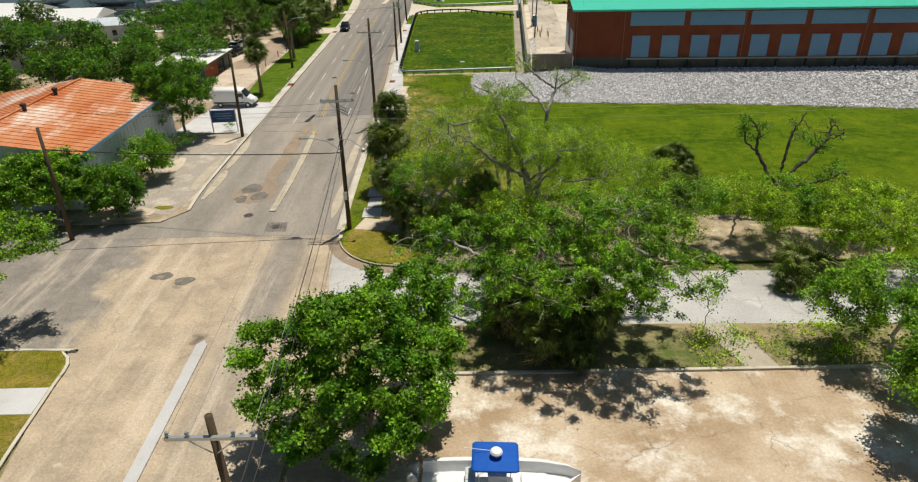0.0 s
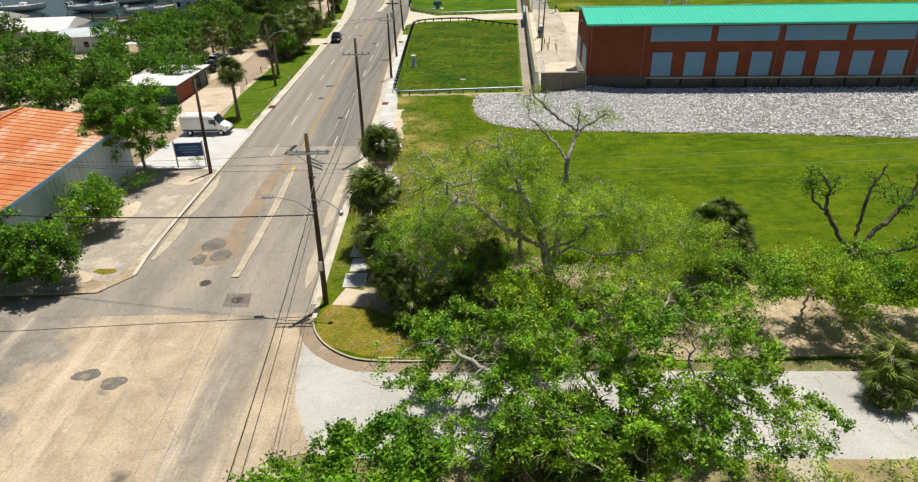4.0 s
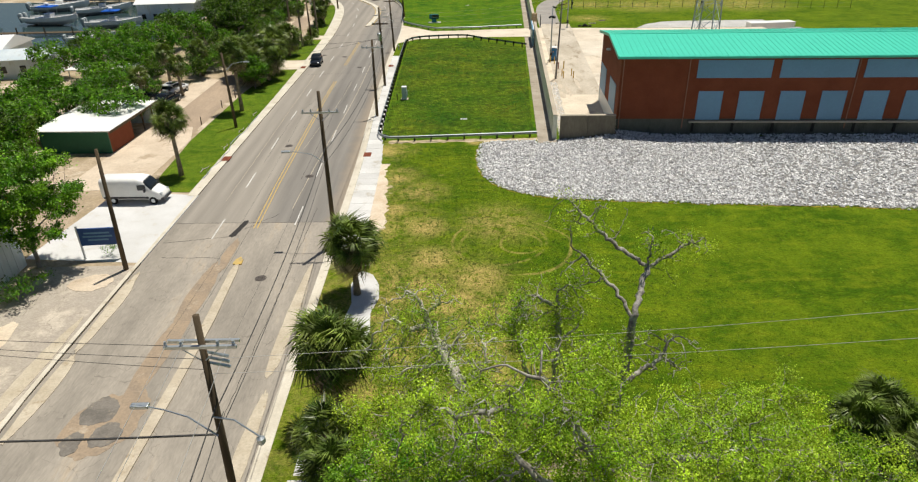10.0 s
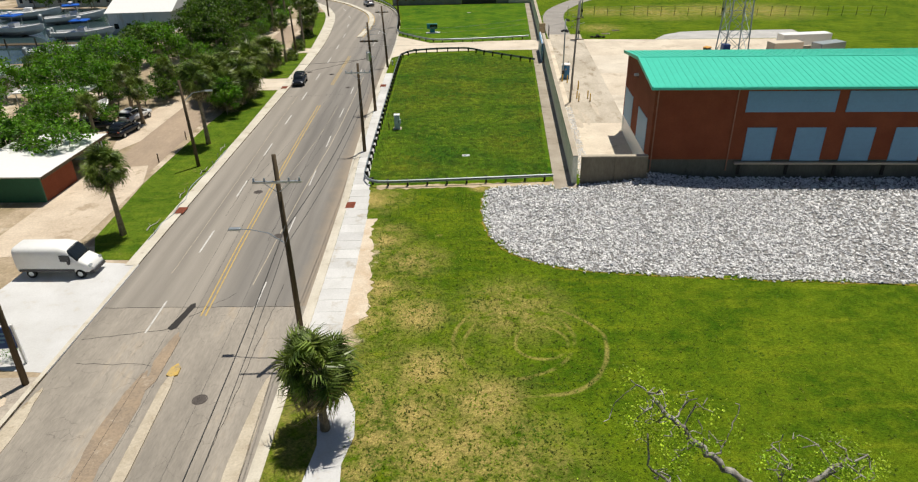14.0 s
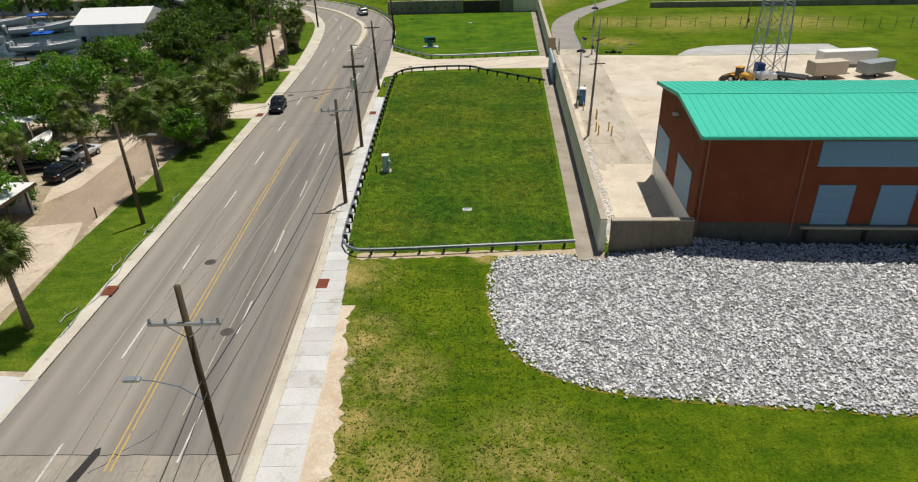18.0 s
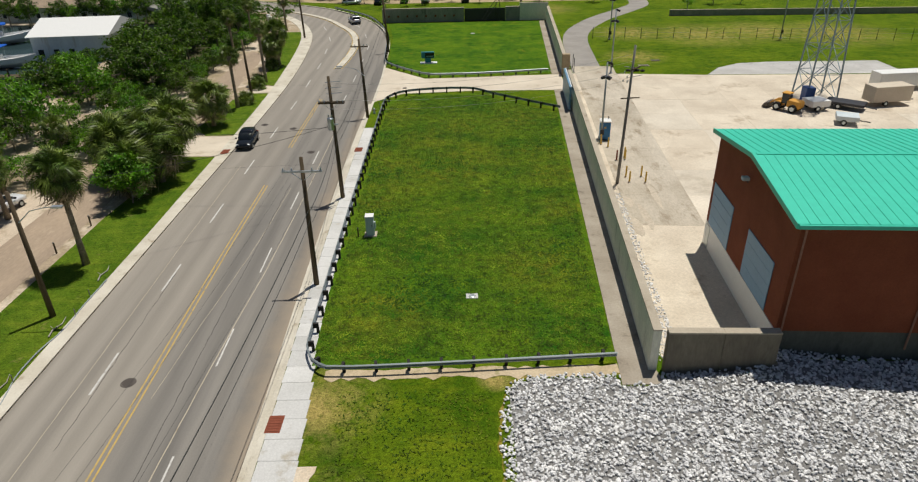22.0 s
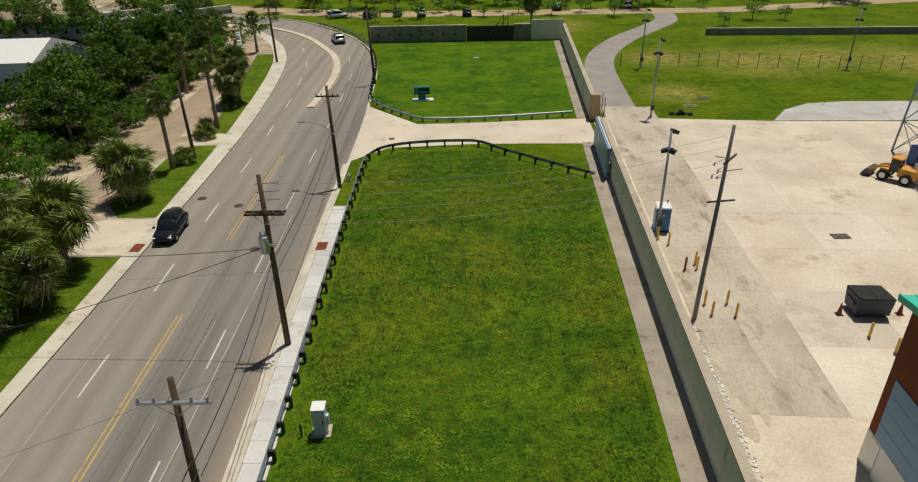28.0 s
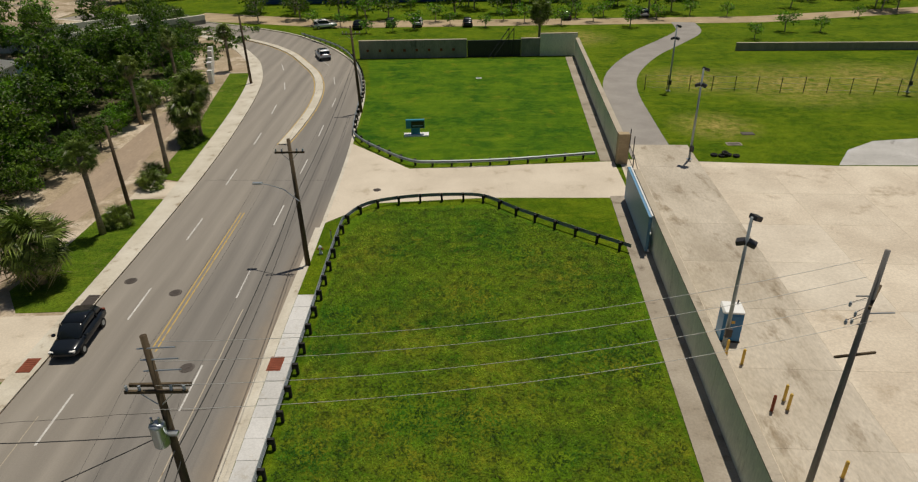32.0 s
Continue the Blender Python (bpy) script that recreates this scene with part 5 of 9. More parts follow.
def wall_panel_south(u0, u1, z0, z1, name, lab=""):
    d = part(name, box(u0, u1, -0.05, -0.003, z0, z1, 0.01), "blue_panel", wh, lab)
    for a in (u0 - 0.09, u1 + 0.003):
        part("frame", box(a, a + 0.087, -0.08, -0.002, z0, z1), "blue_panel", d)
    for i in range(1, 6 if name == "loading_door" else 2):
        zz = z0 + (z1 - z0) * i / (6 if name == "loading_door" else 2)
        part("seam", box(u0, u1, -0.062, -0.05, zz - 0.015, zz + 0.015), "blue_panel", d)


for k in range(19):
    wall_panel_south(9.1 + 4.56 * k, 11.65 + 4.56 * k, 2.0, 5.35, "loading_door")
for k in range(9):
    wall_panel_south(8.6 + 9.12 * k, 16.6 + 9.12 * k, 6.85, 8.85, "clerestory_panel")
for y0 in (2.0, 9.7):
    d = part("loading_door", box(-0.05, -0.003, y0, y0 + 4.5, 2.15, 5.55, 0.01), "blue_panel", wh)
    for i in range(1, 4):
        part("seam", box(-0.062, -0.05, y0, y0 + 4.5, 2.15 + i * 0.85, 2.18 + i * 0.85), "blue_panel", d)
part("side_door", box(-0.06, -0.032, 13.6, 14.4, 0.12, 2.0, 0.01), "galvanised", wh)
wl = part("wall_lamp", box(-0.5, -0.05, 7.9, 8.35, 8.3, 8.52, 0.04), "white_metal", wh, "small pale floodlight")
part("bracket", tube([(-0.05, 8.1, 8.1), (-0.3, 8.1, 8.35)], 0.03, 5), "dark_metal", wl)
part("dock_ledge", box(8.3, W_LEN - 0.3, -0.35, -0.01, 1.72, 1.92, 0.01), "concrete", wh, "narrow concrete dock ledge")
for k in range(20):
    part("dock_bumper", box(8.7 + 4.56 * k, 8.95 + 4.56 * k, -0.16, 0.04, 0.6, 1.7), "post_black", wh)
for u in (0.28, 7.6, 26.0, 44.2, 62.4):
    part("downpipe", tube([(u, -0.1, 1.0), (u, -0.1, EAVE - 0.1)], 0.06, 6), "mortar", wh)
part("gutter", box(-0.4, W_LEN + 0.4, -0.62, -0.46, EAVE - 0.26, EAVE - 0.02, 0.02), "green_roof", wh)
part("fascia", box(-0.47, W_LEN + 0.4, -0.46, -0.41, EAVE - 0.3, EAVE + 0.0), "green_roof", wh)
roof = part("roof", (lambda bm: bm)(box(-0.2, W_LEN + 0.4, W_DEP / 2 - 0.15, W_DEP / 2 + 0.15, RIDGE + 0.02, RIDGE + 0.09, 0.02)), "green_roof", wh, "green ribbed metal roof")
pw = 0.6
slope = math.hypot(W_DEP / 2 + 0.45, RIDGE - EAVE + 0.07)
tilt = math.degrees(math.atan2(RIDGE - EAVE + 0.07, W_DEP / 2 + 0.45))
bm = box(0.0, pw, 0, slope, 0.0, 0.05)
add_box(bm, 0.0, 0.04, 0, slope, 0.05, 0.08)
panel = part("panel", bm, "green_roof", roof)
n_pan = int((W_LEN + 0.8) / pw)
for k in range(n_pan):
    for s in (0, 1):
        u = -0.4 + k * pw
        m = pose(u, -0.45, EAVE - 0.07, tilt) if s == 0 else pose(u + pw, W_DEP + 0.45, EAVE - 0.07, tilt, 0, 180) @ Matrix()
        if s == 1:
            m = Matrix.Translation((u + pw, W_DEP + 0.45, EAVE - 0.07)) @ Matrix.Rotation(math.pi, 4, "Z") @ Matrix.Rotation(radians(tilt), 4, "X")
        if k == 0 and s == 0:
            panel.matrix_basis = m
        else:
            share("panel", panel.data, roof, m)
for s in (0, 1):
    m = pose(-0.47, -0.45, EAVE - 0.07, tilt) if s == 0 else Matrix.Translation((-0.47, W_DEP + 0.45, EAVE - 0.07)) @ Matrix.Rotation(math.pi, 4, "Z") @ Matrix.Rotation(radians(tilt), 4, "X")
    part("verge_trim", box(-0.03 if s == 0 else -0.06, 0.06 if s == 0 else 0.03, -0.02, slope, -0.22, 0.11, 0.01), "green_roof", roof).matrix_basis = m

# ---- rock bank ----
BANK = smooth_line([(8.9, 105.2), (5.5, 105.2), (2.5, 104.6), (1.7, 101), (1.75, 97), (2.95, 92.8), (6.0, 90.0), (9.9, 88.7), (16, 87.8), (24, 86.8), (36, 85.6), (50, 83.2), (66, 80.5), (80, 79), (105, 77)], 1.0)


def bank_z(x, y):
    if x < 11:
        return 0.14
    face = 106.5 - 0.061 * (x - 18.1)
    t = min(1, max(0, (y - (face - 9.5)) / 9.5)) * min(1, max(0, (x - 10.8) / 6))
    return 0.14 + 0.75 * t ** 1.4 * min(1.0, max(0.12, (24.0 - x) / 7.0))


def in_poly(x, y, poly):
    c = False
    for (x0, y0), (x1, y1) in zip(poly, poly[1:] + poly[:1]):
        if (y0 > y) != (y1 > y) and x < (x1 - x0) * (y - y0) / (y1 - y0) + x0:
            c = not c
    return c


bank_poly = [(p.x, p.y) for p in BANK] + [(105, 101.2), (18.2, 106.5), (18.1, 104.9), (11.3, 105.2), (11.25, 104.3), (8.9, 104.3)]
edge_out = [Vector((p.x, p.y, 0)) for p in smooth_line([(q.x, q.y) for q in BANK[::3]], 0.35)]
edge_w = offset_line(edge_out, 1.0)
ragged = [(p.x + (q.x - p.x) * w, p.y + (q.y - p.y) * w) for k, (p, q) in enumerate(zip(edge_out, edge_w)) for w in [0.16 + 0.12 * math.sin(k * 0.7) * math.sin(k * 0.23) + 0.07 * math.sin(k * 1.9)]]
tagged(part("sand_border", slab([(p.x, p.y) for p in edge_out] + ragged[::-1], 0.05, 0.128), "dry_lawn"), "thin dry grass edge round the rocks", "ground", kind="structure")
bm = bmesh.new()
gx, gy = np.arange(1.5, 106, 1.0), np.arange(76, 107.6, 0.8)
vs = {}
for i, x in enumerate(gx):
    for j, y in enumerate(gy):
        if in_poly(x, y, bank_poly) or in_poly(x + 1, y, bank_poly) or in_poly(x, y + 0.8, bank_poly) or in_poly(x - 1, y, bank_poly) or in_poly(x, y - 0.8, bank_poly):
            inside = in_poly(x, y, bank_poly)
            vs[i, j] = bm.verts.new((x, y, bank_z(x, y) if inside else 0.02))
for (i, j), v in list(vs.items()):
    q = [vs.get(c) for c in ((i, j), (i + 1, j), (i + 1, j + 1), (i, j + 1))]
    if all(q):
        bm.faces.new(q)
bed = tagged(part("rock_bank", bm, "gravel_bed"), "bank of loose pale grey riprap rocks", "rock bank", kind="structure")

rng = np.random.default_rng(5)


def stone_proto(seed):
    r = np.random.default_rng(seed)
    bm = bmesh.new()
    bmesh.ops.create_icosphere(bm, subdivisions=1, radius=0.5)
    pl = [Vector(r.normal(size=3)).normalized() for _ in range(5)]
    for v in bm.verts:
        for p in pl:
            d = v.co.dot(p) - 0.3
            if d > 0:
                v.co -= p * d
        v.co *= 1 + r.uniform(-0.12, 0.12)
    bmesh.ops.triangulate(bm, faces=bm.faces)
    vv = np.array([v.co[:] for v in bm.verts])
    ff = np.array([[v.index for v in f.verts] for f in bm.faces])
    bm.free()
    return vv, ff


PROTO = [stone_proto(s) for s in range(8)]


def rot_matrix(a, b, c):
    return np.array(Euler((a, b, c)).to_matrix())


places = []
tries = 0
while tries < 135000:
    tries += 1
    x, y = rng.uniform(1.5, 105), rng.uniform(77, 107)
    if x > 30 and rng.random() < (0.55 if x < 60 else 0.8):
        continue
    if in_poly(x + rng.normal() * 0.12, y + rng.normal() * 0.12, bank_poly):
        places.append((x, y))
near_data = [None] * 8
V, F, base, near_n = [], [], 0, 0
for x, y in places:
    s = rng.uniform(0.12, 0.31) * (1.0 if x < 30 else 1.3 if x < 60 else 1.9)
    sc = np.array([s, s * rng.uniform(0.6, 1.0), s * rng.uniform(0.45, 0.75)])
    a, b, c = rng.uniform(-0.5, 0.5), rng.uniform(-0.5, 0.5), rng.uniform(0, 6.3)
    z = bank_z(x, y) + rng.uniform(0.0, 0.1)
    k = int(rng.integers(8))
    if near_n < 300 and x < 9.5 and 92 < y < 104 and rng.random() < 0.35:
        if near_data[k] is None:
            me = bpy.data.meshes.new("stone")
            me.from_pydata(PROTO[k][0].tolist(), [], PROTO[k][1].tolist())
            me.materials.append(M["stone"])
            near_data[k] = me
        share("stone", near_data[k], bed, Matrix.LocRotScale((x, y, z), Euler((a, b, c)), Vector(sc)))
        near_n += 1
        continue
    vv = (PROTO[k][0] * sc) @ rot_matrix(a, b, c).T + (x, y, z)
    V.append(vv)
    F.append(PROTO[k][1] + base)
    base += len(vv)
rocks = mesh_part("rocks", np.concatenate(V).tolist(), np.concatenate(F).tolist(), "stone")
rocks.parent = bed
tagged(rocks, "loose angular pale grey rocks", kind="stuff")
V, F, base = [], [], 0
for _ in range(1250):
    y = rng.uniform(106.4, 131)
    x = flood_wall_x(y) + 0.45 + rng.uniform(0, 1.4)
    s = rng.uniform(0.1, 0.24)
    k = int(rng.integers(8))
    vv = (PROTO[k][0] * (s, s * 0.8, s * 0.6)) @ rot_matrix(rng.uniform(-0.5, 0.5), 0, rng.uniform(0, 6.3)).T + (x, y, 0.16)
    V.append(vv)
    F.append(PROTO[k][1] + base)
    base += len(vv)
tagged(mesh_part("wall_rocks", np.concatenate(V).tolist(), np.concatenate(F).tolist(), "stone"), "strip of small pale rocks behind the flood wall", "rocks", kind="stuff")

# ---- trees ----


def leaf_mesh(name, centres, size, mat, parent, seed, spread=0.35, flat=0.0):
    """One folded diamond leaf at each centre."""
    r = np.random.default_rng(seed)
    n = len(centres)
    nrm = r.normal(size=(n, 3)) * 0.75 + (0, 0, 0.85)
    nrm /= np.linalg.norm(nrm, axis=1)[:, None]
    d = np.cross(nrm, r.normal(size=(n, 3)))
    d /= np.linalg.norm(d, axis=1)[:, None]
    u = np.cross(nrm, d)
    s = (size * r.uniform(0.6, 1.4, n))[:, None]
    v = np.stack([centres - d * s * 0.5, centres + u * s * 0.3 + nrm * s * 0.08, centres + d * s * 0.5, centres - u * s * 0.3 + nrm * s * 0.08], axis=1).reshape(-1, 3)
    f = np.arange(n * 4).reshape(-1, 4)
    return mesh_part(name, v.tolist(), f.tolist(), mat, parent)


class Growth:
    """Branches that grow along given limbs and then towards points scattered through the crown's lobes."""

    def __init__(self, seed, limbs, lobes, density, step, kill, reach, wiggle):
        g = self.g = np.random.default_rng(seed)
        self.at, self.parent = [], []
        for pts in limbs:
            self.lay([Vector(p) for p in pts], step * 0.8)
        aims = []
        for cx, cy, cz, rx, ry, rz, share_ in lobes:
            n = max(8, int(density * share_ * 4.19 * rx * ry * rz))
            d = g.normal(size=(n, 3))
            d /= np.linalg.norm(d, axis=1)[:, None]
            d *= g.uniform(0.16, 1.0, (n, 1)) ** (1 / 2.6)
            d *= 1 + 0.16 * np.sin(d @ g.normal(size=(3, 1)) * 5 + g.uniform(0, 6))
            aims.append(d * (rx, ry, rz) + (cx, cy, cz))
        aims = np.concatenate(aims)
        aims = aims[aims[:, 2] > 0.7]
        pos = np.array(self.at)
        dist = np.linalg.norm(aims[:, None] - pos[None], axis=2)
        near, far = dist.argmin(1), dist.min(1)
        for _ in range(90):
            live = far < reach
            if not live.any():
                if not len(aims):
                    break
                live = far <= far.min() + step * 2
            pull = {}
            for i, p in zip(near[live], aims[live]):
                d = p - pos[i]
                pull[i] = pull.get(i, 0) + d / (np.linalg.norm(d) + 1e-6)
            fresh, count = [], len(pos)
            for i, d in pull.items():
                d = d / (np.linalg.norm(d) + 1e-6) + g.normal(size=3) * wiggle
                fresh.append(pos[i] + d / (np.linalg.norm(d) + 1e-6) * step)
                self.parent.append(int(i))
            fresh = np.array(fresh)
            pos = np.concatenate([pos, fresh])
            dd = np.linalg.norm(aims[:, None] - fresh[None], axis=2)
            better = dd.min(1) < far
            near = np.where(better, dd.argmin(1) + count, near)
            far = np.minimum(far, dd.min(1))
            keep = far > kill
            aims, near, far = aims[keep], near[keep], far[keep]
            if not len(aims):
                break
        self.pos = pos

    def lay(self, pts, step):
        if self.at:
            d = [(Vector(q) - pts[0]).length for q in self.at]
            last = d.index(min(d))
        else:
            self.at.append(tuple(pts[0]))
            self.parent.append(-1)
            last = 0
        for a, b in zip(pts, pts[1:]):
            n = max(1, round((b - a).length / step))
            for k in range(1, n + 1):
                j = Vector(self.g.normal(size=3)) * 0.05
                self.at.append(tuple(a.lerp(b, k / n) + j))
                self.parent.append(last)
                last = len(self.at) - 1

    def wood(self, tip, power=2.05):
        """Branch tubes whose section is the sum of what they carry; returns verts, faces and the ends of the twigs."""
        n = len(self.pos)
        load, kids = np.zeros(n), [[] for _ in range(n)]
        for i in range(n - 1, -1, -1):
            load[i] = load[i] if kids[i] else tip ** power
            p = self.parent[i]
            if p >= 0:
                load[p] += load[i]
                kids[p].append(i)
        rad = load ** (1 / power)
        verts, faces = [], []
        todo = [(0, None)]
        while todo:
            i, start = todo.pop()
            chain = [] if start is None else [start]
            while True:
                chain.append(i)
                if not kids[i]:
                    break
                ks = sorted(kids[i], key=lambda q: -rad[q])
                todo += [(q, i) for q in ks[1:]]
                i = ks[0]
            if len(chain) < 2:
                continue
            rs_ = [min(rad[c], rad[chain[1]]) if k == 0 and start is not None else rad[c] for k, c in enumerate(chain)]
            m = 9 if rs_[0] > 0.12 else 6 if rs_[0] > 0.05 else 4 if rs_[0] > 0.022 else 3
            ps = [Vector(self.pos[c]) for c in chain]
            side = None
            for k, p in enumerate(ps):
                d = (ps[min(k + 1, len(ps) - 1)] - ps[max(k - 1, 0)]).normalized()
                side = d.orthogonal().normalized() if side is None else (side - d * side.dot(d)).normalized()
                up = d.cross(side)
                base = len(verts)
                for q in range(m):
                    a = 2 * math.pi * q / m
                    verts.append(tuple(p + (side * math.cos(a) + up * math.sin(a)) * rs_[k]))
                if k:
                    faces += [(base - m + q, base - m + (q + 1) % m, base + (q + 1) % m, base + q) for q in range(m)]
        ends = np.array([i for i in range(n) if rad[i] < tip * 1.75])
        return verts, faces, self.pos[ends]


def oak(label, base, seed, limbs, lobes, leaves, leaf, mat, bark="bark", tip=0.011, density=2.6, step=0.36, kill=0.5, reach=3.0, wiggle=0.3, clump=0.26, fill=0.8, name="oak_tree", category="tree", group=""):
    """A tree at base: main limbs and crown lobes (x, y, z, three radii, fullness), both from its foot, with leaves per twig end."""
    t = thing(name, label, category, pose(*base), group)
    grown = Growth(seed, limbs, lobes, density * 1.9, step, kill * 0.82, reach, wiggle)
    v, f, ends = grown.wood(tip)
    mesh_part("trunk", v, f, bark, t, smooth=True)
    g = np.random.default_rng(seed + 1)
    wave = g.normal(size=(3, 3)) * 0.55
    full = fill + 0.34 * np.sin(ends @ wave + g.uniform(0, 6, 3)).mean(1) * 1.7
    fine = g.normal(size=(3, 3)) * 1.7
    full = full + 0.42 * np.sin(ends @ fine + g.uniform(0, 6, 3)).mean(1) * 1.7
    ends = ends[g.random(len(ends)) < full]
    n = g.poisson(leaves * 1.35 * g.uniform(0.4, 1.6, len(ends)))
    c = np.repeat(ends + g.normal(size=ends.shape) * 0.08, n, axis=0)
    c = c + g.normal(size=c.shape) * (clump, clump, clump * 0.62)
    c = c[c[:, 2] > 0.25]
    leaf_mesh("crown", c, leaf, mat, t, seed)
    return t


def fan_frond(seed, blades=28, reach=0.66, stem=0.78, droop=0.3):
    """One fan palm frond along +x: a stem and a folded fan of narrow blades with hanging tips."""
    r = random.Random(seed)
    v, f = [], []
    for y, z in ((-0.02, 0), (0.02, 0), (0.0, 0.03)):
        v += [(0, y, z), (stem, y * 0.6, z * 0.6 - droop * 0.08)]
    f += [(0, 2, 3, 1), (2, 4, 5, 3), (4, 0, 1, 5)]
    for k in range(blades):
        a = radians(-135 + 270 * k / (blades - 1)) + r.uniform(-0.06, 0.06)
        ln = reach * (1.0 - 0.3 * abs(a) / 2.3) * r.uniform(0.75, 1.12)
        ca, sa = math.cos(a), math.sin(a)
        w = 0.028
        b = len(v)
        zf = -droop * 0.08
        fold = 0.10 * (1 if k % 2 else 0.2) - 0.16 * abs(sa)
        hang = droop * ln * r.uniform(0.6, 1.6)
        x1, y1 = stem + ca * ln * 0.6, sa * ln * 0.6
        v += [(stem, 0, zf), (x1 - sa * w, y1 + ca * w, zf + fold), (x1 + sa * w, y1 - ca * w, zf + fold),
              (stem + ca * ln * 0.95, sa * ln * 0.95, zf + fold - hang)]
        f += [(b, b + 2, b + 1), (b + 1, b + 2, b + 3)]
    return v, f


FROND = []
for s in range(5):
    me = bpy.data.meshes.new("frond")
    v, f = fan_frond(s, droop=0.24 + 0.14 * s)
    me.from_pydata(v, [], f)
    me.materials.append(M["palm_leaf"])
    FROND.append(me)
me = bpy.data.meshes.new("frond")
v, f = fan_frond(9, blades=16, reach=0.75, droop=1.0)
me.from_pydata(v, [], f)
me.materials.append(M["palm_dead"])
DEAD = me


def palm(x, y, h, label, fronds=34, size=1.0, dead=6, seed=0, lean=(0, 0), name="palm_tree", group="palms", parts=True):
    t = thing(name, label, "palm" if h > 0.8 else "shrub", pose(x, y, 0.08), group)
    r = random.Random(seed + int(x * 13 + y * 7))
    top = Vector((lean[0], lean[1], h))
    if h > 0.8:
        pts = [(0, 0, -0.1), top * 0.3 + Vector((lean[0] * -0.1, 0, 0)), top * 0.7, top]
        part("trunk", tube(pts, [0.3, 0.21, 0.2, 0.26], 9), "palm_bark", t, smooth=True)
    cv, cf = [], []
    for k in range(fronds + dead):
        is_dead = k >= fronds
        e = radians(r.uniform(-80, -34)) if is_dead else radians(86 - (112 if dead > 30 else 132) * ((k + r.random()) / fronds) ** 0.85)
        e += r.uniform(-0.25, 0.25)
        az = k * 2.39996 + r.uniform(-0.5, 0.5)
        s = size * r.uniform(0.85, 1.15)
        m = Matrix.Translation(top) @ Matrix.Rotation(az, 4, "Z") @ Matrix.Rotation(-e, 4, "Y") @ Matrix.Rotation(r.uniform(-1.3, 1.3), 4, "X") @ Matrix.Scale(s, 4)
        if parts:
            share("frond", DEAD if is_dead else FROND[k % 5], t, m)
        else:
            me = DEAD if is_dead else FROND[k % 5]
            b = len(cv)
            cv += [tuple(m @ q.co) for q in me.vertices]
            cf += [tuple(b + i for i in p.vertices) for p in me.polygons]
    if not parts:
        mesh_part("crown", cv, cf, "palm_leaf", t)
    return t


# street-side palms and palmetto thickets
palm(-7.95, 72.7, 4.3, "shaggy cabbage palm beside the sidewalk with a dead frond skirt", 62, 1.62, 56, 1)
palm(-7.2, 60.0, 4.7, "stocky cabbage palm with a thick skirt of dead fronds", 62, 1.72, 70, 2)
palm(-7.0, 55.6, 3.2, "low cabbage palm in a thicket by the road", 56, 1.2, 8, 3)
palm(-6.0, 52.4, 4.0, "bright cabbage palm in the roadside thicket", 56, 1.15, 8, 4)
palm(-4.6, 50.0, 2.6, "low cabbage palm in a dark thicket", 56, 1.15, 6, 5)
palm(1.6, 49.6, 4.4, "low cabbage palm in a dark thicket", 50, 1.1, 6, 6)
for i, (x, y, h, z) in enumerate(((3.4, 34.2, 3.4, 1.45), (4.6, 32.9, 1.8, 1.4), (6.0, 33.4, 2.6, 1.5), (7.6, 33.9, 3.0, 1.5), (5.0, 35.2, 3.6, 1.4), (8.7, 35.2, 2.0, 1.3), (6.6, 32.4, 1.0, 1.3), (2.4, 35.8, 1.6, 1.3))):
    palm(x, y, h, "palmetto under the oak with long drooping fan fronds", 44, z, 9, 20 + i, name="palmetto", group="palmettos")
for i, (x, y, h) in enumerate(((24.5, 42.0, 1.2), (25.6, 41.0, 1.0), (23.6, 40.4, 0.9), (0.5, 53.5, 1.5), (1.9, 55.5, 1.2))):
    palm(x, y, h, "dark palmetto clump with long fan fronds", 34, 1.25, 5, 30 + i, name="palmetto", group="palmettos")
for i, (x, y, h) in enumerate(((-3.4, 48.8, 1.4), (-2.0, 48.6, 1.6), (-0.6, 48.8, 1.4), (-5.4, 51.2, 2.4), (2.6, 50.4, 1.2), (3.8, 49.2, 1.0), (5.2, 48.6, 0.9), (2.0, 51.8, 1.4), (4.4, 51.6, 0.9), (7.6, 48.4, 0.9))):
    palm(x, y, h, "dark palmetto in the roadside thicket", 44, 1.15, 8, 120 + i, name="palmetto", group="palmettos")
for i, (x, y, h, z) in enumerate(((17.6, 54.4, 4.4, 1.1), (19.4, 54.6, 4.0, 1.1), (18.4, 53.6, 3.4, 1.1), (20.4, 55.0, 2.6, 1.1), (18.9, 55.4, 4.4, 1.1), (19.8, 53.8, 2.4, 1.05))):
    palm(x, y, h, "tall dark palmetto mound at the lawn's edge", 58, z, 14, 160 + i, name="palmetto", group="palmettos")

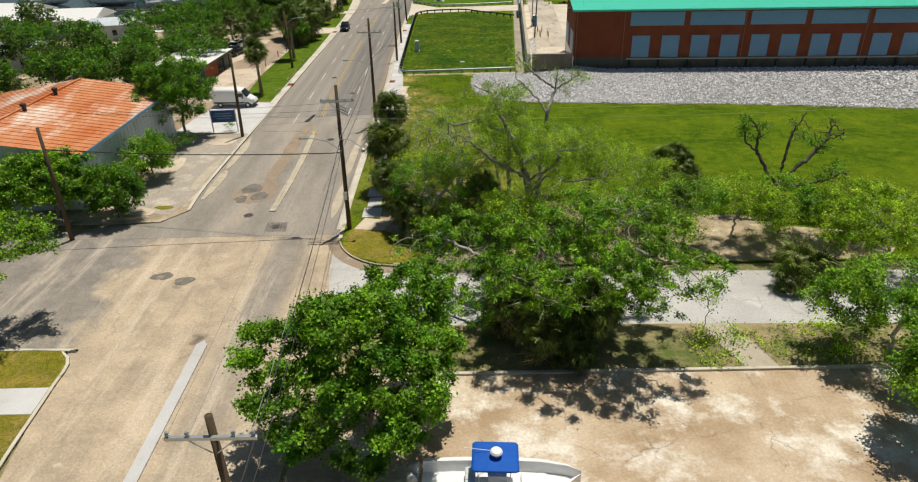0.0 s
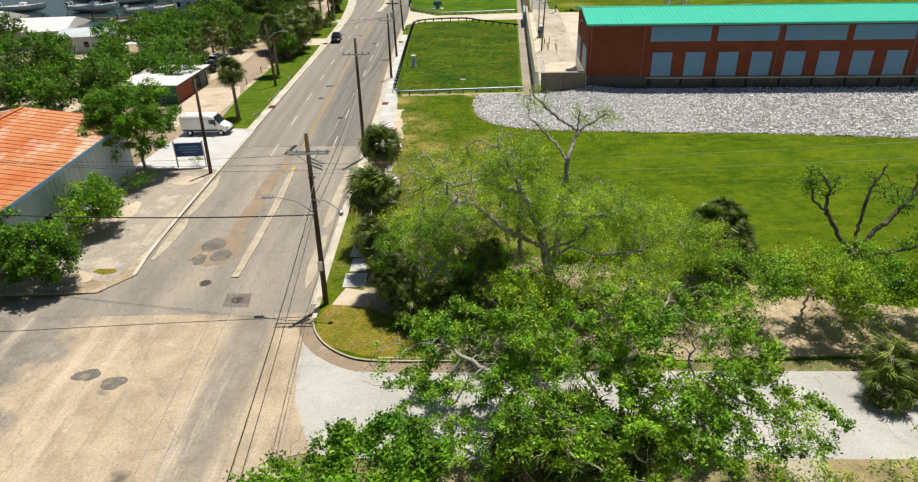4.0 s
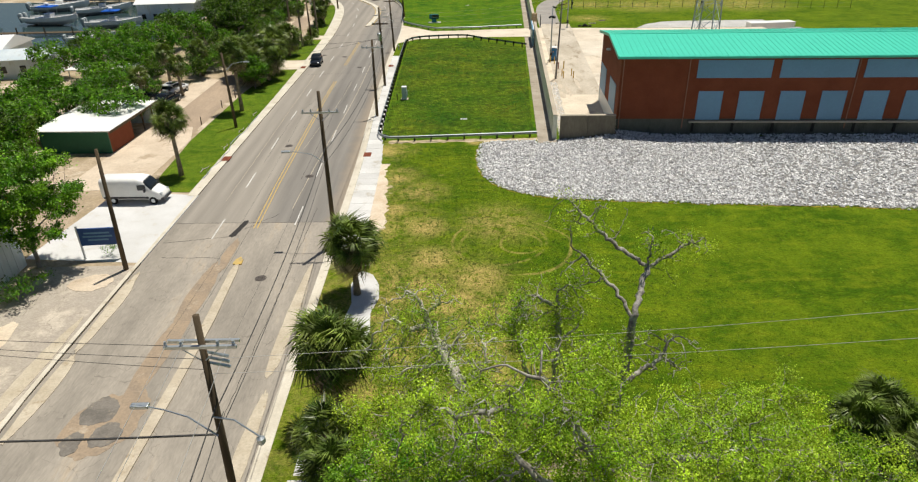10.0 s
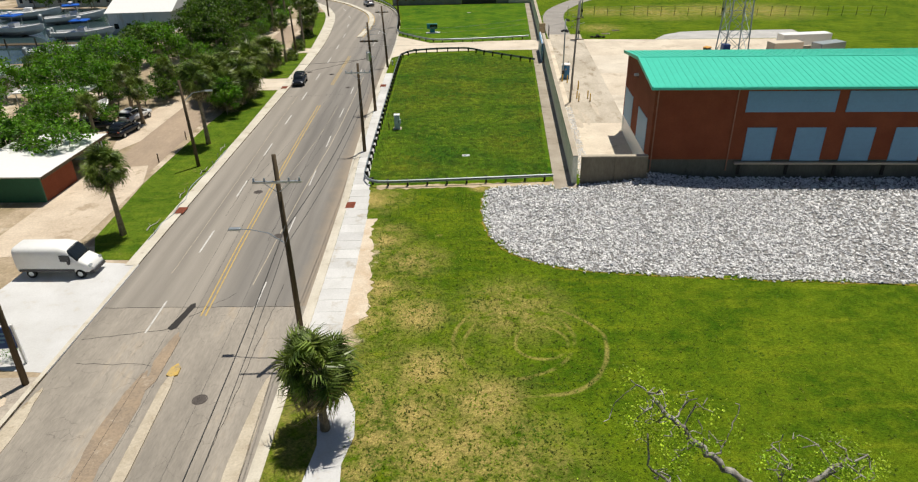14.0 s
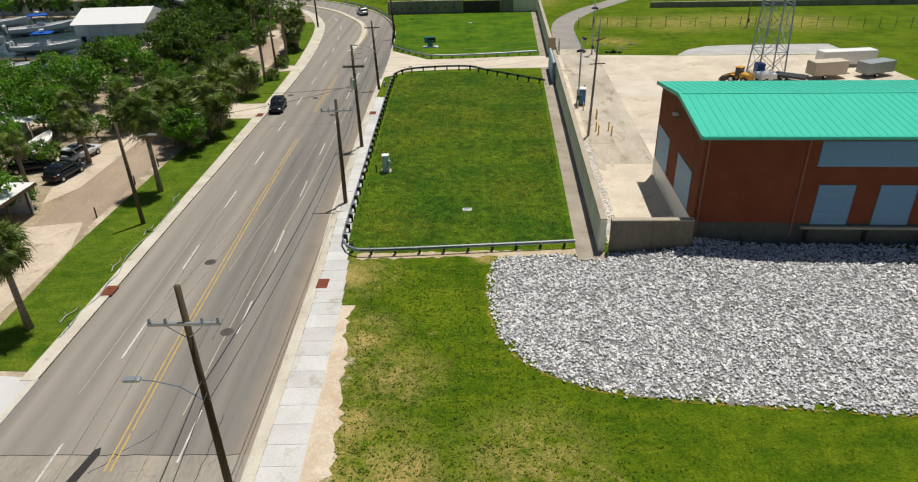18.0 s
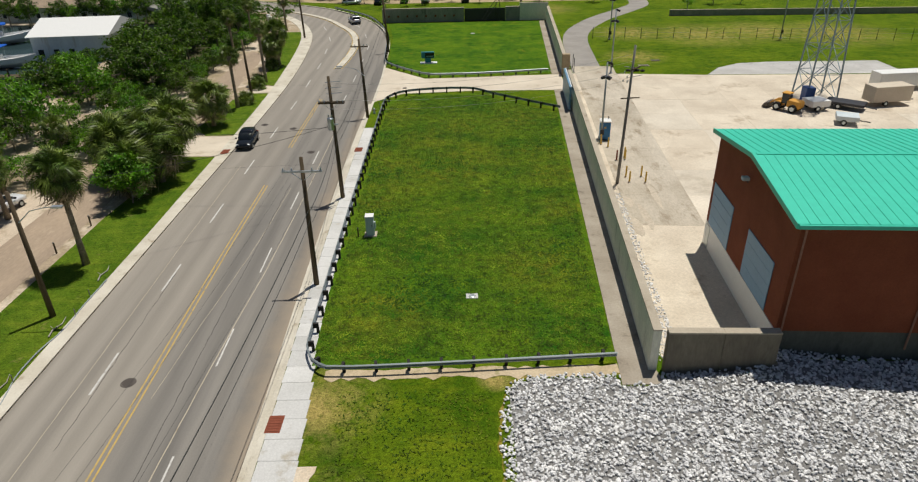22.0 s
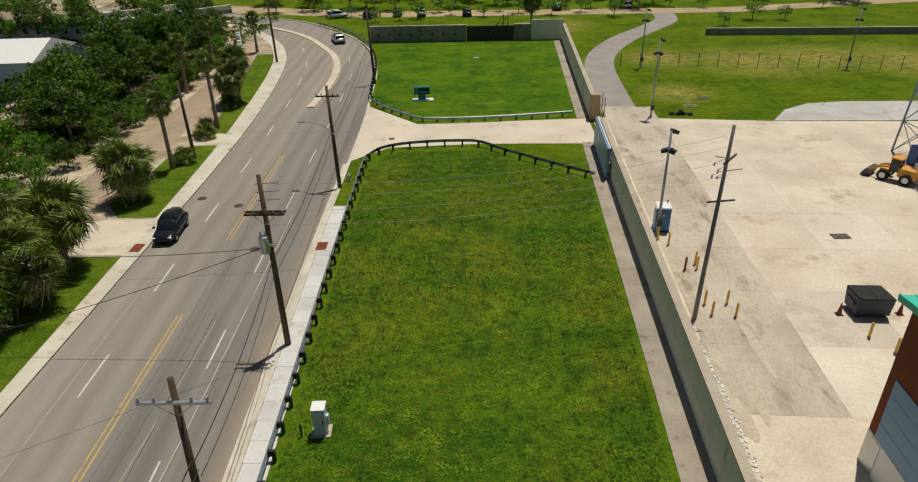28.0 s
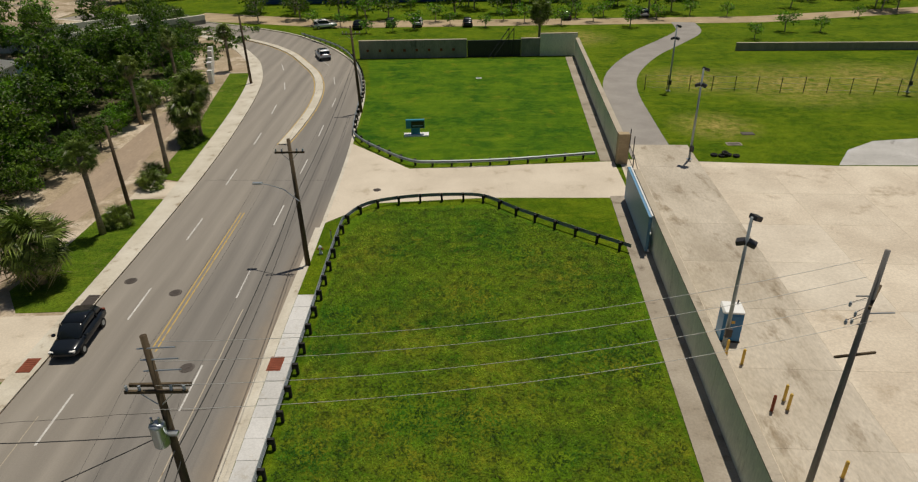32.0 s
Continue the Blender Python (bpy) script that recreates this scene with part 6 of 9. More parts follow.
# oaks
oak("dense dark green oak beside the road", (-5.3, 26.2, 0), 11,
    [((0, 0, -0.1), (0.1, 0.2, 1.4), (0.2, 0.5, 2.6)), ((0.2, 0.5, 2.6), (-1.6, 0.8, 4.0)), ((0.2, 0.5, 2.6), (1.4, 2.0, 4.2)), ((0.2, 0.5, 2.6), (-0.4, 2.4, 4.6))],
    [(0.0, 0.8, 5.6, 3.5, 3.3, 3.4, 1.0), (-4.6, 0.6, 5.6, 2.6, 2.0, 2.0, 1.0), (2.2, 4.2, 5.8, 2.6, 2.3, 2.5, 1.0), (2.9, 1.4, 4.6, 2.2, 2.4, 2.4, 1.0), (-2.2, 3.2, 5.4, 2.3, 1.9, 1.9, 1.0), (-1.3, 4.8, 6.4, 1.9, 1.4, 1.2, 0.9), (1.2, 4.6, 7.8, 1.7, 1.3, 1.0, 0.9), (0.8, -2.0, 4.0, 3.4, 2.6, 2.8, 1.0), (-1.2, 0.6, 7.6, 2.2, 2.0, 1.4, 1.0), (-2.6, -1.8, 3.8, 2.8, 2.2, 2.4, 1.0), (2.6, -1.6, 5.0, 2.2, 2.0, 2.2, 1.0)],
    100, 0.18, "oak_leaf_deep", density=1.05, fill=0.76, clump=0.22, kill=0.6, wiggle=0.38)
oak("large spreading live oak with a broken green crown and pale limbs", (7.0, 34.8, 0), 12,
    [((0, 0, -0.1), (0.1, 0.5, 2.2), (0.4, 1.6, 4.8), (0.7, 2.6, 6.9), (0.7, 3.6, 9.6)), ((0.1, 0.5, 2.4), (1.0, 0.4, 4.2), (1.8, 0.2, 5.6), (3.2, -0.6, 7.0)), ((0.2, 1.0, 3.2), (-1.6, 3.2, 4.8), (-3.2, 4.8, 5.6), (-4.4, 5.6, 6.6)), ((0.1, 0.5, 2.0), (-3.0, 2.4, 3.4), (-6.0, 3.2, 4.6), (-8.6, 5.4, 5.0)), ((0.6, 2.4, 6.4), (2.6, 4.0, 7.4), (3.6, 5.4, 8.0)), ((0.1, 0.5, 2.4), (-1.4, -0.8, 4.0), (-3.0, -1.6, 5.4))],
    [(3.0, -0.8, 8.2, 3.3, 3.2, 2.4, 1.0), (4.2, 4.6, 7.2, 2.6, 2.2, 1.6, 0.7), (0.4, 3.0, 7.8, 2.6, 2.0, 1.9, 0.6), (-2.4, 4.6, 5.6, 3.0, 2.4, 1.9, 0.8), (-7.8, 5.6, 4.9, 3.4, 2.4, 1.8, 0.9), (-10.8, 4.2, 4.6, 2.3, 2.0, 1.4, 0.9), (-8.4, 1.6, 3.9, 2.8, 1.9, 1.4, 0.9), (4.2, -2.8, 7.2, 2.4, 2.2, 2.0, 0.9), (-5.4, 2.6, 4.4, 2.2, 1.7, 1.4, 0.8), (-3.4, -1.4, 5.6, 2.8, 2.3, 1.8, 0.9), (-1.6, 1.2, 7.0, 2.4, 2.0, 1.6, 0.7), (5.6, 1.0, 4.4, 2.4, 1.9, 1.5, 0.8), (1.0, -1.0, 5.8, 2.2, 2.0, 1.6, 0.8), (-5.0, 5.8, 4.4, 2.8, 2.0, 1.6, 0.8), (4.0, -1.0, 3.2, 2.4, 1.8, 1.3, 0.9), (1.6, -3.4, 6.8, 2.8, 1.9, 1.7, 0.8), (-6.0, -0.8, 3.4, 2.2, 1.6, 1.2, 0.8), (3.4, -4.4, 7.0, 2.8, 2.0, 1.5, 0.8), (-0.6, -4.2, 6.2, 2.6, 1.8, 1.4, 0.8), (6.2, -2.6, 6.4, 2.1, 2.0, 1.5, 0.8)],
    72, 0.145, "oak_leaf", "pale_bark", tip=0.0145, density=1.15, fill=0.62, wiggle=0.42, clump=0.18, kill=0.58)
oak("gnarled live oak with crooked pale limbs and sparse spring leaves", (6.2, 50.2, 0), 13,
    [((0, 0, -0.1), (-0.5, -0.2, 3.0), (-1.3, -0.4, 6.4), (-2.5, -0.7, 9.2), (-3.5, -1.6, 11.4), (-4.2, -2.6, 13.0)), ((-2.5, -0.7, 9.2), (-3.8, -0.8, 9.7), (-5.0, -1.0, 10.3), (-6.4, -0.8, 9.9), (-7.6, -0.6, 10.2)), ((-1.3, -0.4, 6.4), (0.4, -0.6, 7.6), (2.0, -0.8, 7.6), (3.8, -0.6, 7.8)), ((-0.9, -0.3, 5.0), (0.6, -2.2, 6.6), (1.2, -3.2, 8.0)), ((-0.9, -0.3, 5.0), (-2.0, -1.2, 6.2), (-3.6, -1.2, 6.9), (-5.2, -0.2, 8.0)), ((-0.5, -0.2, 4.0), (0.6, -1.2, 5.7), (2.0, -1.8, 5.4), (3.3, -2.2, 5.6), (5.0, -2.4, 5.9)), ((-4.2, -2.6, 13.0), (-5.4, -2.4, 13.4)), ((-4.2, -2.6, 13.0), (-4.0, -2.0, 14.0))],
    [(-3.8, -1.8, 11.8, 3.0, 2.4, 1.9, 0.8), (-6.2, -0.8, 9.8, 2.6, 2.0, 1.6, 0.9), (2.2, -1.0, 8.0, 3.2, 2.4, 1.9, 0.9), (0.4, -2.6, 8.6, 2.8, 2.0, 1.8, 0.8), (-2.4, 0.8, 7.4, 3.2, 2.4, 1.8, 0.9), (-6.4, 1.2, 7.0, 3.4, 2.6, 1.8, 0.9), (2.4, 2.0, 6.4, 3.4, 2.6, 1.7, 0.9), (-1.0, -3.4, 9.6, 2.6, 1.6, 1.5, 0.7), (4.8, 0.2, 6.4, 2.4, 2.4, 1.7, 0.9)],
    64, 0.09, "oak_leaf_lime", "lichen_bark", tip=0.0145, density=2.4, fill=0.62, wiggle=0.55, clump=0.22)
oak("lime green oak with a pale forked stem", (6.3, 44.6, 0), 55,
    [((0, 0, -0.1), (-0.1, 0.0, 2.6), (-0.3, 0.0, 5.6), (-0.9, 0.1, 6.4), (-1.7, 0.2, 7.1)), ((-0.3, 0.0, 5.6), (0.4, 0.1, 6.6), (1.2, 0.4, 7.1)), ((-0.1, 0.0, 2.4), (-1.2, 0.8, 4.6), (-2.0, 1.0, 5.8), (-2.6, 1.2, 7.2)), ((-0.1, 0.1, 2.4), (1.6, 0.0, 3.6), (3.6, 0.6, 5.0))],
    [(0.2, 0.6, 5.4, 2.6, 1.8, 1.6, 0.8), (3.8, 0.8, 4.9, 2.6, 1.9, 1.6, 0.9), (-1.2, 0.6, 4.6, 1.8, 1.4, 1.2, 0.8)],
    56, 0.105, "oak_leaf_lime", "white_bark", tip=0.0135, density=1.6, fill=0.74, wiggle=0.45, clump=0.24)
oak("yellow-green oak behind the side street", (2.8, 45.6, 0), 25,
    [((0, 0, -0.1), (0.3, 0.0, 2.0), (0.0, -0.2, 3.8)), ((0.3, 0.0, 2.2), (-1.6, 0.4, 4.0))],
    [(0.0, -0.6, 4.8, 2.3, 1.8, 1.7, 1.0), (1.6, -1.0, 4.2, 2.0, 1.6, 1.4, 1.0)],
    56, 0.15, "oak_leaf_lime", "pale_bark", density=1.6, fill=0.76, wiggle=0.4, clump=0.24)
oak("tall leaning oak with bare grey forked limbs", (6.9, 56.3, 0), 14,
    [((0, 0, -0.1), (0.3, 0.3, 2.6), (0.35, 0.6, 4.2), (0.75, 1.0, 6.2), (0.8, 1.1, 8.5), (1.3, 2.0, 9.1), (1.7, 2.9, 9.9)),
     ((1.7, 2.9, 9.9), (1.0, 3.3, 10.4), (0.0, 3.6, 11.0), (-1.1, 4.1, 12.0), (-1.5, 4.5, 12.3), (-2.3, 4.8, 13.0)),
     ((1.7, 2.9, 9.9), (1.75, 2.9, 10.6), (1.8, 3.0, 11.6)), ((1.7, 2.9, 9.9), (2.7, 3.1, 10.4), (3.6, 3.3, 11.0), (4.6, 3.5, 11.1)), ((1.7, 2.9, 9.9), (2.6, 2.9, 9.8), (3.0, 2.7, 9.3)),
     ((0.8, 1.1, 8.2), (0.1, 2.0, 9.2), (-0.6, 2.8, 9.7), (-1.3, 3.2, 10.4), (-1.9, 3.6, 10.8)),
     ((0.4, 0.6, 4.6), (1.6, 1.3, 5.0), (2.6, 1.7, 5.5), (3.2, 2.2, 6.4)), ((2.6, 1.7, 5.5), (3.4, 1.2, 5.2)), ((0.0, 3.6, 11.0), (0.7, 4.1, 11.6), (0.9, 4.5, 12.2))],
    [(-1.2, 4.2, 12.0, 1.7, 1.2, 1.0, 0.8), (3.4, 3.3, 10.9, 1.7, 1.2, 0.9, 0.7), (-1.2, 3.0, 9.8, 1.5, 1.1, 0.9, 0.8), (1.8, 3.1, 11.4, 0.9, 0.8, 1.0, 0.7), (2.6, 1.6, 5.8, 1.9, 1.4, 1.3, 1.0), (0.7, 1.2, 7.0, 1.2, 1.0, 1.1, 0.7)],
    30, 0.085, "oak_leaf_lime", "lichen_bark", tip=0.019, density=5.2, step=0.26, kill=0.34, fill=0.66, wiggle=0.5)
oak("half-dead dark oak stem with broken pale limbs", (4.5, 58.0, 0), 51,
    [((0, 0, -0.1), (-0.1, 0.3, 2.2), (0.0, 0.8, 4.2), (0.05, 1.2, 6.6), (-0.1, 1.3, 8.4)), ((0.0, 1.2, 7.4), (-0.9, 1.4, 8.3), (-1.5, 1.6, 8.2)), ((0.0, 1.1, 5.6), (0.8, 1.2, 6.4)), ((-0.1, 1.3, 8.4), (0.5, 1.5, 9.0))],
    [(-0.4, 1.4, 8.0, 2.2, 1.6, 1.3, 0.9), (0.4, 1.1, 6.0, 1.7, 1.3, 1.2, 0.8)],
    34, 0.085, "oak_leaf_lime", "pale_bark", tip=0.0185, density=5.2, step=0.26, kill=0.34, fill=0.62, wiggle=0.5)
oak("short half-dead oak with pale twisted limbs", (3.6, 58.6, 0), 52,
    [((0, 0, -0.1), (-0.3, 0.6, 2.4), (-0.9, 1.0, 4.9), (-1.2, 1.2, 6.2)), ((-1.1, 1.1, 5.6), (-2.0, 1.2, 6.3), (-2.7, 1.3, 6.2)), ((-1.2, 1.2, 6.2), (-0.6, 1.5, 7.0))],
    [(-1.4, 1.2, 6.3, 2.1, 1.5, 1.3, 0.9)],
    34, 0.085, "oak_leaf_lime", "pale_bark", tip=0.0175, density=5.0, step=0.26, kill=0.34, fill=0.62, wiggle=0.5)
oak("bleached half-dead oak with twisted limbs", (-0.2, 55.4, 0), 53,
    [((0, 0, -0.1), (0.0, 0.3, 2.4), (-0.1, 0.9, 5.2), (-0.9, 2.6, 5.6), (-1.8, 4.7, 6.1), (-2.2, 5.4, 7.2)), ((-1.8, 4.7, 6.1), (-2.8, 4.6, 6.0), (-3.7, 4.7, 6.6)), ((-0.1, 0.9, 5.2), (0.8, 1.4, 6.0)), ((-2.0, 5.0, 6.6), (-1.2, 5.3, 7.2)), ((-2.2, 5.4, 7.2), (-2.9, 5.5, 7.8))],
    [(-2.3, 5.0, 6.9, 2.3, 1.7, 1.4, 1.0), (-0.2, 2.4, 6.2, 2.2, 1.8, 1.4, 0.8), (-3.2, 3.4, 4.8, 2.2, 1.8, 1.3, 0.8)],
    30, 0.085, "oak_leaf_lime", "white_bark", tip=0.022, density=5.0, step=0.27, kill=0.35, fill=0.56, wiggle=0.5)
oak("live oak with light green leaves at the lawn's edge", (12.6, 49.4, 0), 15,
    [((0, 0, -0.1), (0.2, 0.2, 2.2), (0.4, 0.4, 4.0)), ((0.3, 0.3, 3.0), (2.2, 1.2, 4.6)), ((0.3, 0.3, 3.0), (-1.6, 0.6, 5.0)), ((2.0, 1.2, 4.6), (1.8, 6.0, 4.7), (2.6, 7.6, 5.4))],
    [(0.4, 0.4, 5.4, 3.4, 2.8, 1.9, 1.0), (3.2, 1.6, 4.6, 2.4, 2.2, 1.6, 0.9), (1.6, 5.6, 4.6, 2.4, 2.2, 1.3, 0.8)],
    70, 0.1, "oak_leaf_lime", "lichen_bark", tip=0.012, density=1.9, fill=0.7, wiggle=0.45)
oak("half-dead dark oak with few leaves on the lawn", (26.6, 51.6, 0), 16,
    [((0, 0, -0.1), (0.2, 0.1, 1.6), (0.5, 0.3, 3.2)), ((0.4, 0.2, 3.0), (-0.8, 0.9, 4.6), (-1.5, 1.6, 6.0), (-1.2, 2.2, 7.4), (-2.2, 2.8, 8.6)), ((-1.4, 1.5, 5.8), (-2.4, 1.6, 6.6), (-2.6, 2.0, 7.6)), ((0.5, 0.3, 3.1), (1.8, 0.9, 4.2), (3.2, 1.4, 5.2), (4.8, 2.2, 6.6), (5.6, 3.0, 8.0)), ((0.5, 0.3, 3.0), (2.2, -0.3, 3.4), (4.2, -0.4, 3.9), (6.0, 0.2, 4.4)), ((0.4, 0.3, 3.1), (0.9, 1.2, 5.2), (1.6, 2.0, 7.2), (2.6, 2.6, 8.8))],
    [(-1.8, 2.0, 7.6, 1.6, 1.3, 1.5, 0.8), (4.8, 2.2, 6.8, 1.8, 1.5, 1.5, 0.8), (2.0, 2.0, 7.6, 1.4, 1.2, 1.4, 0.7), (4.6, -0.2, 4.2, 1.8, 1.3, 0.9, 0.8)],
    26, 0.15, "oak_leaf_deep", "dark_bark", tip=0.03, density=2.4, step=0.32, kill=0.42, fill=0.5, wiggle=0.5)
oak("leafy oak beside the parking lot", (26.0, 32.4, 0), 17,
    [((0, 0, -0.1), (0.2, 0.2, 2.0), (0.3, 0.3, 3.4))],
    [(0.0, 0.0, 5.0, 4.0, 3.4, 2.1, 1.0), (-3.0, 0.6, 3.8, 2.4, 2.2, 1.6, 0.8), (3.2, -1.2, 4.4, 2.6, 2.6, 1.7, 0.9)],
    60, 0.17, "oak_leaf", "pale_bark", density=1.4, fill=0.76, reach=4)
oak("broad leafy oak beside the parking lot", (26.5, 26.5, 0), 18,
    [((0, 0, -0.1), (-0.2, 0.2, 2.0), (-0.3, 0.1, 3.2))],
    [(0.0, 0.0, 5.4, 4.0, 3.8, 2.2, 1.0), (-3.2, -1.2, 4.6, 2.4, 2.4, 1.6, 0.9)],
    60, 0.17, "oak_leaf", density=1.4, fill=0.78, reach=4)
oak("light green oak at the lawn's edge", (31.0, 42.0, 0), 19,
    [((0, 0, -0.1), (0.2, 0.0, 1.6), (0.0, 0.2, 2.8))],
    [(0.0, 0.0, 4.6, 3.8, 3.4, 1.9, 1.0), (-3.2, 0.6, 3.8, 2.2, 2.0, 1.4, 0.9)],
    56, 0.17, "oak_leaf_lime", "pale_bark", density=1.4, fill=0.76, reach=4)
oak("slender young tree on the grass strip", (15.6, 35.3, 0), 20,
    [((0, 0, -0.1), (0.05, 0.0, 1.4), (0.0, 0.05, 3.4))],
    [(0.0, 0.0, 3.4, 0.9, 0.9, 1.5, 1.6)], 22, 0.12, "oak_leaf_lime", tip=0.007, density=3.0, kill=0.4, step=0.28, fill=0.85, name="young_tree")
oak("leafy oak with white dead twigs among the roadside palms", (-2.4, 50.2, 0), 56,
    [((0, 0, -0.1), (-0.2, 0.2, 2.4), (-0.6, 0.4, 4.4)), ((-0.2, 0.2, 2.4), (1.4, 0.6, 4.6), (2.0, 0.8, 6.2)), ((-0.2, 0.2, 2.4), (-1.8, 0.8, 4.2))],
    [(-0.8, 0.6, 5.4, 2.4, 1.9, 1.3, 0.9), (2.0, 0.8, 6.2, 2.2, 1.8, 1.3, 0.9), (-2.6, 0.4, 4.4, 1.7, 1.6, 1.1, 0.9), (1.2, -1.0, 4.2, 2.0, 1.3, 1.2, 0.8), (3.6, 0.0, 4.8, 1.8, 1.5, 1.2, 0.8)],
    70, 0.11, "oak_leaf", "white_bark", tip=0.0155, density=2.2, fill=0.7, wiggle=0.5, clump=0.2)
oak("dense bushy tree grown through the palmettos", (18.0, 53.0, 0), 57,
    [((0, 0, -0.1), (0.1, 0.1, 1.8))], [(0.0, 0.0, 3.0, 2.4, 1.6, 1.7, 1.0), (-2.0, -0.8, 3.6, 1.8, 1.6, 1.6, 0.9)],
    52, 0.15, "oak_leaf_dark", density=1.8, fill=0.84, clump=0.22)
oak("low sparse oak in the roadside thicket", (-0.6, 53.6, 0), 21,
    [((0, 0, -0.1), (-0.1, 0.1, 1.8), (-0.4, 0.2, 3.4)), ((-0.1, 0.1, 1.8), (-1.6, 0.6, 3.4))],
    [(-0.4, 0.2, 4.8, 2.8, 2.2, 1.5, 1.0), (-3.2, 0.8, 4.6, 2.4, 2.0, 1.3, 0.9), (-3.0, -2.2, 4.6, 2.4, 1.6, 1.2, 0.9), (-1.4, 3.2, 4.0, 3.2, 1.8, 1.1, 0.8)],
    62, 0.105, "oak_leaf_lime", "white_bark", tip=0.0145, density=2.2, fill=0.72, wiggle=0.5)
oak("leafy oak behind the side street", (17.5, 46.4, 0), 26,
    [((0, 0, -0.1), (0.1, 0.2, 1.6), (0.2, 0.2, 3.0))],
    [(0.2, 0.2, 4.6, 2.8, 2.4, 1.7, 1.0)], 54, 0.14, "oak_leaf", "pale_bark", density=1.8, fill=0.74)
oak("bushy green oak with yellow new leaves on the sandy lot", (26.2, 48.6, 0), 58,
    [((0, 0, -0.1), (0.1, 0.1, 1.4), (0.2, 0.2, 2.6)), ((0.1, 0.1, 1.4), (-1.6, -0.4, 3.0)), ((0.1, 0.1, 1.4), (2.2, -0.6, 3.2))],
    [(0.2, 0.2, 3.8, 2.8, 2.4, 1.6, 1.0), (-2.2, -0.6, 3.2, 1.9, 1.7, 1.3, 0.9), (2.8, -0.8, 3.4, 2.2, 1.9, 1.4, 0.9)],
    56, 0.15, "oak_leaf", "dark_bark", density=1.7, fill=0.74, clump=0.22)
oak("sparse lime green oak on the sandy lot", (30.6, 47.0, 0), 59,
    [((0, 0, -0.1), (0.1, 0.1, 1.6), (0.2, 0.2, 3.0)), ((0.1, 0.1, 1.6), (1.8, 0.4, 3.4))],
    [(0.2, 0.2, 4.2, 2.6, 2.2, 1.6, 1.0), (2.4, 0.4, 4.0, 2.0, 1.8, 1.4, 0.9)],
    44, 0.15, "oak_leaf_lime", "pale_bark", density=1.7, fill=0.68, clump=0.22)
oak("lime green oak among the palmettos", (21.6, 47.0, 0), 28,
    [((0, 0, -0.1), (0.1, 0.2, 1.6), (0.3, 0.1, 3.0))],
    [(0.2, 0.2, 4.4, 2.8, 2.4, 1.7, 1.0), (2.2, -1.2, 3.8, 2.0, 1.8, 1.4, 0.9)], 62, 0.15, "oak_leaf_lime", "pale_bark", density=1.6, fill=0.74)
oak("pale twiggy shrub with few leaves", (-3.2, 60.4, 0), 22,
    [((0, 0, -0.1), (0.1, 0.1, 1.0))], [(0.0, 0.0, 2.0, 2.2, 1.8, 1.1, 1.2)], 20, 0.09, "oak_leaf_lime", "white_bark", tip=0.012, density=3.6, step=0.26, kill=0.36, fill=0.6, wiggle=0.5, name="shrub", category="shrub")
oak("small green weed tuft on the median end", (-17.8, 55.6, 0), 62, [((0, 0, 0), (0, 0, 0.15))], [(0, 0, 0.45, 0.5, 0.4, 0.28, 6.0)], 14, 0.1, "oak_leaf_dark", tip=0.005, density=5, step=0.16, kill=0.24, clump=0.12, name="weed_tuft", category="weed")
oak("lime green shrub at the thicket's edge", (11.5, 56.8, 0), 23,
    [((0, 0, -0.1), (0.1, 0.1, 0.9))], [(0.0, 0.0, 1.7, 2.3, 1.7, 1.1, 1.2)], 28, 0.12, "oak_leaf_lime", "pale_bark", density=2.4, fill=0.8, name="shrub", category="shrub")
# undergrowth below the oaks and along the lawn's edge
def undergrowth(name, seed, polys, count, high, leaf, mat, label):
    """Low leafy clumps scattered over patches of ground."""
    g = np.random.default_rng(seed)
    cs = []
    for x0, x1, y0, y1, share_ in polys:
        for _ in range(int(count * share_)):
            x, y, r = g.uniform(x0, x1), g.uniform(y0, y1), g.uniform(0.25, 0.8)
            n = int(70 * r)
            c = g.normal(size=(n, 3)) * (r * 0.55, r * 0.55, r * 0.4)
            c[:, 2] = np.abs(c[:, 2]) * g.uniform(0.5, 1.0) * high + 0.14
            cs.append(c + (x, y, 0))
    return tagged(leaf_mesh(name, np.concatenate(cs), leaf, mat, None, seed + 1), label, "undergrowth", kind="stuff")


undergrowth("thicket_undergrowth", 301, [(-5.5, 2.0, 47.5, 57.5, 1.0), (2.0, 14.0, 47.5, 56.5, 0.5), (14.0, 20.0, 47.5, 55.0, 0.35)], 230, 1.7, 0.15, "oak_leaf_deep", "dark green undergrowth beneath the oaks")
undergrowth("lime_undergrowth", 303, [(10.0, 22.0, 49.5, 58.5, 0.7), (9.0, 20.0, 45.0, 49.5, 0.2), (24.0, 40.0, 45.0, 54.5, 0.8), (-4.5, 9.0, 54.0, 57.5, 0.35), (14.0, 34.0, 31.8, 35.8, 0.5)], 240, 1.5, 0.15, "oak_leaf_lime", "lime green weeds and saplings at the thicket's edge")

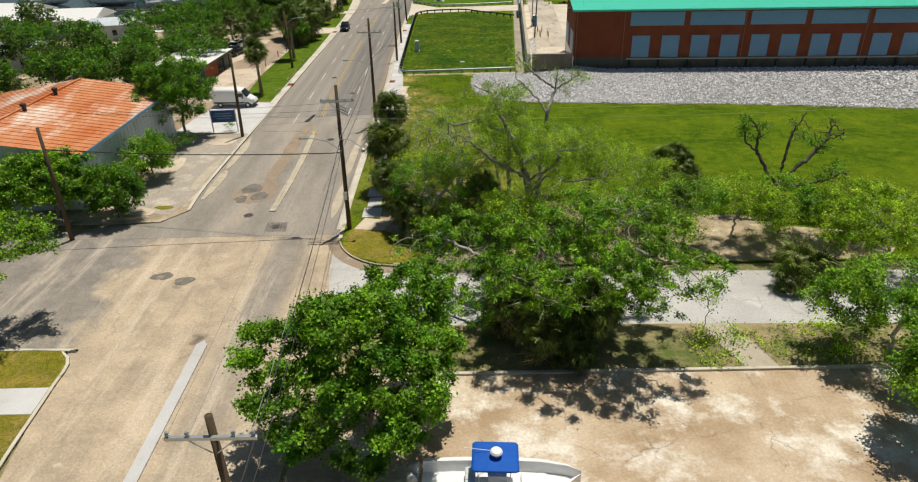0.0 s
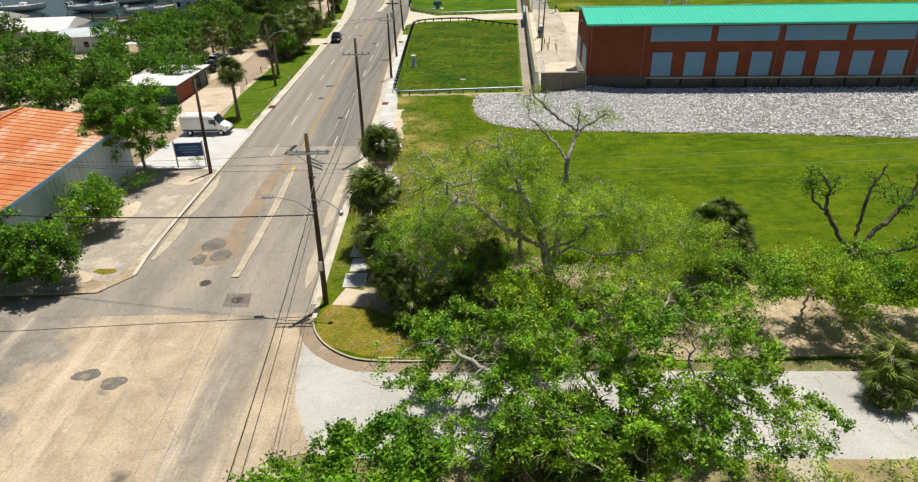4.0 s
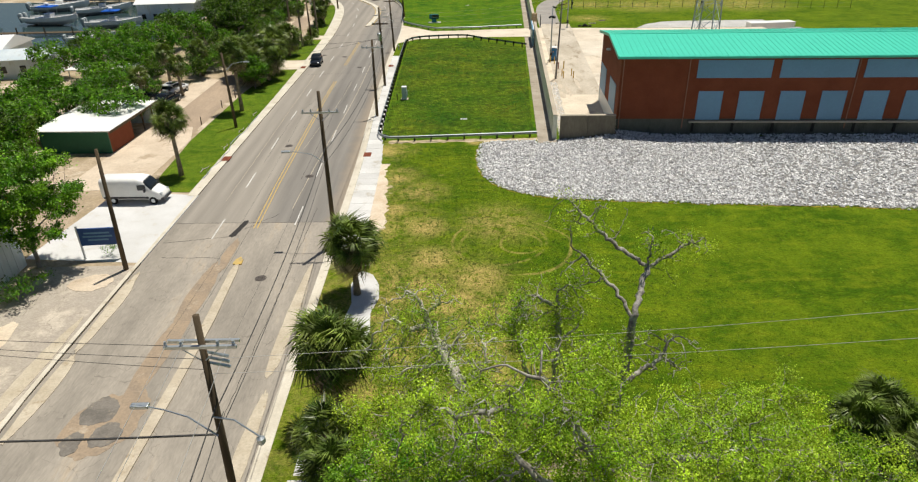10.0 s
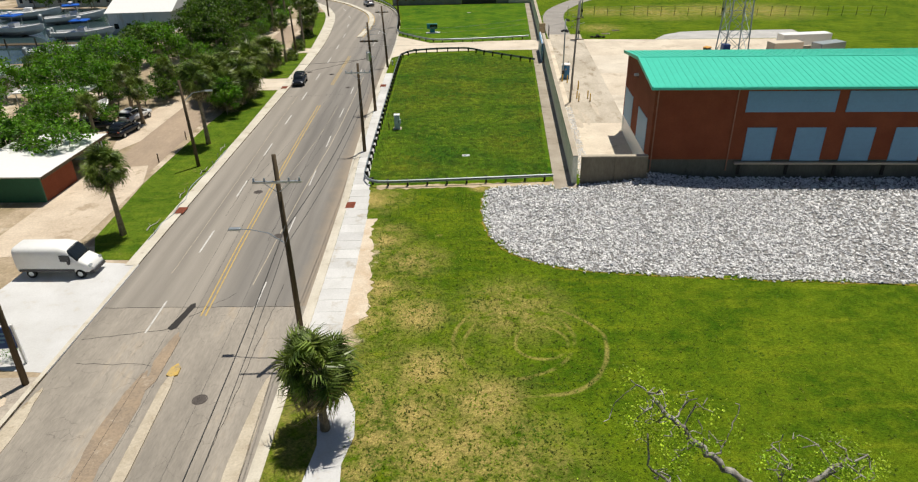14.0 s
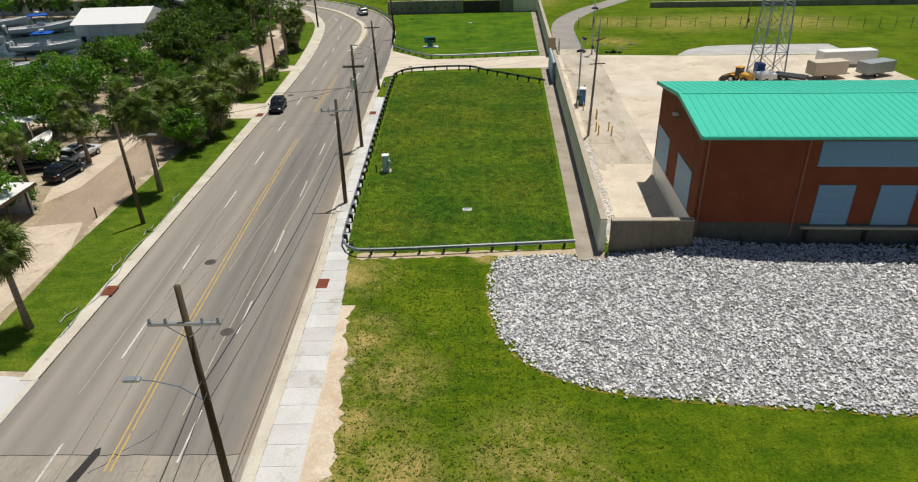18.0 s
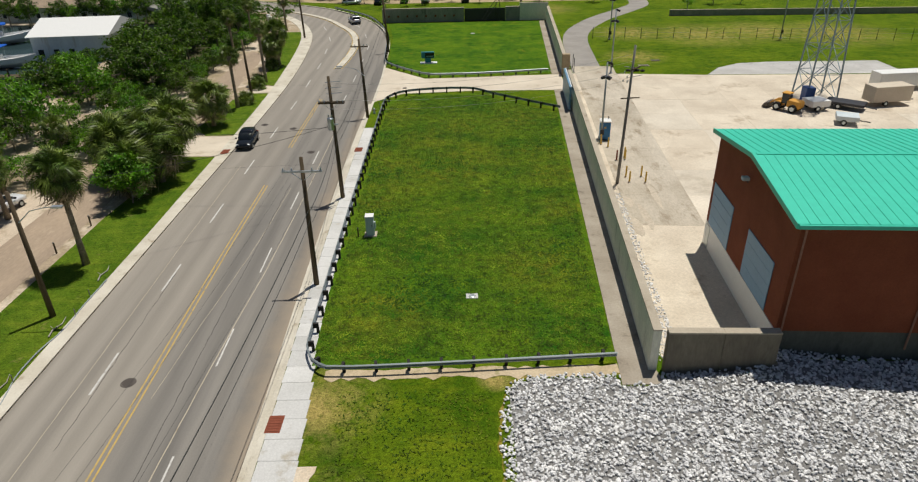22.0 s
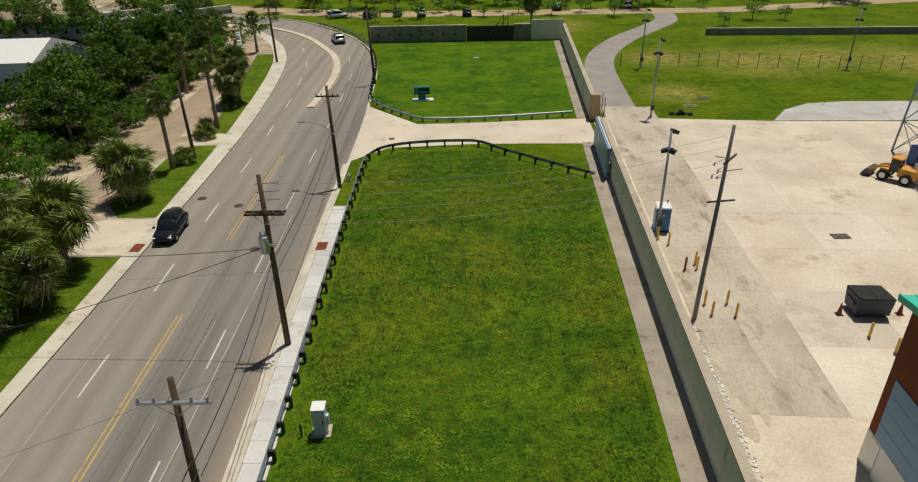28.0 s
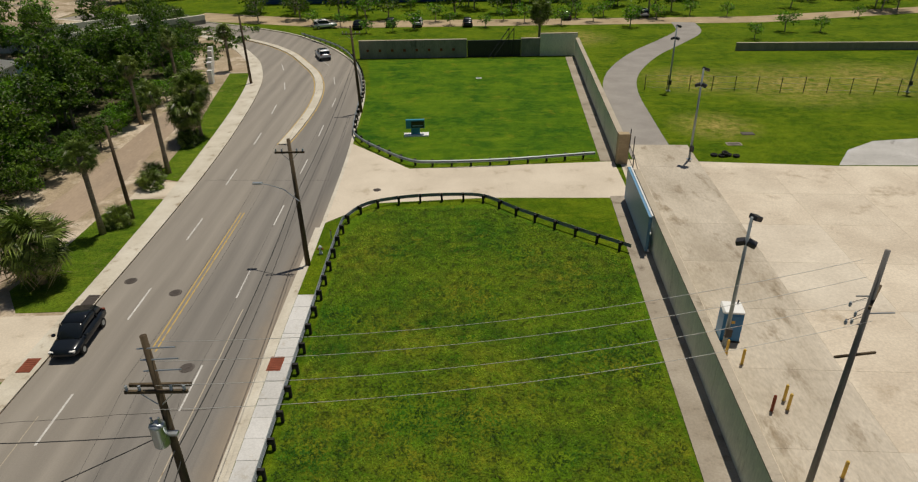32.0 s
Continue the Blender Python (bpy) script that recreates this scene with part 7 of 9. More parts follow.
# west side
oak("round bright green tree beside the pale building", (-34.0, 77.6, 0), 31,
    [((0, 0, -0.1), (0.1, 0.0, 1.8), (0.2, 0.2, 3.2))],
    [(0.2, 0.2, 7.2, 4.0, 3.8, 3.0, 1.0), (-1.8, -2.0, 5.4, 3.2, 3.0, 2.2, 0.9), (1.8, -0.6, 5.0, 2.6, 2.8, 1.9, 0.9), (0.6, -2.8, 7.0, 2.2, 2.0, 1.8, 0.9)], 60, 0.2, "oak_leaf_deep", density=1.5, fill=0.82, reach=4)
oak("broad green tree at the junction", (-37.5, 54.8, 0), 32,
    [((0, 0, -0.1), (0.0, 0.2, 1.6), (0.2, 0.2, 2.4))],
    [(0.0, 0.0, 4.0, 4.4, 3.6, 2.4, 1.0), (-3.6, -1.0, 3.6, 3.0, 2.8, 1.9, 1.0)], 60, 0.24, "oak_leaf", density=1.3, fill=0.85, reach=4)
oak("broad green tree on the junction corner", (-33.4, 33.0, 0), 33,
    [((0, 0, -0.1), (0.0, 0.2, 2.2), (0.2, 0.2, 3.8))],
    [(0.0, 0.0, 6.0, 4.8, 4.6, 2.5, 1.0), (2.2, 2.4, 5.6, 2.8, 2.6, 1.8, 0.9), (3.4, 5.6, 6.6, 2.8, 2.4, 1.6, 0.9), (-2.6, -2.0, 5.2, 3.0, 2.8, 1.9, 0.9)], 40, 0.2, "oak_leaf", density=1.1, fill=0.82, reach=4)
oak("bushy tree before the pale building", (-32.4, 64.0, 0), 34,
    [((0, 0, -0.1), (0.0, 0.1, 1.2))], [(0.0, 0.0, 3.0, 2.6, 2.6, 1.9, 1.0), (-0.6, -3.0, 2.2, 1.8, 1.8, 1.4, 1.0)], 56, 0.2, "oak_leaf", density=1.8, fill=0.85, name="shrub", category="shrub")
# two added shrubs whose dark leaves stand in for tree shade on the forecourt
oak("added dark shrub standing in for shade before the pale building", (-32.6, 72.4, 0), 37,
    [((0, 0, -0.1), (0.0, 0.1, 0.6))], [(0.0, 0.0, 1.5, 1.2, 1.5, 1.0, 1.2), (0.8, 2.0, 1.1, 0.9, 0.9, 0.7, 1.2)], 44, 0.15, "oak_leaf_dark", density=2.6, fill=0.85, name="shrub", category="shrub")
oak("added low dark shrub standing in for shade before the pale building", (-33.2, 69.2, 0), 38,
    [((0, 0, -0.1), (0.0, 0.1, 0.5))], [(0.0, 0.0, 1.0, 0.9, 1.3, 0.7, 1.2)], 44, 0.15, "oak_leaf_dark", density=2.6, fill=0.85, name="shrub", category="shrub")
oak("large dark leafy shrub at the corner", (-31.8, 54.6, 0), 35,
    [((0, 0, -0.1), (0.0, 0.1, 1.2))], [(0.0, 0.0, 3.0, 2.7, 2.6, 2.2, 1.0)], 56, 0.2, "oak_leaf_dark", density=1.8, fill=0.9, name="shrub", category="shrub")

oak("dense dark bushy tree among the verge palms", (-31.0, 131.0, 0), 36,
    [((0, 0, -0.1), (0.0, 0.1, 1.4), (0.1, 0.3, 2.4))], [(0.0, 0.2, 3.2, 2.6, 3.0, 2.0, 1.0), (-1.6, 3.0, 2.8, 2.2, 2.2, 1.7, 1.0)], 40, 0.24, "oak_leaf_dark", density=0.95, kill=0.62, fill=0.88, clump=0.28, reach=4)

# far woods west of the lane: three kinds, copied
protos = [
    oak("dense dark green tree in the western woods", (-46, 175, 0), 41, [((0, 0, -0.1), (0.1, 0.1, 2.4), (0.2, 0.0, 4.0))], [(0, 0, 6.0, 3.9, 3.7, 2.9, 1.0), (2.0, 1.2, 4.8, 2.4, 2.4, 1.8, 1.0), (-2.2, -1.0, 4.6, 2.3, 2.4, 1.8, 1.0)], 12, 0.5, "far_leaf", tip=0.02, density=0.75, step=0.6, kill=0.8, reach=5, clump=0.42, fill=0.9, name="wood_tree", group="western trees"),
    oak("rounded bright green tree in the western woods", (-52, 150, 0), 42, [((0, 0, -0.1), (0.1, 0.1, 1.8), (0.2, 0.0, 3.0))], [(0, 0, 4.8, 3.5, 3.4, 2.4, 1.0), (-1.4, 1.6, 4.0, 2.2, 2.2, 1.5, 1.0)], 12, 0.47, "oak_leaf_dark", tip=0.02, density=0.75, step=0.6, kill=0.8, reach=5, clump=0.4, fill=0.85, name="wood_tree", group="western trees"),
    oak("tall dark green tree in the western woods", (-48, 190, 0), 43, [((0, 0, -0.1), (0.1, 0.1, 3.4), (-0.1, 0.2, 6.0))], [(0, 0, 7.6, 3.1, 3.1, 3.5, 1.0), (1.2, -0.8, 5.2, 2.4, 2.2, 1.8, 1.0)], 12, 0.5, "far_leaf", tip=0.02, density=0.75, step=0.6, kill=0.8, reach=5, clump=0.42, fill=0.9, name="wood_tree", group="western trees"),
]
far_protos = [
    oak("distant tree round the park", (-46, 268, 0), 44, [((0, 0, -0.1), (0.1, 0.1, 2.0), (0.2, 0.0, 3.2))], [(0, 0, 5.4, 4.0, 3.8, 2.8, 1.0)], 9, 0.75, "far_leaf", tip=0.04, density=0.32, step=0.9, kill=1.2, reach=6, clump=0.6, fill=0.9, name="park_tree", group="park trees"),
    oak("distant tree round the park", (-36, 272, 0), 45, [((0, 0, -0.1), (0.1, 0.1, 1.6), (0.2, 0.0, 2.6))], [(0, 0, 4.6, 3.6, 3.4, 2.4, 1.0)], 9, 0.72, "oak_leaf_dark", tip=0.04, density=0.32, step=0.9, kill=1.2, reach=6, clump=0.6, fill=0.9, name="park_tree", group="park trees"),
]
rr = random.Random(77)
for k, x, y in (
    (1, -43, 112), (1, -47, 98), (0, -56, 120), (1, -60, 100), (0, -43, 176), (1, -41.5, 172), (0, -46, 190), (0, -50, 196), (1, -54, 188), (2, -43, 205), (0, -52, 210), (1, -60, 178), (0, -43, 168), (2, -44, 183), (1, -49, 166), (0, -51, 176), (1, -55, 171), (0, -41.5, 198), (2, -47, 205), (0, -44, 213), (2, -52, 218), (1, -54, 132), (0, -50, 122), (1, -58, 112), (1, -54, 98), (1, -64, 72), (1, -50, 48), (0, -60, 44), (1, -58, 56), (0, -78, 240), (2, -66, 236), (0, -45, 171), (2, -48, 178), (0, -44, 188), (0, -47, 197), (2, -45, 205), (0, -49, 212), (0, -46, 221), (2, -51, 226), (0, -44, 229), (0, -53, 203), (2, -56, 212), (0, -57, 222), (0, -54, 183), (2, -57, 192), (0, -42, 219), (0, -60, 230), (2, -49, 236), (0, -55, 240), (0, -62, 246), (0, -52, 108), (0, -50, 117), (2, -55, 114), (0, -58, 104), (0, -54, 99), (0, -61, 112), (0, -47, 121), (0, -57, 123), (0, -50, 128), (2, -62, 130), (0, -66, 120),
):
    o = copy_thing(protos[1 if y < 150 else k], pose(x + rr.uniform(-1, 1), y + rr.uniform(-1, 1), 0, 0, 0, rr.uniform(0, 360)))
    o.scale = [rr.uniform(0.62, 0.85)] * 3
    if x > -50 and y > 140:
        o.location.x -= 2.0
rw = random.Random(404)
for x0, x1, y0, y1, n in ((-64, -46, 96, 132, 11), (-92, -64, 84, 134, 14), (-66, -47, 136, 164, 11), (-120, -70, 120, 148, 9), (-62, -56, 44, 76, 5), (-96, -66, 40, 80, 9)):
    for _ in range(n):
        x, y = rw.uniform(x0, x1), rw.uniform(y0, y1)
        o = copy_thing(protos[rw.choice((0, 1, 1, 1, 1))], pose(x, y, 0, 0, 0, rw.uniform(0, 360)))
        o.scale = [rw.uniform(0.6, 0.95)] * 3
for i in range(14):
    o = copy_thing(protos[i % 3], pose(-112 + i * 3.6 + rw.uniform(-1, 1), 228.5 + rw.uniform(-2, 2) - i * 0.1, 0, 0, 0, rw.uniform(0, 360)))
    o.scale = [rw.uniform(0.6, 0.8)] * 3
for k, x, y in [(rr.choice((0, 1, 0)), rr.uniform(-50, 125), rr.uniform(256, 306)) for _ in range(120)]:
    o = copy_thing(far_protos[k], pose(x, y, 0, 0, 0, rr.uniform(0, 360)))
    o.scale = [rr.uniform(0.55, 0.95)] * 3
    o["label"], o["group"] = "distant tree round the park", "park trees"
for x0, x1, y0, y1, n in ((-135, -62, 286, 302, 22), (-135, -78, 244, 257, 14)):
    for _ in range(n):
        o = copy_thing(far_protos[rw.choice((0, 1))], pose(rw.uniform(x0, x1), rw.uniform(y0, y1), 0, 0, 0, rw.uniform(0, 360)))
        o.scale = [rw.uniform(0.7, 1.05)] * 3
        o["label"], o["group"] = "distant tree beyond the curving road", "park trees"
for k, x, y in ((0, -40.2, 168), (1, -39.8, 176), (0, -39.6, 182), (1, -40.2, 187), (0, -39.8, 193), (1, -38.8, 199), (0, -40, 207), (1, -42, 214), (0, -41.2, 138), (1, -41, 116), (1, -45, 164), (0, -47, 172), (0, -40.4, 172), (0, -40.6, 179), (1, -40.8, 190), (0, -41, 196), (0, -40.8, 162), (1, -41.4, 157), (0, -41.8, 146), (0, -42.6, 142)):
    o = copy_thing(protos[k], pose(x, y, -0.4, 0, 0, rr.uniform(0, 360)))
    o.scale = [rr.uniform(0.4, 0.58)] * 3
    o.location.x -= 0.5
    tagged(o, "low leafy bush beside the dirt lane", "shrub", "lane bushes")
for k, x, y in ((0, -60.5, 184), (1, -59.5, 176), (0, -63, 179), (1, -58, 170), (0, -41.6, 148), (1, -42.6, 153), (0, -45, 158), (1, -41.0, 143), (1, -49, 154), (1, -53.5, 154), (0, -58, 155), (1, -63, 154), (0, -68, 152), (1, -44, 136), (0, -48, 136.5), (0, -46, 112), (1, -45, 127), (0, -51, 146), (1, -45.5, 118), (0, -52, 140), (1, -60, 90), (0, -66, 96), (1, -72, 104), (0, -64, 104), (1, -56, 94), (0, -78, 98), (1, -84, 108), (1, -70, 112)):
    o = copy_thing(protos[k], pose(x, y, -0.3, 0, 0, rr.uniform(0, 360)))
    o.scale = [rr.uniform(0.42, 0.58)] * 3
    tagged(o, "low bushy tree behind the rusty roof" if y < 120 else "low bushy tree on sandy ground by the lane", "tree", "low western trees")
for x, y in ((-30, 252), (-13, 244), (-5, 254), (9, 254), (17, 256), (24, 255), (30, 256), (36, 254), (48, 256), (55, 254), (-18, 243), (-9, 246), (-2, 250), (5, 247), (13, 251), (20, 248), (27, 251), (33, 245), (40, 252), (-24, 250), (60, 238), (66, 237), (80, 250), (52, 232)):
    o = copy_thing(far_protos[1], pose(x, y, 0, 0, 0, rr.uniform(0, 360)))
    o.scale = [rr.uniform(0.4, 0.62)] * 3
    o["label"], o["group"] = "small round park tree", "park trees"

# undergrowth below the western woods
g = np.random.default_rng(91)
cs = []
for _ in range(620):
    x, y = g.uniform(-78, -40.2), g.uniform(165, 250)
    if x < -59 and y < 228:
        continue
    r_ = g.uniform(0.5, 1.4)
    c = g.normal(size=(46, 3))
    c /= np.linalg.norm(c, axis=1)[:, None]
    c[:, 2] = np.abs(c[:, 2])
    cs.append(c * (r_, r_, r_ * 0.8) * g.uniform(0.7, 1.05, (46, 1)) + (x, y, 0.1))
under = leaf_mesh("undergrowth", np.concatenate(cs), 0.42, "far_leaf", None, 92)
tagged(under, "dense dark green undergrowth beneath the western trees", "undergrowth", kind="stuff")

# palms along the western verge
for i, (x, y, h, s) in enumerate(((-29.6, 96.6, 6.2, 1.45), (-29.8, 119.6, 7.6, 1.6), (-30.4, 141.2, 4.4, 2.2), (-30.2, 136.0, 3.8, 2.1), (-31.4, 132.4, 3.0, 2.0), (-34.6, 136.5, 4.0, 1.9), (-30.8, 153.6, 3.4, 2.0), (-33.6, 140.6, 4.4, 1.6), (-36, 139, 4.2, 1.6),
                               (-30.1, 161.3, 6.8, 1.05), (-29.6, 174.2, 8.0, 1.0), (-30.2, 185.4, 5.4, 1.75), (-30.6, 183.4, 3.4, 1.6), (-41, 128, 4.5, 1.2), (-42, 140, 4.5, 1.2), (-45, 134, 5, 1.2), (-43, 120, 5, 1.1), (-39, 190, 7, 1.0), (-40, 205, 7, 1.0), (-36, 216, 6, 1.0), (14.2, 234.5, 5.0, 1.6))):
    palm(x, y, h, "green cabbage palm on the grass verge", 62 if s > 1.3 else 38, s, 26 if s > 1.5 else 12, 50 + i)
for i, (x, y) in enumerate(((-33.6, 138.4), (-29.8, 170.6), (-30.2, 172.4), (-30.4, 182.2), (-31.2, 184.0), (-29.4, 162.8))):
    palm(x, y, 0.6, "low dark green palmetto shrub on the verge", 38, 1.5 if y < 140 else 1.0, 0, 90 + i, name="palmetto", group="palmettos")

# ---- vehicles ----


def loft(stations, n_side=10, power=3.2):
    """A rounded body through stations of (x, half width, low z, high z)."""
    bm = bmesh.new()
    rings = []
    for x, w, z0, z1 in stations:
        ring = []
        for k in range(n_side * 2):
            a = math.pi * (k + 0.5) / n_side
            c, s = math.cos(a), math.sin(a)
            ring.append(bm.verts.new((x, w * math.copysign(abs(c) ** (2 / power), c), (z0 + z1) / 2 + (z1 - z0) / 2 * math.copysign(abs(s) ** (2 / power), s))))
        rings.append(ring)
    n = n_side * 2
    for a, b in zip(rings, rings[1:]):
        for k in range(n):
            bm.faces.new((a[k], a[(k + 1) % n], b[(k + 1) % n], b[k]))
    bm.faces.new(rings[0])
    bm.faces.new(rings[-1][::-1])
    bmesh.ops.recalc_face_normals(bm, faces=bm.faces)
    return bm


def wheel(t, x, y, r=0.34, w=0.22):
    ty = part("wheel", lathe([(r * 0.55, -w / 2), (r * 0.95, -w / 2), (r, -w / 3), (r, w / 3), (r * 0.95, w / 2), (r * 0.55, w / 2)], 18), "rubber", t)
    ty.matrix_basis = pose(x, y, r, 90)
    part("rim", lathe([(r * 0.54, -w / 2 - 0.005), (r * 0.3, -w / 2 + 0.03), (r * 0.3, w / 2 - 0.03), (r * 0.54, w / 2 + 0.005)], 14), "galvanised", ty)


def car(m, paint, label, group=""):
    """A five-door car, nose along +x."""
    t = thing("car", label, "car", m, group)
    part("body", loft([(-2.28, 0.72, 0.42, 0.82), (-2.2, 0.86, 0.3, 1.0), (-1.4, 0.93, 0.24, 1.06), (0, 0.93, 0.24, 1.04), (1.1, 0.92, 0.24, 0.98), (1.9, 0.86, 0.28, 0.88), (2.25, 0.7, 0.38, 0.72)]), paint, t, smooth=True)
    cab = part("cabin", loft([(-2.1, 0.72, 0.9, 1.08), (-1.75, 0.76, 0.95, 1.5), (-0.6, 0.76, 0.95, 1.63), (0.35, 0.74, 0.95, 1.58), (1.15, 0.7, 0.88, 1.02)]), "glass_dark", t, smooth=True)
    part("roof_panel", loft([(-1.72, 0.66, 1.47, 1.55), (-0.6, 0.68, 1.58, 1.67), (0.3, 0.66, 1.53, 1.62)], 8), paint, cab, smooth=True)
    for s in (-1, 1):
        part("pillar", tube([(-1.1, s * 0.8, 1.0), (-1.2, s * 0.7, 1.56)], 0.045, 6), paint, cab)
        part("pillar", tube([(0.95, s * 0.74, 0.98), (0.3, s * 0.68, 1.57)], 0.035, 6), paint, cab)
        part("headlight", box(2.0, 2.2, s * 0.62 - 0.15, s * 0.62 + 0.15, 0.62, 0.76, 0.03), "white_paint", t)
        part("tail_light", box(-2.27, -2.12, s * 0.7 - 0.13, s * 0.7 + 0.13, 0.8, 0.95, 0.03), "rust_iron", t)
        part("mirror", box(0.75, 0.95, s * 0.98 - 0.1, s * 0.98 + 0.1, 1.0, 1.14, 0.03), paint, t)
        for x in (-1.4, 1.38):
            wheel(t, x, s * 0.82)
    part("bumper", box(-2.33, -2.2, -0.72, 0.72, 0.4, 0.58, 0.04), "dark_metal", t)
    return t


suv = thing("car", "white sport utility car with a dark glass roof", "car", pose(-22.9, 223.6, 0.0, 0, 0, 112))
part("body", loft([(-2.32, 0.78, 0.45, 0.95), (-2.25, 0.9, 0.34, 1.08), (-1.4, 0.95, 0.28, 1.12), (0, 0.95, 0.28, 1.1), (1.1, 0.94, 0.28, 1.06), (1.9, 0.9, 0.32, 0.98), (2.2, 0.82, 0.36, 0.9), (2.32, 0.66, 0.42, 0.78)], 12), "silver_paint", suv, smooth=True)
cab = part("cabin", loft([(-2.2, 0.74, 0.95, 1.12), (-1.9, 0.79, 1.0, 1.58), (-0.6, 0.79, 1.0, 1.68), (0.4, 0.77, 1.0, 1.62), (1.25, 0.73, 0.95, 1.08)], 12), "glass_dark", suv, smooth=True)
part("roof_spoiler", loft([(-2.02, 0.7, 1.53, 1.6), (-1.75, 0.73, 1.56, 1.665), (-1.35, 0.73, 1.6, 1.69)], 10), "silver_paint", cab, smooth=True)
part("glass_roof", loft([(-1.34, 0.62, 1.6, 1.685), (-0.6, 0.63, 1.62, 1.715), (0.3, 0.6, 1.58, 1.655)], 10), "glass_dark", cab, "black panoramic glass roof", True)
for s in (-1, 1):
    part("roof_rail", tube([(-1.8, s * 0.7, 1.6), (-0.6, s * 0.7, 1.7), (0.35, s * 0.67, 1.63), (1.1, s * 0.74, 1.12)], 0.05, 6), "silver_paint", cab)
    part("pillar", tube([(-1.35, s * 0.84, 1.08), (-1.75, s * 0.74, 1.58)], 0.07, 6), "silver_paint", cab)
    part("pillar", tube([(-0.35, s * 0.84, 1.06), (-0.4, s * 0.76, 1.62)], 0.03, 6), "black_paint", cab)
    part("sill", box(-1.0, 1.0, s * 0.93 - 0.04, s * 0.93 + 0.04, 0.26, 0.42, 0.02), "dark_metal", suv)
    part("headlight", box(2.05, 2.27, s * 0.66 - 0.16, s * 0.66 + 0.16, 0.72, 0.84, 0.03), "white_paint", suv)
    part("tail_light", box(-2.33, -2.16, s * 0.68 - 0.2, s * 0.68 + 0.2, 0.94, 1.04, 0.02), "rust_iron", suv)
    part("mirror", box(0.8, 1.0, s * 1.02 - 0.1, s * 1.02 + 0.1, 1.06, 1.2, 0.03), "black_paint", suv)
    for x in (-1.42, 1.4):
        wheel(suv, x, s * 0.84)
part("bumper", box(-2.4, -2.25, -0.8, 0.8, 0.36, 0.62, 0.05), "dark_metal", suv)
dark_car = car(pose(-24.7, 146.8, 0.0, 0, 0, -87), "black_paint", "dark blue-black car driving beside the kerb")
for i, (x, y, a) in enumerate(((-27, 249, 20), (-20, 248.5, 80), (-14, 250.5, 95), (-8.5, 250, 88), (1.5, 249.4, 92), (22, 255, 90), (38, 256, 92))):
    o = copy_thing(dark_car if i % 3 else suv, pose(x, y, 0.12, 0, 0, a))
    tagged(o, "distant parked car beside the park", group="parked cars")
for i, (x, y, a) in enumerate(((-41.5, 124, 80), (-42.5, 129.5, 75), (-46.0, 126.0, 20), (-44.0, 109.5, 170))):
    o = copy_thing(suv if i % 2 else dark_car, pose(x, y, 0.1, 0, 0, a))
    tagged(o, "car parked among the trees by the dirt lane", group="parked cars")

van = thing("van", "white high-roofed delivery van on the concrete pad", "van", pose(-31.5, 90.4, 0.1, 0, 0, -2))
part("body", loft([(-2.95, 0.93, 0.45, 2.45), (-2.85, 1.0, 0.35, 2.52), (0.6, 1.02, 0.35, 2.55), (1.25, 1.0, 0.35, 2.42), (1.9, 0.97, 0.35, 1.55), (2.6, 0.92, 0.38, 1.15), (2.9, 0.75, 0.45, 0.95)], 10, 5.0), "white_paint", van, smooth=True)
part("windscreen", loft([(1.33, 0.86, 1.6, 2.34), (1.5, 0.9, 1.5, 2.2), (1.98, 0.88, 1.3, 1.56)], 8, 5.0), "glass_dark", van, smooth=True)
for s in (-1, 1):
    part("side_window", box(0.7, 1.5, s * 1.0 - 0.02, s * 1.0 + 0.02, 1.45, 1.98, 0.015), "glass_dark", van)
    part("mirror", box(1.35, 1.5, s * 1.16 - 0.1, s * 1.16 + 0.1, 1.3, 1.65, 0.03), "dark_metal", van)
    part("headlight", box(2.55, 2.85, s * 0.68 - 0.16, s * 0.68 + 0.16, 0.85, 1.08, 0.05), "galvanised", van)
    part("side_trim", box(-2.7, 1.6, s * 1.01 - 0.03, s * 1.01 + 0.03, 0.6, 0.78, 0.01), "dark_metal", van)
    for x in (-1.9, 1.95):
        wheel(van, x, s * 0.88, 0.37, 0.24)
part("bumper", box(2.6, 3.0, -0.85, 0.85, 0.36, 0.62, 0.06), "dark_metal", van)


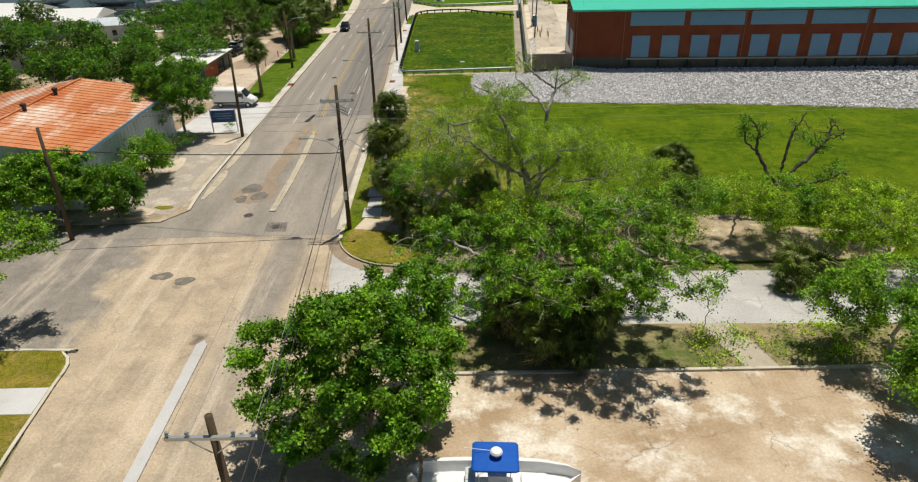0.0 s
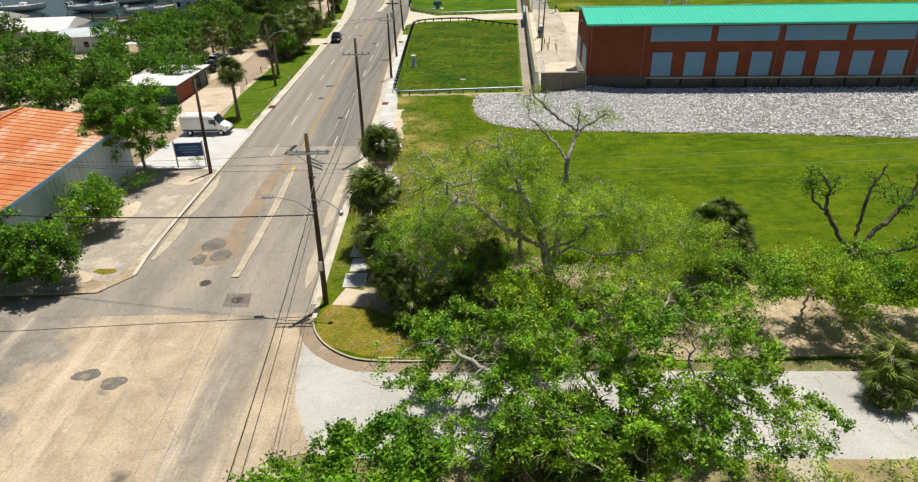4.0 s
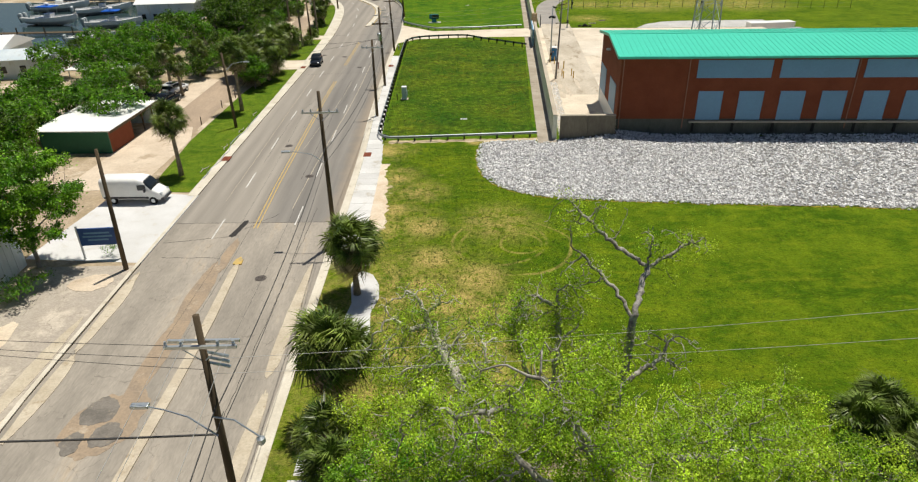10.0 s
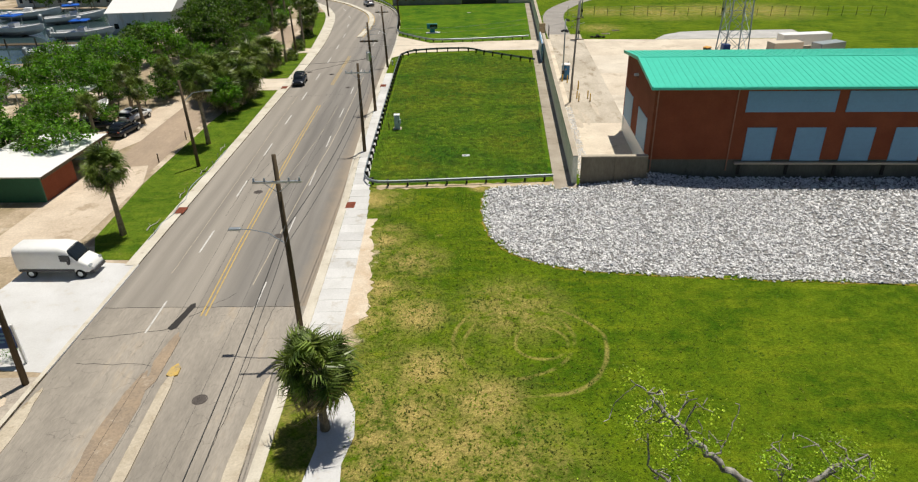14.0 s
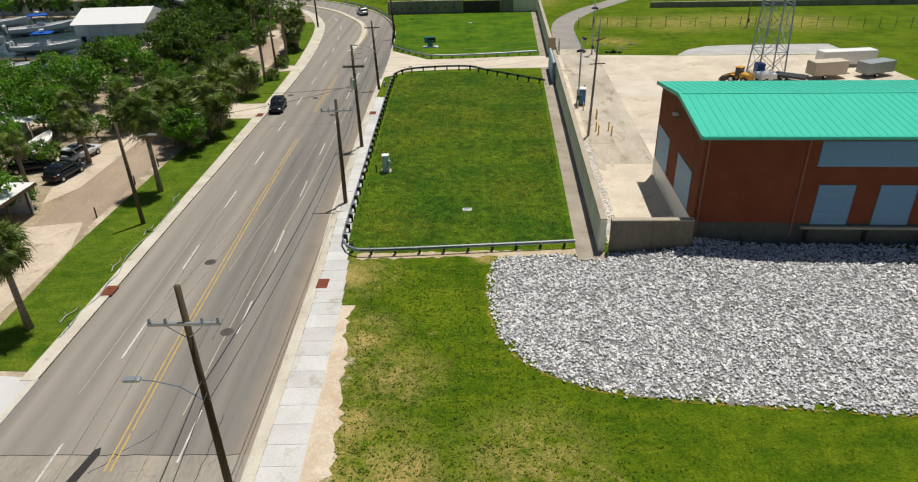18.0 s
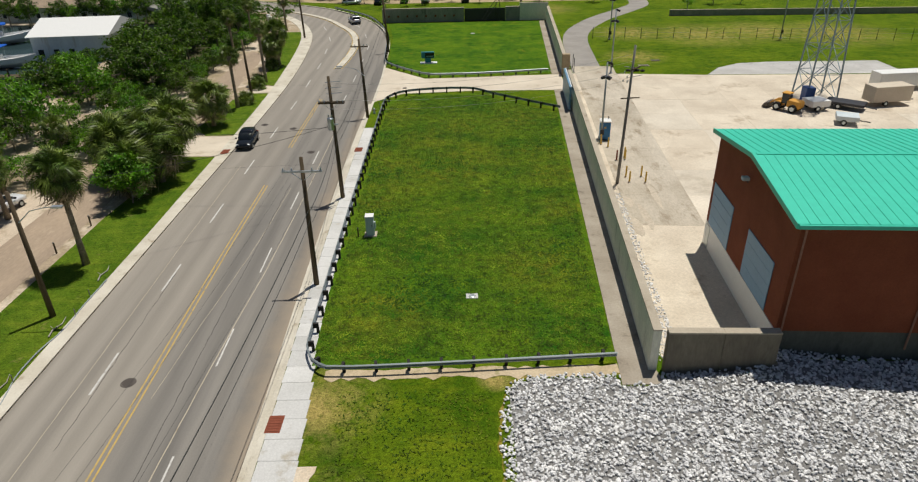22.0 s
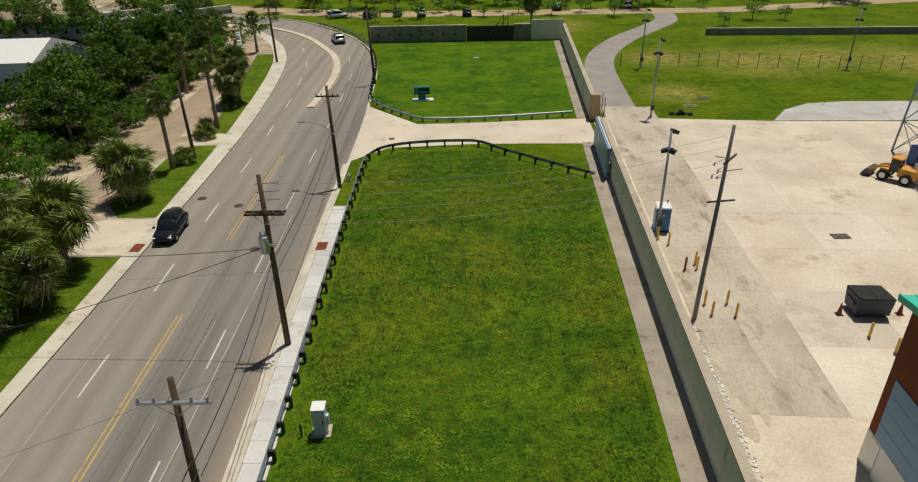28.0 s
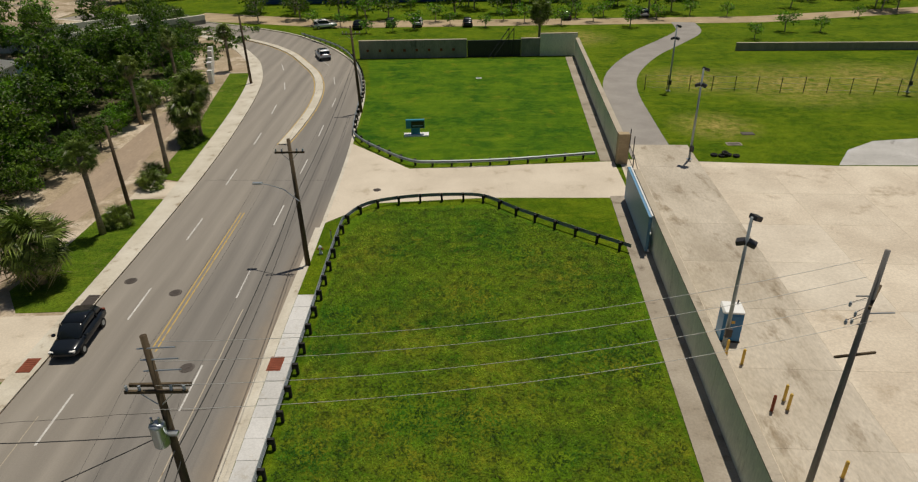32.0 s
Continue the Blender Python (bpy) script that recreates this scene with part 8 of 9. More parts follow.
def boat(m, label, group="", top=True, name="motor_boat"):
    """An open motor boat, bow along +x, on its keel blocks."""
    t = thing(name, label, "boat", m, group)
    hull = bmesh.new()
    rings = []
    for x, w, z0, z1 in ((-3.6, 1.05, 0.35, 1.25), (-2.0, 1.2, 0.25, 1.25), (0.5, 1.22, 0.25, 1.32), (2.2, 1.0, 0.35, 1.45), (3.4, 0.55, 0.65, 1.6), (4.0, 0.08, 1.1, 1.68)):
        rings.append([hull.verts.new(p) for p in ((x, -w, z1), (x, -w * 0.8, (z0 + z1) / 2), (x, 0, z0), (x, w * 0.8, (z0 + z1) / 2), (x, w, z1), (x, w * 0.78, z1 + 0.03), (x, w * 0.66, z1 - 0.55), (x, -w * 0.66, z1 - 0.55), (x, -w * 0.78, z1 + 0.03))])
    for a, b in zip(rings, rings[1:]):
        for k in range(9):
            hull.faces.new((a[k], a[(k + 1) % 9], b[(k + 1) % 9], b[k]))
    hull.faces.new(rings[0])
    hull.faces.new(rings[-1][::-1])
    bmesh.ops.recalc_face_normals(hull, faces=hull.faces)
    part("hull", hull, "white_paint", t)
    part("console", box(-0.4, 0.5, -0.45, 0.45, 0.75, 1.75, 0.06), "white_paint", t)
    part("seat", box(-1.5, -1.0, -0.6, 0.6, 0.75, 1.25, 0.05), "white_metal", t)
    part("bow_cushion", box(1.2, 2.4, -0.5, 0.5, 0.85, 1.05, 0.05), "white_paint", t)
    for s in (-0.38, 0.38):
        m_ = part("outboard_motor", loft([(-4.25, 0.16, 0.9, 1.6), (-4.1, 0.22, 0.5, 1.75), (-3.75, 0.2, 0.6, 1.7)], 6), "rail_steel", t, smooth=True)
        m_.matrix_basis = pose(0, s, 0)
    if top:
        part("canopy", loft([(-1.15, 0.82, 2.5, 2.56), (-1.0, 0.92, 2.48, 2.62), (0.9, 0.92, 2.48, 2.62), (1.05, 0.82, 2.5, 2.56)], 10, 7.0), "blue_canvas", t, "bright blue canvas top", True)
        for x in (-0.9, 0.7):
            for s in (-0.75, 0.75):
                part("post", tube([(x * 0.7, s, 1.0), (x, s, 2.5)], 0.025, 5), "galvanised", t)
        part("radar_dome", lathe([(0.1, 2.6), (0.1, 2.8), (0.27, 2.82), (0.3, 2.9), (0.24, 2.99), (0.08, 3.02)], 14), "white_paint", t)
        part("antenna", tube([(0.2, 0.3, 2.6), (-1.5, 0.2, 2.9)], 0.015, 4), "white_paint", t)
    for x in (-2.2, 1.2):
        part("keel_block", box(x - 0.2, x + 0.2, -0.5, 0.5, 0.0, 0.32), "wood_pole", t)
    return t


boat(pose(1.3, 22.4, 0.0, 0, 0, -3), "white centre-console motor boat with a blue canvas top")
for i, (x, y, z, a, s) in enumerate(((-78, 187, -0.35, 5, 1.6), (-76, 172, -0.35, 20, 1.2), (-95, 192, -0.35, -10, 1.8), (-104, 213, -0.35, 15, 1.8), (-90, 207, -0.35, 30, 1.7), (-116, 196, -0.35, 0, 1.6), (-45.5, 116.5, 0.1, 60, 0.9), (-48.5, 131.5, 0.1, 95, 0.9))):
    o = boat(pose(x, y, z, 0, 0, a), "white boat moored in the marina" if z < 0 else "white boat laid up beside the lane", "western boats", i % 2 == 0 and z < 0)
    o.scale = (s, s, s)

# ---- western buildings ----
wb = thing("roadside_building", "pale blue metal building with a rusty red roof", "building", pose(-35.0, 56.6, 0.08, 0, 0, 0.6))
L, D, H = 21.4, 20.0, 5.6
part("wall", box(-D, 0, 0, L, 0, H), "white_metal", wb)
for i in range(26):
    part("cladding_rib", box(-0.001, 0.035, 0.3 + i * 0.8, 0.36 + i * 0.8, 0.05, H - 0.05), "white_metal", wb)
rf = part("roof", box(-D / 2 - 0.15, -D / 2 + 0.15, -0.35, L + 0.35, H + 1.62, H + 1.72, 0.02), "rust_roof", wb, "rust-streaked red metal roof")
sl = math.hypot(D / 2 + 0.5, 1.6)
tl = math.degrees(math.atan2(1.6, D / 2 + 0.5))
for s in (0, 1):
    for i in range(25):
        b = box(0, sl, 0, 0.885, 0, 0.04)
        add_box(b, 0, sl, 0, 0.05, 0.04, 0.085)
        o = part("sheet", b, "rust_roof", rf)
        y = -0.3 + i * 0.89
        o.matrix_basis = pose(0.5, y, H - 0.05, 0, 0, 180) @ pose(0, -0.885, 0, 0, -tl, 0) if s == 0 else pose(-D - 0.5, y, H - 0.05, 0, -tl, 0)
part("gable", (lambda bm: (bm.faces.new([bm.verts.new(p) for p in ((0, 0, H), (-D / 2, 0, H + 1.5), (-D, 0, H))]), bm)[1])(bmesh.new()), "white_metal", wb)
part("fascia", box(0.5, 0.55, -0.35, L + 0.3, H - 0.28, H + 0.02), "blue_panel", wb)
for y in (4.5, 12.0):
    w = part("window", box(0.005, 0.05, y, y + 1.3, 1.6, 2.6), "glass_dark", wb)
    part("window_frame", box(0.0, 0.07, y - 0.1, y + 1.4, 1.5, 1.6), "white_paint", w)
    part("window_frame", box(0.0, 0.07, y - 0.1, y + 1.4, 2.6, 2.7), "white_paint", w)
part("door", box(0.005, 0.06, 7.5, 8.6, 0.05, 2.1, 0.01), "white_paint", wb)
for i in range(3):
    part("roof_vent", lathe([(0.2, 0), (0.2, 0.5), (0.32, 0.52), (0.3, 0.75), (0.05, 0.85)], 10), "dark_metal", wb).matrix_basis = pose(-D / 2 + 0.6, 3 + i * 6, H + 1.5)

sh = thing("workshop_shed", "low shed with white roof, brick side and green front", "shed", pose(-44.2, 103.9, 0.08, 0, 0, -2))
part("front_wall", box(-4.0, 4.0, 0, 0.2, 0, 2.7), "shed_green", sh)
part("side_wall", box(3.8, 4.0, 0.2, 5.5, 0, 2.6), "brick", sh, "red brick side wall")
part("side_wall", box(-4.0, -3.8, 0.2, 11.5, 0, 2.6), "brick", sh)
part("rear_wall", box(-3.8, 4.0, 11.3, 11.5, 0, 2.6), "white_metal", sh)
for y in (8.5, 11.2):
    part("post", box(3.8, 3.95, y, y + 0.15, 0, 2.6), "wood_pole", sh)
b = box(-4.5, 4.6, -0.5, 12.0, 2.72, 2.84, 0.02)
part("roof", b, "white_paint", sh, "white sheet metal roof")
part("fascia", box(4.6, 4.66, -0.5, 12.0, 2.55, 2.84), "wood_pole", sh)

cn = thing("carport", "white metal carport roof on slim posts", "carport", pose(-56, 137.2, 0.08, 0, 0, 3))
part("roof", box(-5.2, 5.2, -2.6, 2.6, 2.5, 2.64, 0.03), "white_paint", cn)
for x in (-4.8, 0, 4.8):
    for y in (-2.3, 2.3):
        part("post", box(x - 0.06, x + 0.06, y - 0.06, y + 0.06, 0, 2.5), "galvanised", cn)
part("camper_body", box(-3.5, 2.5, -1.3, 1.2, 0.4, 2.3, 0.12), "white_metal", cn)


def house(x, y, w, d, h, a, label, roof="white_paint", wall="white_metal"):
    t = thing("house", label, "house", pose(x, y, 0.08, 0, 0, a), "western houses")
    part("wall", box(-w / 2, w / 2, -d / 2, d / 2, 0, h), wall, t)
    bm = bmesh.new()
    e = 0.5
    pr = [(-d / 2 - e, h), (d / 2 + e, h), (d / 2 + e, h + 0.12), (0, h + d * 0.17), (-d / 2 - e, h + 0.12)]
    a_, b_ = [[bm.verts.new((xx, p, z)) for p, z in pr] for xx in (-w / 2 - e, w / 2 + e)]
    for k in range(5):
        bm.faces.new((a_[k], a_[(k + 1) % 5], b_[(k + 1) % 5], b_[k]))
    bm.faces.new(a_)
    bm.faces.new(b_)
    bmesh.ops.recalc_face_normals(bm, faces=bm.faces)
    part("roof", bm, roof, t)
    n = max(2, int(w / 2.6))
    for i in range(n):
        xx = -w / 2 + (i + 0.5) * w / n
        wi = part("window", box(xx - 0.45, xx + 0.45, -d / 2 - 0.04, -d / 2 - 0.005, 1.0, 2.1), "glass_dark", t)
        part("window_frame", box(xx - 0.55, xx + 0.55, -d / 2 - 0.07, -d / 2 - 0.005, 0.9, 1.0), "white_paint", wi)
    for i in range(max(2, int(d / 3))):
        yy = -d / 2 + (i + 0.5) * d / max(2, int(d / 3))
        part("window", box(w / 2 + 0.005, w / 2 + 0.04, yy - 0.45, yy + 0.45, 1.0, 2.1), "glass_dark", t)
    part("door", box(w / 2 + 0.005, w / 2 + 0.05, -0.5 + d * 0.25, 0.45 + d * 0.25, 0, 2.1), "wood_pole", t)


house(-87, 150, 18, 11, 3.4, 4, "long white-roofed building among the western trees")
house(-72, 144, 9, 7, 3.0, 10, "small cream house with a pale roof", "white_metal")
house(-104, 158, 16, 12, 3.6, -5, "white-roofed building beyond the trees")
house(-112, 132, 14, 10, 3.2, 8, "pale house beyond the trees", "white_metal")
house(-80, 118, 12, 8, 3.0, 5, "pale house among the trees", "white_metal")
house(-68, 198.0, 13, 13, 4.2, 4, "white-roofed marina shed beside the water")
house(-96, 236, 46, 8, 3.2, -4, "long low marina building with a tan roof", "brown_dirt")
house(-62, 80, 10, 8, 3.0, 0, "pale house behind the rusty roof", "white_metal")
house(-74, 60, 12, 8, 3.0, 3, "pale house behind the trees", "white_metal")

marina = part("water", slab([(-62, 166), (-62, 190), (-60, 214), (-75, 226), (-230, 240), (-230, 150), (-90, 163)][::-1], 0.0, 0.112), "water")
tagged(marina, "dark still marina water", "water", kind="structure")
dock = thing("dock", "weathered wooden dock with piles along the marina", "dock")
for i in range(30):
    part("plank", box(-120 + i * 1.8, -118.25 + i * 1.8, 178.6, 180.4, 0.5, 0.62), "wood_pole", dock)
for i in range(10):
    part("mooring_post", tube([(-119 + i * 6, 178.4, -0.3), (-119 + i * 6, 178.4, 1.9)], 0.14, 7), "wood_pole", dock)

# blue sign by the forecourt
sg = thing("roadside_sign", "blue rectangular sign on two short posts", "sign", pose(-29.4, 78.9, 0.1, 0, 0, 4))
pn = part("panel", box(-1.45, 1.45, -0.08, 0.08, 1.25, 2.75, 0.02), "sign_blue", sg)
for z, w in ((2.35, 1.0), (2.05, 1.15), (1.75, 0.8)):
    part("text_bar", box(-w, w, -0.095, -0.081, z - 0.07, z + 0.07), "blue_panel", pn, "illegible pale lettering")
for x in (-1.5, 1.5):
    part("post", box(x - 0.07, x + 0.07, -0.07, 0.07, 0, 2.95, 0.01), "white_paint", sg)
oak("small round shrub under the blue sign", (-29.0, 79.4, 0.1), 61, [((0, 0, -0.1), (0, 0, 0.3))], [(0, 0, 0.7, 0.7, 0.6, 0.5, 4.0)], 18, 0.1, "oak_leaf_dark", tip=0.006, density=5, step=0.2, kill=0.28, clump=0.16, name="shrub", category="shrub")

# ---- lawn furniture ----
ub = thing("utility_cabinet", "pale green-white electrical cabinet on the lawn", "cabinet", pose(-7.9, 123.6, 0.12, 0, 0, 2))
part("body", box(-0.33, 0.33, -0.34, 0.34, 0.08, 1.75, 0.03), "white_metal", ub)
part("base", box(-0.52, 0.52, -0.48, 0.48, 0, 0.08), "concrete", ub)
part("lid", box(-0.36, 0.36, -0.37, 0.37, 1.753, 1.82, 0.02), "white_paint", ub)
d = part("door", box(-0.28, 0.28, -0.37, -0.343, 0.2, 1.65, 0.01), "white_metal", ub)
part("handle", box(0.17, 0.22, -0.40, -0.37, 0.9, 1.1), "dark_metal", d)
part("side_box", box(0.333, 0.46, -0.12, 0.12, 0.6, 1.2, 0.02), "white_metal", ub)
mk = thing("marker_post", "short dark marker post beside the cabinet", "post", pose(-8.9, 123.3, 0.12))
part("post", tube([(0, 0, 0), (0, 0, 0.75)], 0.06, 7), "wood_pole", mk)
part("cap", lathe([(0.075, 0.74), (0.075, 0.8), (0.03, 0.84)], 8), "dark_metal", mk)

ms = thing("monument_sign", "blue and black sign on a white slab", "sign", pose(-5.4, 184.3, 0.12, 0, 0, 3))
part("plinth", box(-1.3, 1.5, -0.6, 0.5, 0, 0.16, 0.02), "white_paint", ms)
part("stem", box(-0.5, 0.5, -0.16, 0.16, 0.163, 0.85, 0.02), "teal", ms)
pn = part("panel", box(-1.05, 1.05, -0.2, 0.2, 0.853, 1.85, 0.02), "teal", ms)
part("screen", box(-0.45, 1.0, -0.215, -0.202, 0.95, 1.7), "glass_dark", pn)
part("text_bar", box(-0.3, 0.85, -0.222, -0.217, 1.12, 1.24), "blue_panel", pn)
for x, y in ((0.35, 113.9), (2.5, 208.6)):
    c = thing("cleanout_cover", "flat pale concrete cover set in the lawn", "cover", pose(x, y, 0.12))
    part("collar", box(-0.42, 0.42, -0.3, 0.3, 0, 0.05, 0.01), "pale_concrete", c)
    part("lid", lathe([(0.2, 0.05), (0.2, 0.07), (0.17, 0.08)], 14), "galvanised", c)
hy = thing("hydrant", "small weathered fire hydrant on the grass", "hydrant", pose(-11.3, 157.3, 0.12))
part("barrel", lathe([(0.16, 0), (0.16, 0.05), (0.11, 0.07), (0.11, 0.5), (0.15, 0.53), (0.13, 0.62), (0.07, 0.7), (0.03, 0.76)], 12), "white_metal", hy, smooth=True)
for s in (-1, 1):
    part("outlet", lathe([(0.06, 0), (0.06, 0.1), (0.075, 0.11), (0.075, 0.16)], 10), "rust_iron", hy).matrix_basis = pose(s * 0.08, 0, 0.42, 0, 90 * s)
mk2 = thing("marker_post", "small pale marker post beside the hydrant", "post", pose(-10.9, 159.8, 0.12))
part("post", tube([(0, 0, 0), (0, 0, 0.7)], 0.05, 7), "white_metal", mk2)
part("cap", lathe([(0.06, 0.7), (0.06, 0.76)], 8), "rust_iron", mk2)

# ---- yard things ----
pt = thing("portable_toilet", "blue portable toilet with a white roof", "portable toilet", pose(16.0, 146.0, 0.13, 0, 0, -8))
part("cabin", box(-0.58, 0.58, -0.58, 0.58, 0.1, 2.05, 0.03), "blue_plastic", pt)
part("skid", box(-0.62, 0.62, -0.62, 0.62, 0, 0.1), "dark_metal", pt)
part("roof", loft([(-0.64, 0.5, 2.05, 2.12), (-0.55, 0.63, 2.05, 2.24), (0.55, 0.63, 2.05, 2.24), (0.64, 0.5, 2.05, 2.12)], 8, 5), "white_paint", pt, "white moulded roof")
d = part("door", box(-0.42, 0.42, -0.61, -0.583, 0.15, 1.95, 0.01), "blue_plastic", pt)
part("door_sign", box(-0.1, 0.1, -0.62, -0.611, 1.4, 1.6), "yellow_paint", d, "small yellow notice")
for z in (0.5, 0.9, 1.3, 1.7):
    part("rib", box(0.583, 0.61, -0.5, 0.5, z, z + 0.05), "blue_plastic", pt)
part("vent_pipe", tube([(0.35, 0.35, 2.1), (0.35, 0.35, 2.5)], 0.05, 7), "dark_metal", pt)


def yard_light(x, y, h, label):
    t = thing("yard_light", label, "street lamp", pose(x, y, 0.13), "yard lights")
    part("pole", tube([(0, 0, 0), (0, 0, h)], [0.13, 0.085], 9), "rail_steel", t, smooth=True)
    part("base_plate", box(-0.25, 0.25, -0.25, 0.25, 0, 0.05), "galvanised", t)
    for z, a in ((h, 20), (h - 1.5, 150), (h - 1.5, -30)):
        f = part("floodlight", box(0.05, 0.55, -0.28, 0.28, -0.12, 0.16, 0.05), "dark_metal", t)
        f.matrix_basis = pose(0, 0, z, 0, 0, a) @ pose(0, 0, 0, 0, 20)
        part("lens", box(0.1, 0.5, -0.23, 0.23, -0.135, -0.121), "white_paint", f)
    part("junction_box", box(-0.2, 0.2, -0.32, -0.12, 0.9, 1.5, 0.02), "dark_metal", t)


yard_light(15.45, 145.0, 8.8, "grey yard light mast with black floodlights")
yard_light(22.9, 175.6, 9.2, "grey yard light mast beside the park path")
yard_light(27.8, 200.4, 8.5, "grey light mast beside the park fence")
yard_light(58.5, 198.0, 8.5, "distant grey light mast beside the park fence")
for i, (x, y) in enumerate(((16.0, 139.4), (17.0, 140.2), (17.45, 134.9), (17.5, 133.4), (15.95, 134.9), (16.0, 133.6), (15.3, 144.2), (15.9, 143.3), (16.9, 139.5), (24.9, 131.0), (25.6, 129.4))):
    b = thing("bollard", "dark rusty bollard in the yard" if i == 0 else "yellow painted steel bollard in the yard", "bollard", pose(x, y, 0.13, 0, 0, 0), "yard bollards")
    part("post", lathe([(0.085, 0), (0.085, 1.05), (0.07, 1.1), (0.03, 1.13)], 10), "rust_iron" if i == 0 else "yellow_paint", b)
    part("collar", lathe([(0.13, 0), (0.13, 0.05)], 10), "concrete", b)

dp = thing("dumpster", "dark blue steel dumpster with sloping sides", "dumpster", pose(26.2, 133.8, 0.13, 0, 0, -4))
bm = bmesh.new()
pr = [(-0.8, 0.2), (0.7, 0.2), (0.95, 1.35), (-0.95, 1.5)]
a_, b_ = [[bm.verts.new((xx, y, z)) for y, z in pr] for xx in (-1.1, 1.1)]
for k in range(4):
    bm.faces.new((a_[k], a_[(k + 1) % 4], b_[(k + 1) % 4], b_[k]))
bm.faces.new(a_)
bm.faces.new(b_)
bmesh.ops.recalc_face_normals(bm, faces=bm.faces)
bmesh.ops.bevel(bm, geom=bm.edges[:], offset=0.03, segments=1, affect="EDGES")
part("body", bm, "dumpster_blue", dp)
for s in (-0.55, 0.55):
    part("lid", box(s - 0.53, s + 0.53, -0.98, 0.98, -0.03, 0.03, 0.01), "post_black", dp, "black plastic lid").matrix_basis = pose(0, 0, 1.47, -4.5)
for s in (-0.8, 0.8):
    for q in (-0.6, 0.55):
        part("foot", box(s - 0.1, s + 0.1, q - 0.1, q + 0.1, 0.0, 0.22), "post_black", dp)
for s in (-1.15, 1.15):
    part("fork_pocket", box(s - 0.06, s + 0.06, -0.5, 0.6, 0.8, 0.98), "dumpster_blue", dp)
for x, y in ((24.3, 133.5), (28.2, 133.4)):
    c = thing("traffic_cone", "faded orange traffic cone beside the dumpster", "traffic cone", pose(x, y, 0.13), "traffic cones")
    part("base", box(-0.22, 0.22, -0.22, 0.22, 0, 0.04, 0.01), "post_black", c)
    part("cone", lathe([(0.17, 0.04), (0.03, 0.9), (0.02, 0.92)], 12), "rust_iron", c)
for x, y, w in ((29.9, 144.2, 0.7), (31.7, 183.0, 0.7), (29.0, 179.8, 0.8)):
    c = thing("drain_cover", "square iron drain cover in the yard", "storm drain", pose(x, y, 0.13), "yard drains")
    part("frame", box(-w, w, -0.45, 0.45, -0.02, 0.03), "concrete" if y > 179 and y < 180.5 else "iron", c)
    part("grate", box(-w + 0.12, w - 0.12, -0.33, 0.33, 0.03, 0.045), "iron", c)

ld = thing("wheel_loader", "yellow wheel loader with black tyres in the yard", "loader", pose(40.6, 155.2, 0.13, 0, 0, 130))
ld.scale = (0.72, 0.72, 0.72)
part("engine_body", loft([(-2.6, 0.85, 0.9, 1.9), (-2.3, 0.95, 0.7, 2.1), (-0.6, 0.95, 0.7, 2.15), (-0.3, 0.85, 0.8, 2.0)], 8, 5), "orange_yellow", ld)
cb = part("cab", box(-0.4, 0.8, -0.7, 0.7, 1.3, 3.0, 0.08), "glass_dark", ld)
part("cab_roof", box(-0.5, 0.9, -0.78, 0.78, 3.003, 3.15, 0.04), "orange_yellow", cb)
part("front_frame", box(0.6, 1.9, -0.5, 0.5, 0.7, 1.4, 0.05), "orange_yellow", ld)
for s in (-0.6, 0.6):
    part("lift_arm", tube([(0.7, s, 1.9), (1.9, s, 1.6), (3.0, s, 0.7)], [0.14, 0.14, 0.1], 6), "orange_yellow", ld)
bk = loft([(2.7, 1.25, 0.25, 1.1), (3.1, 1.3, 0.1, 1.2), (3.5, 1.3, 0.08, 0.8), (3.8, 1.28, 0.06, 0.25)], 6, 6)
part("bucket", bk, "iron", ld)
for x in (-1.5, 1.2):
    for s in (-1.05, 1.05):
        wheel(ld, x, s, 0.72, 0.5)

tw = thing("lattice_tower", "tall blue-grey steel lattice tower in the yard", "tower", pose(46.8, 160.8, 0.13))
TH, TB, TT = 30.0, 2.0, 0.8
for sx in (-1, 1):
    for sy in (-1, 1):
        part("leg", tube([(sx * TB, sy * TB, 0), (sx * TT, sy * TT, TH)], 0.11, 6), "tower_steel", tw)
nb = 9
for k in range(nb):
    z0, z1 = TH * k / nb, TH * (k + 1) / nb
    w0, w1 = TB + (TT - TB) * k / nb, TB + (TT - TB) * (k + 1) / nb
    for (ax, ay), (bx, by) in (((-1, -1), (1, -1)), ((1, -1), (1, 1)), ((1, 1), (-1, 1)), ((-1, 1), (-1, -1))):
        part("brace", tube([(ax * w0, ay * w0, z0), (bx * w1, by * w1, z1)], 0.05, 4), "tower_steel", tw)
        part("brace", tube([(bx * w0, by * w0, z0), (ax * w1, ay * w1, z1)], 0.05, 4), "tower_steel", tw)
        part("strut", tube([(ax * w1, ay * w1, z1), (bx * w1, by * w1, z1)], 0.05, 4), "tower_steel", tw)
part("base_tank", box(-2.5, -1.3, -2.6, -1.2, 0.0, 1.9, 0.1), "sign_blue", tw, "dark blue equipment cabinet")

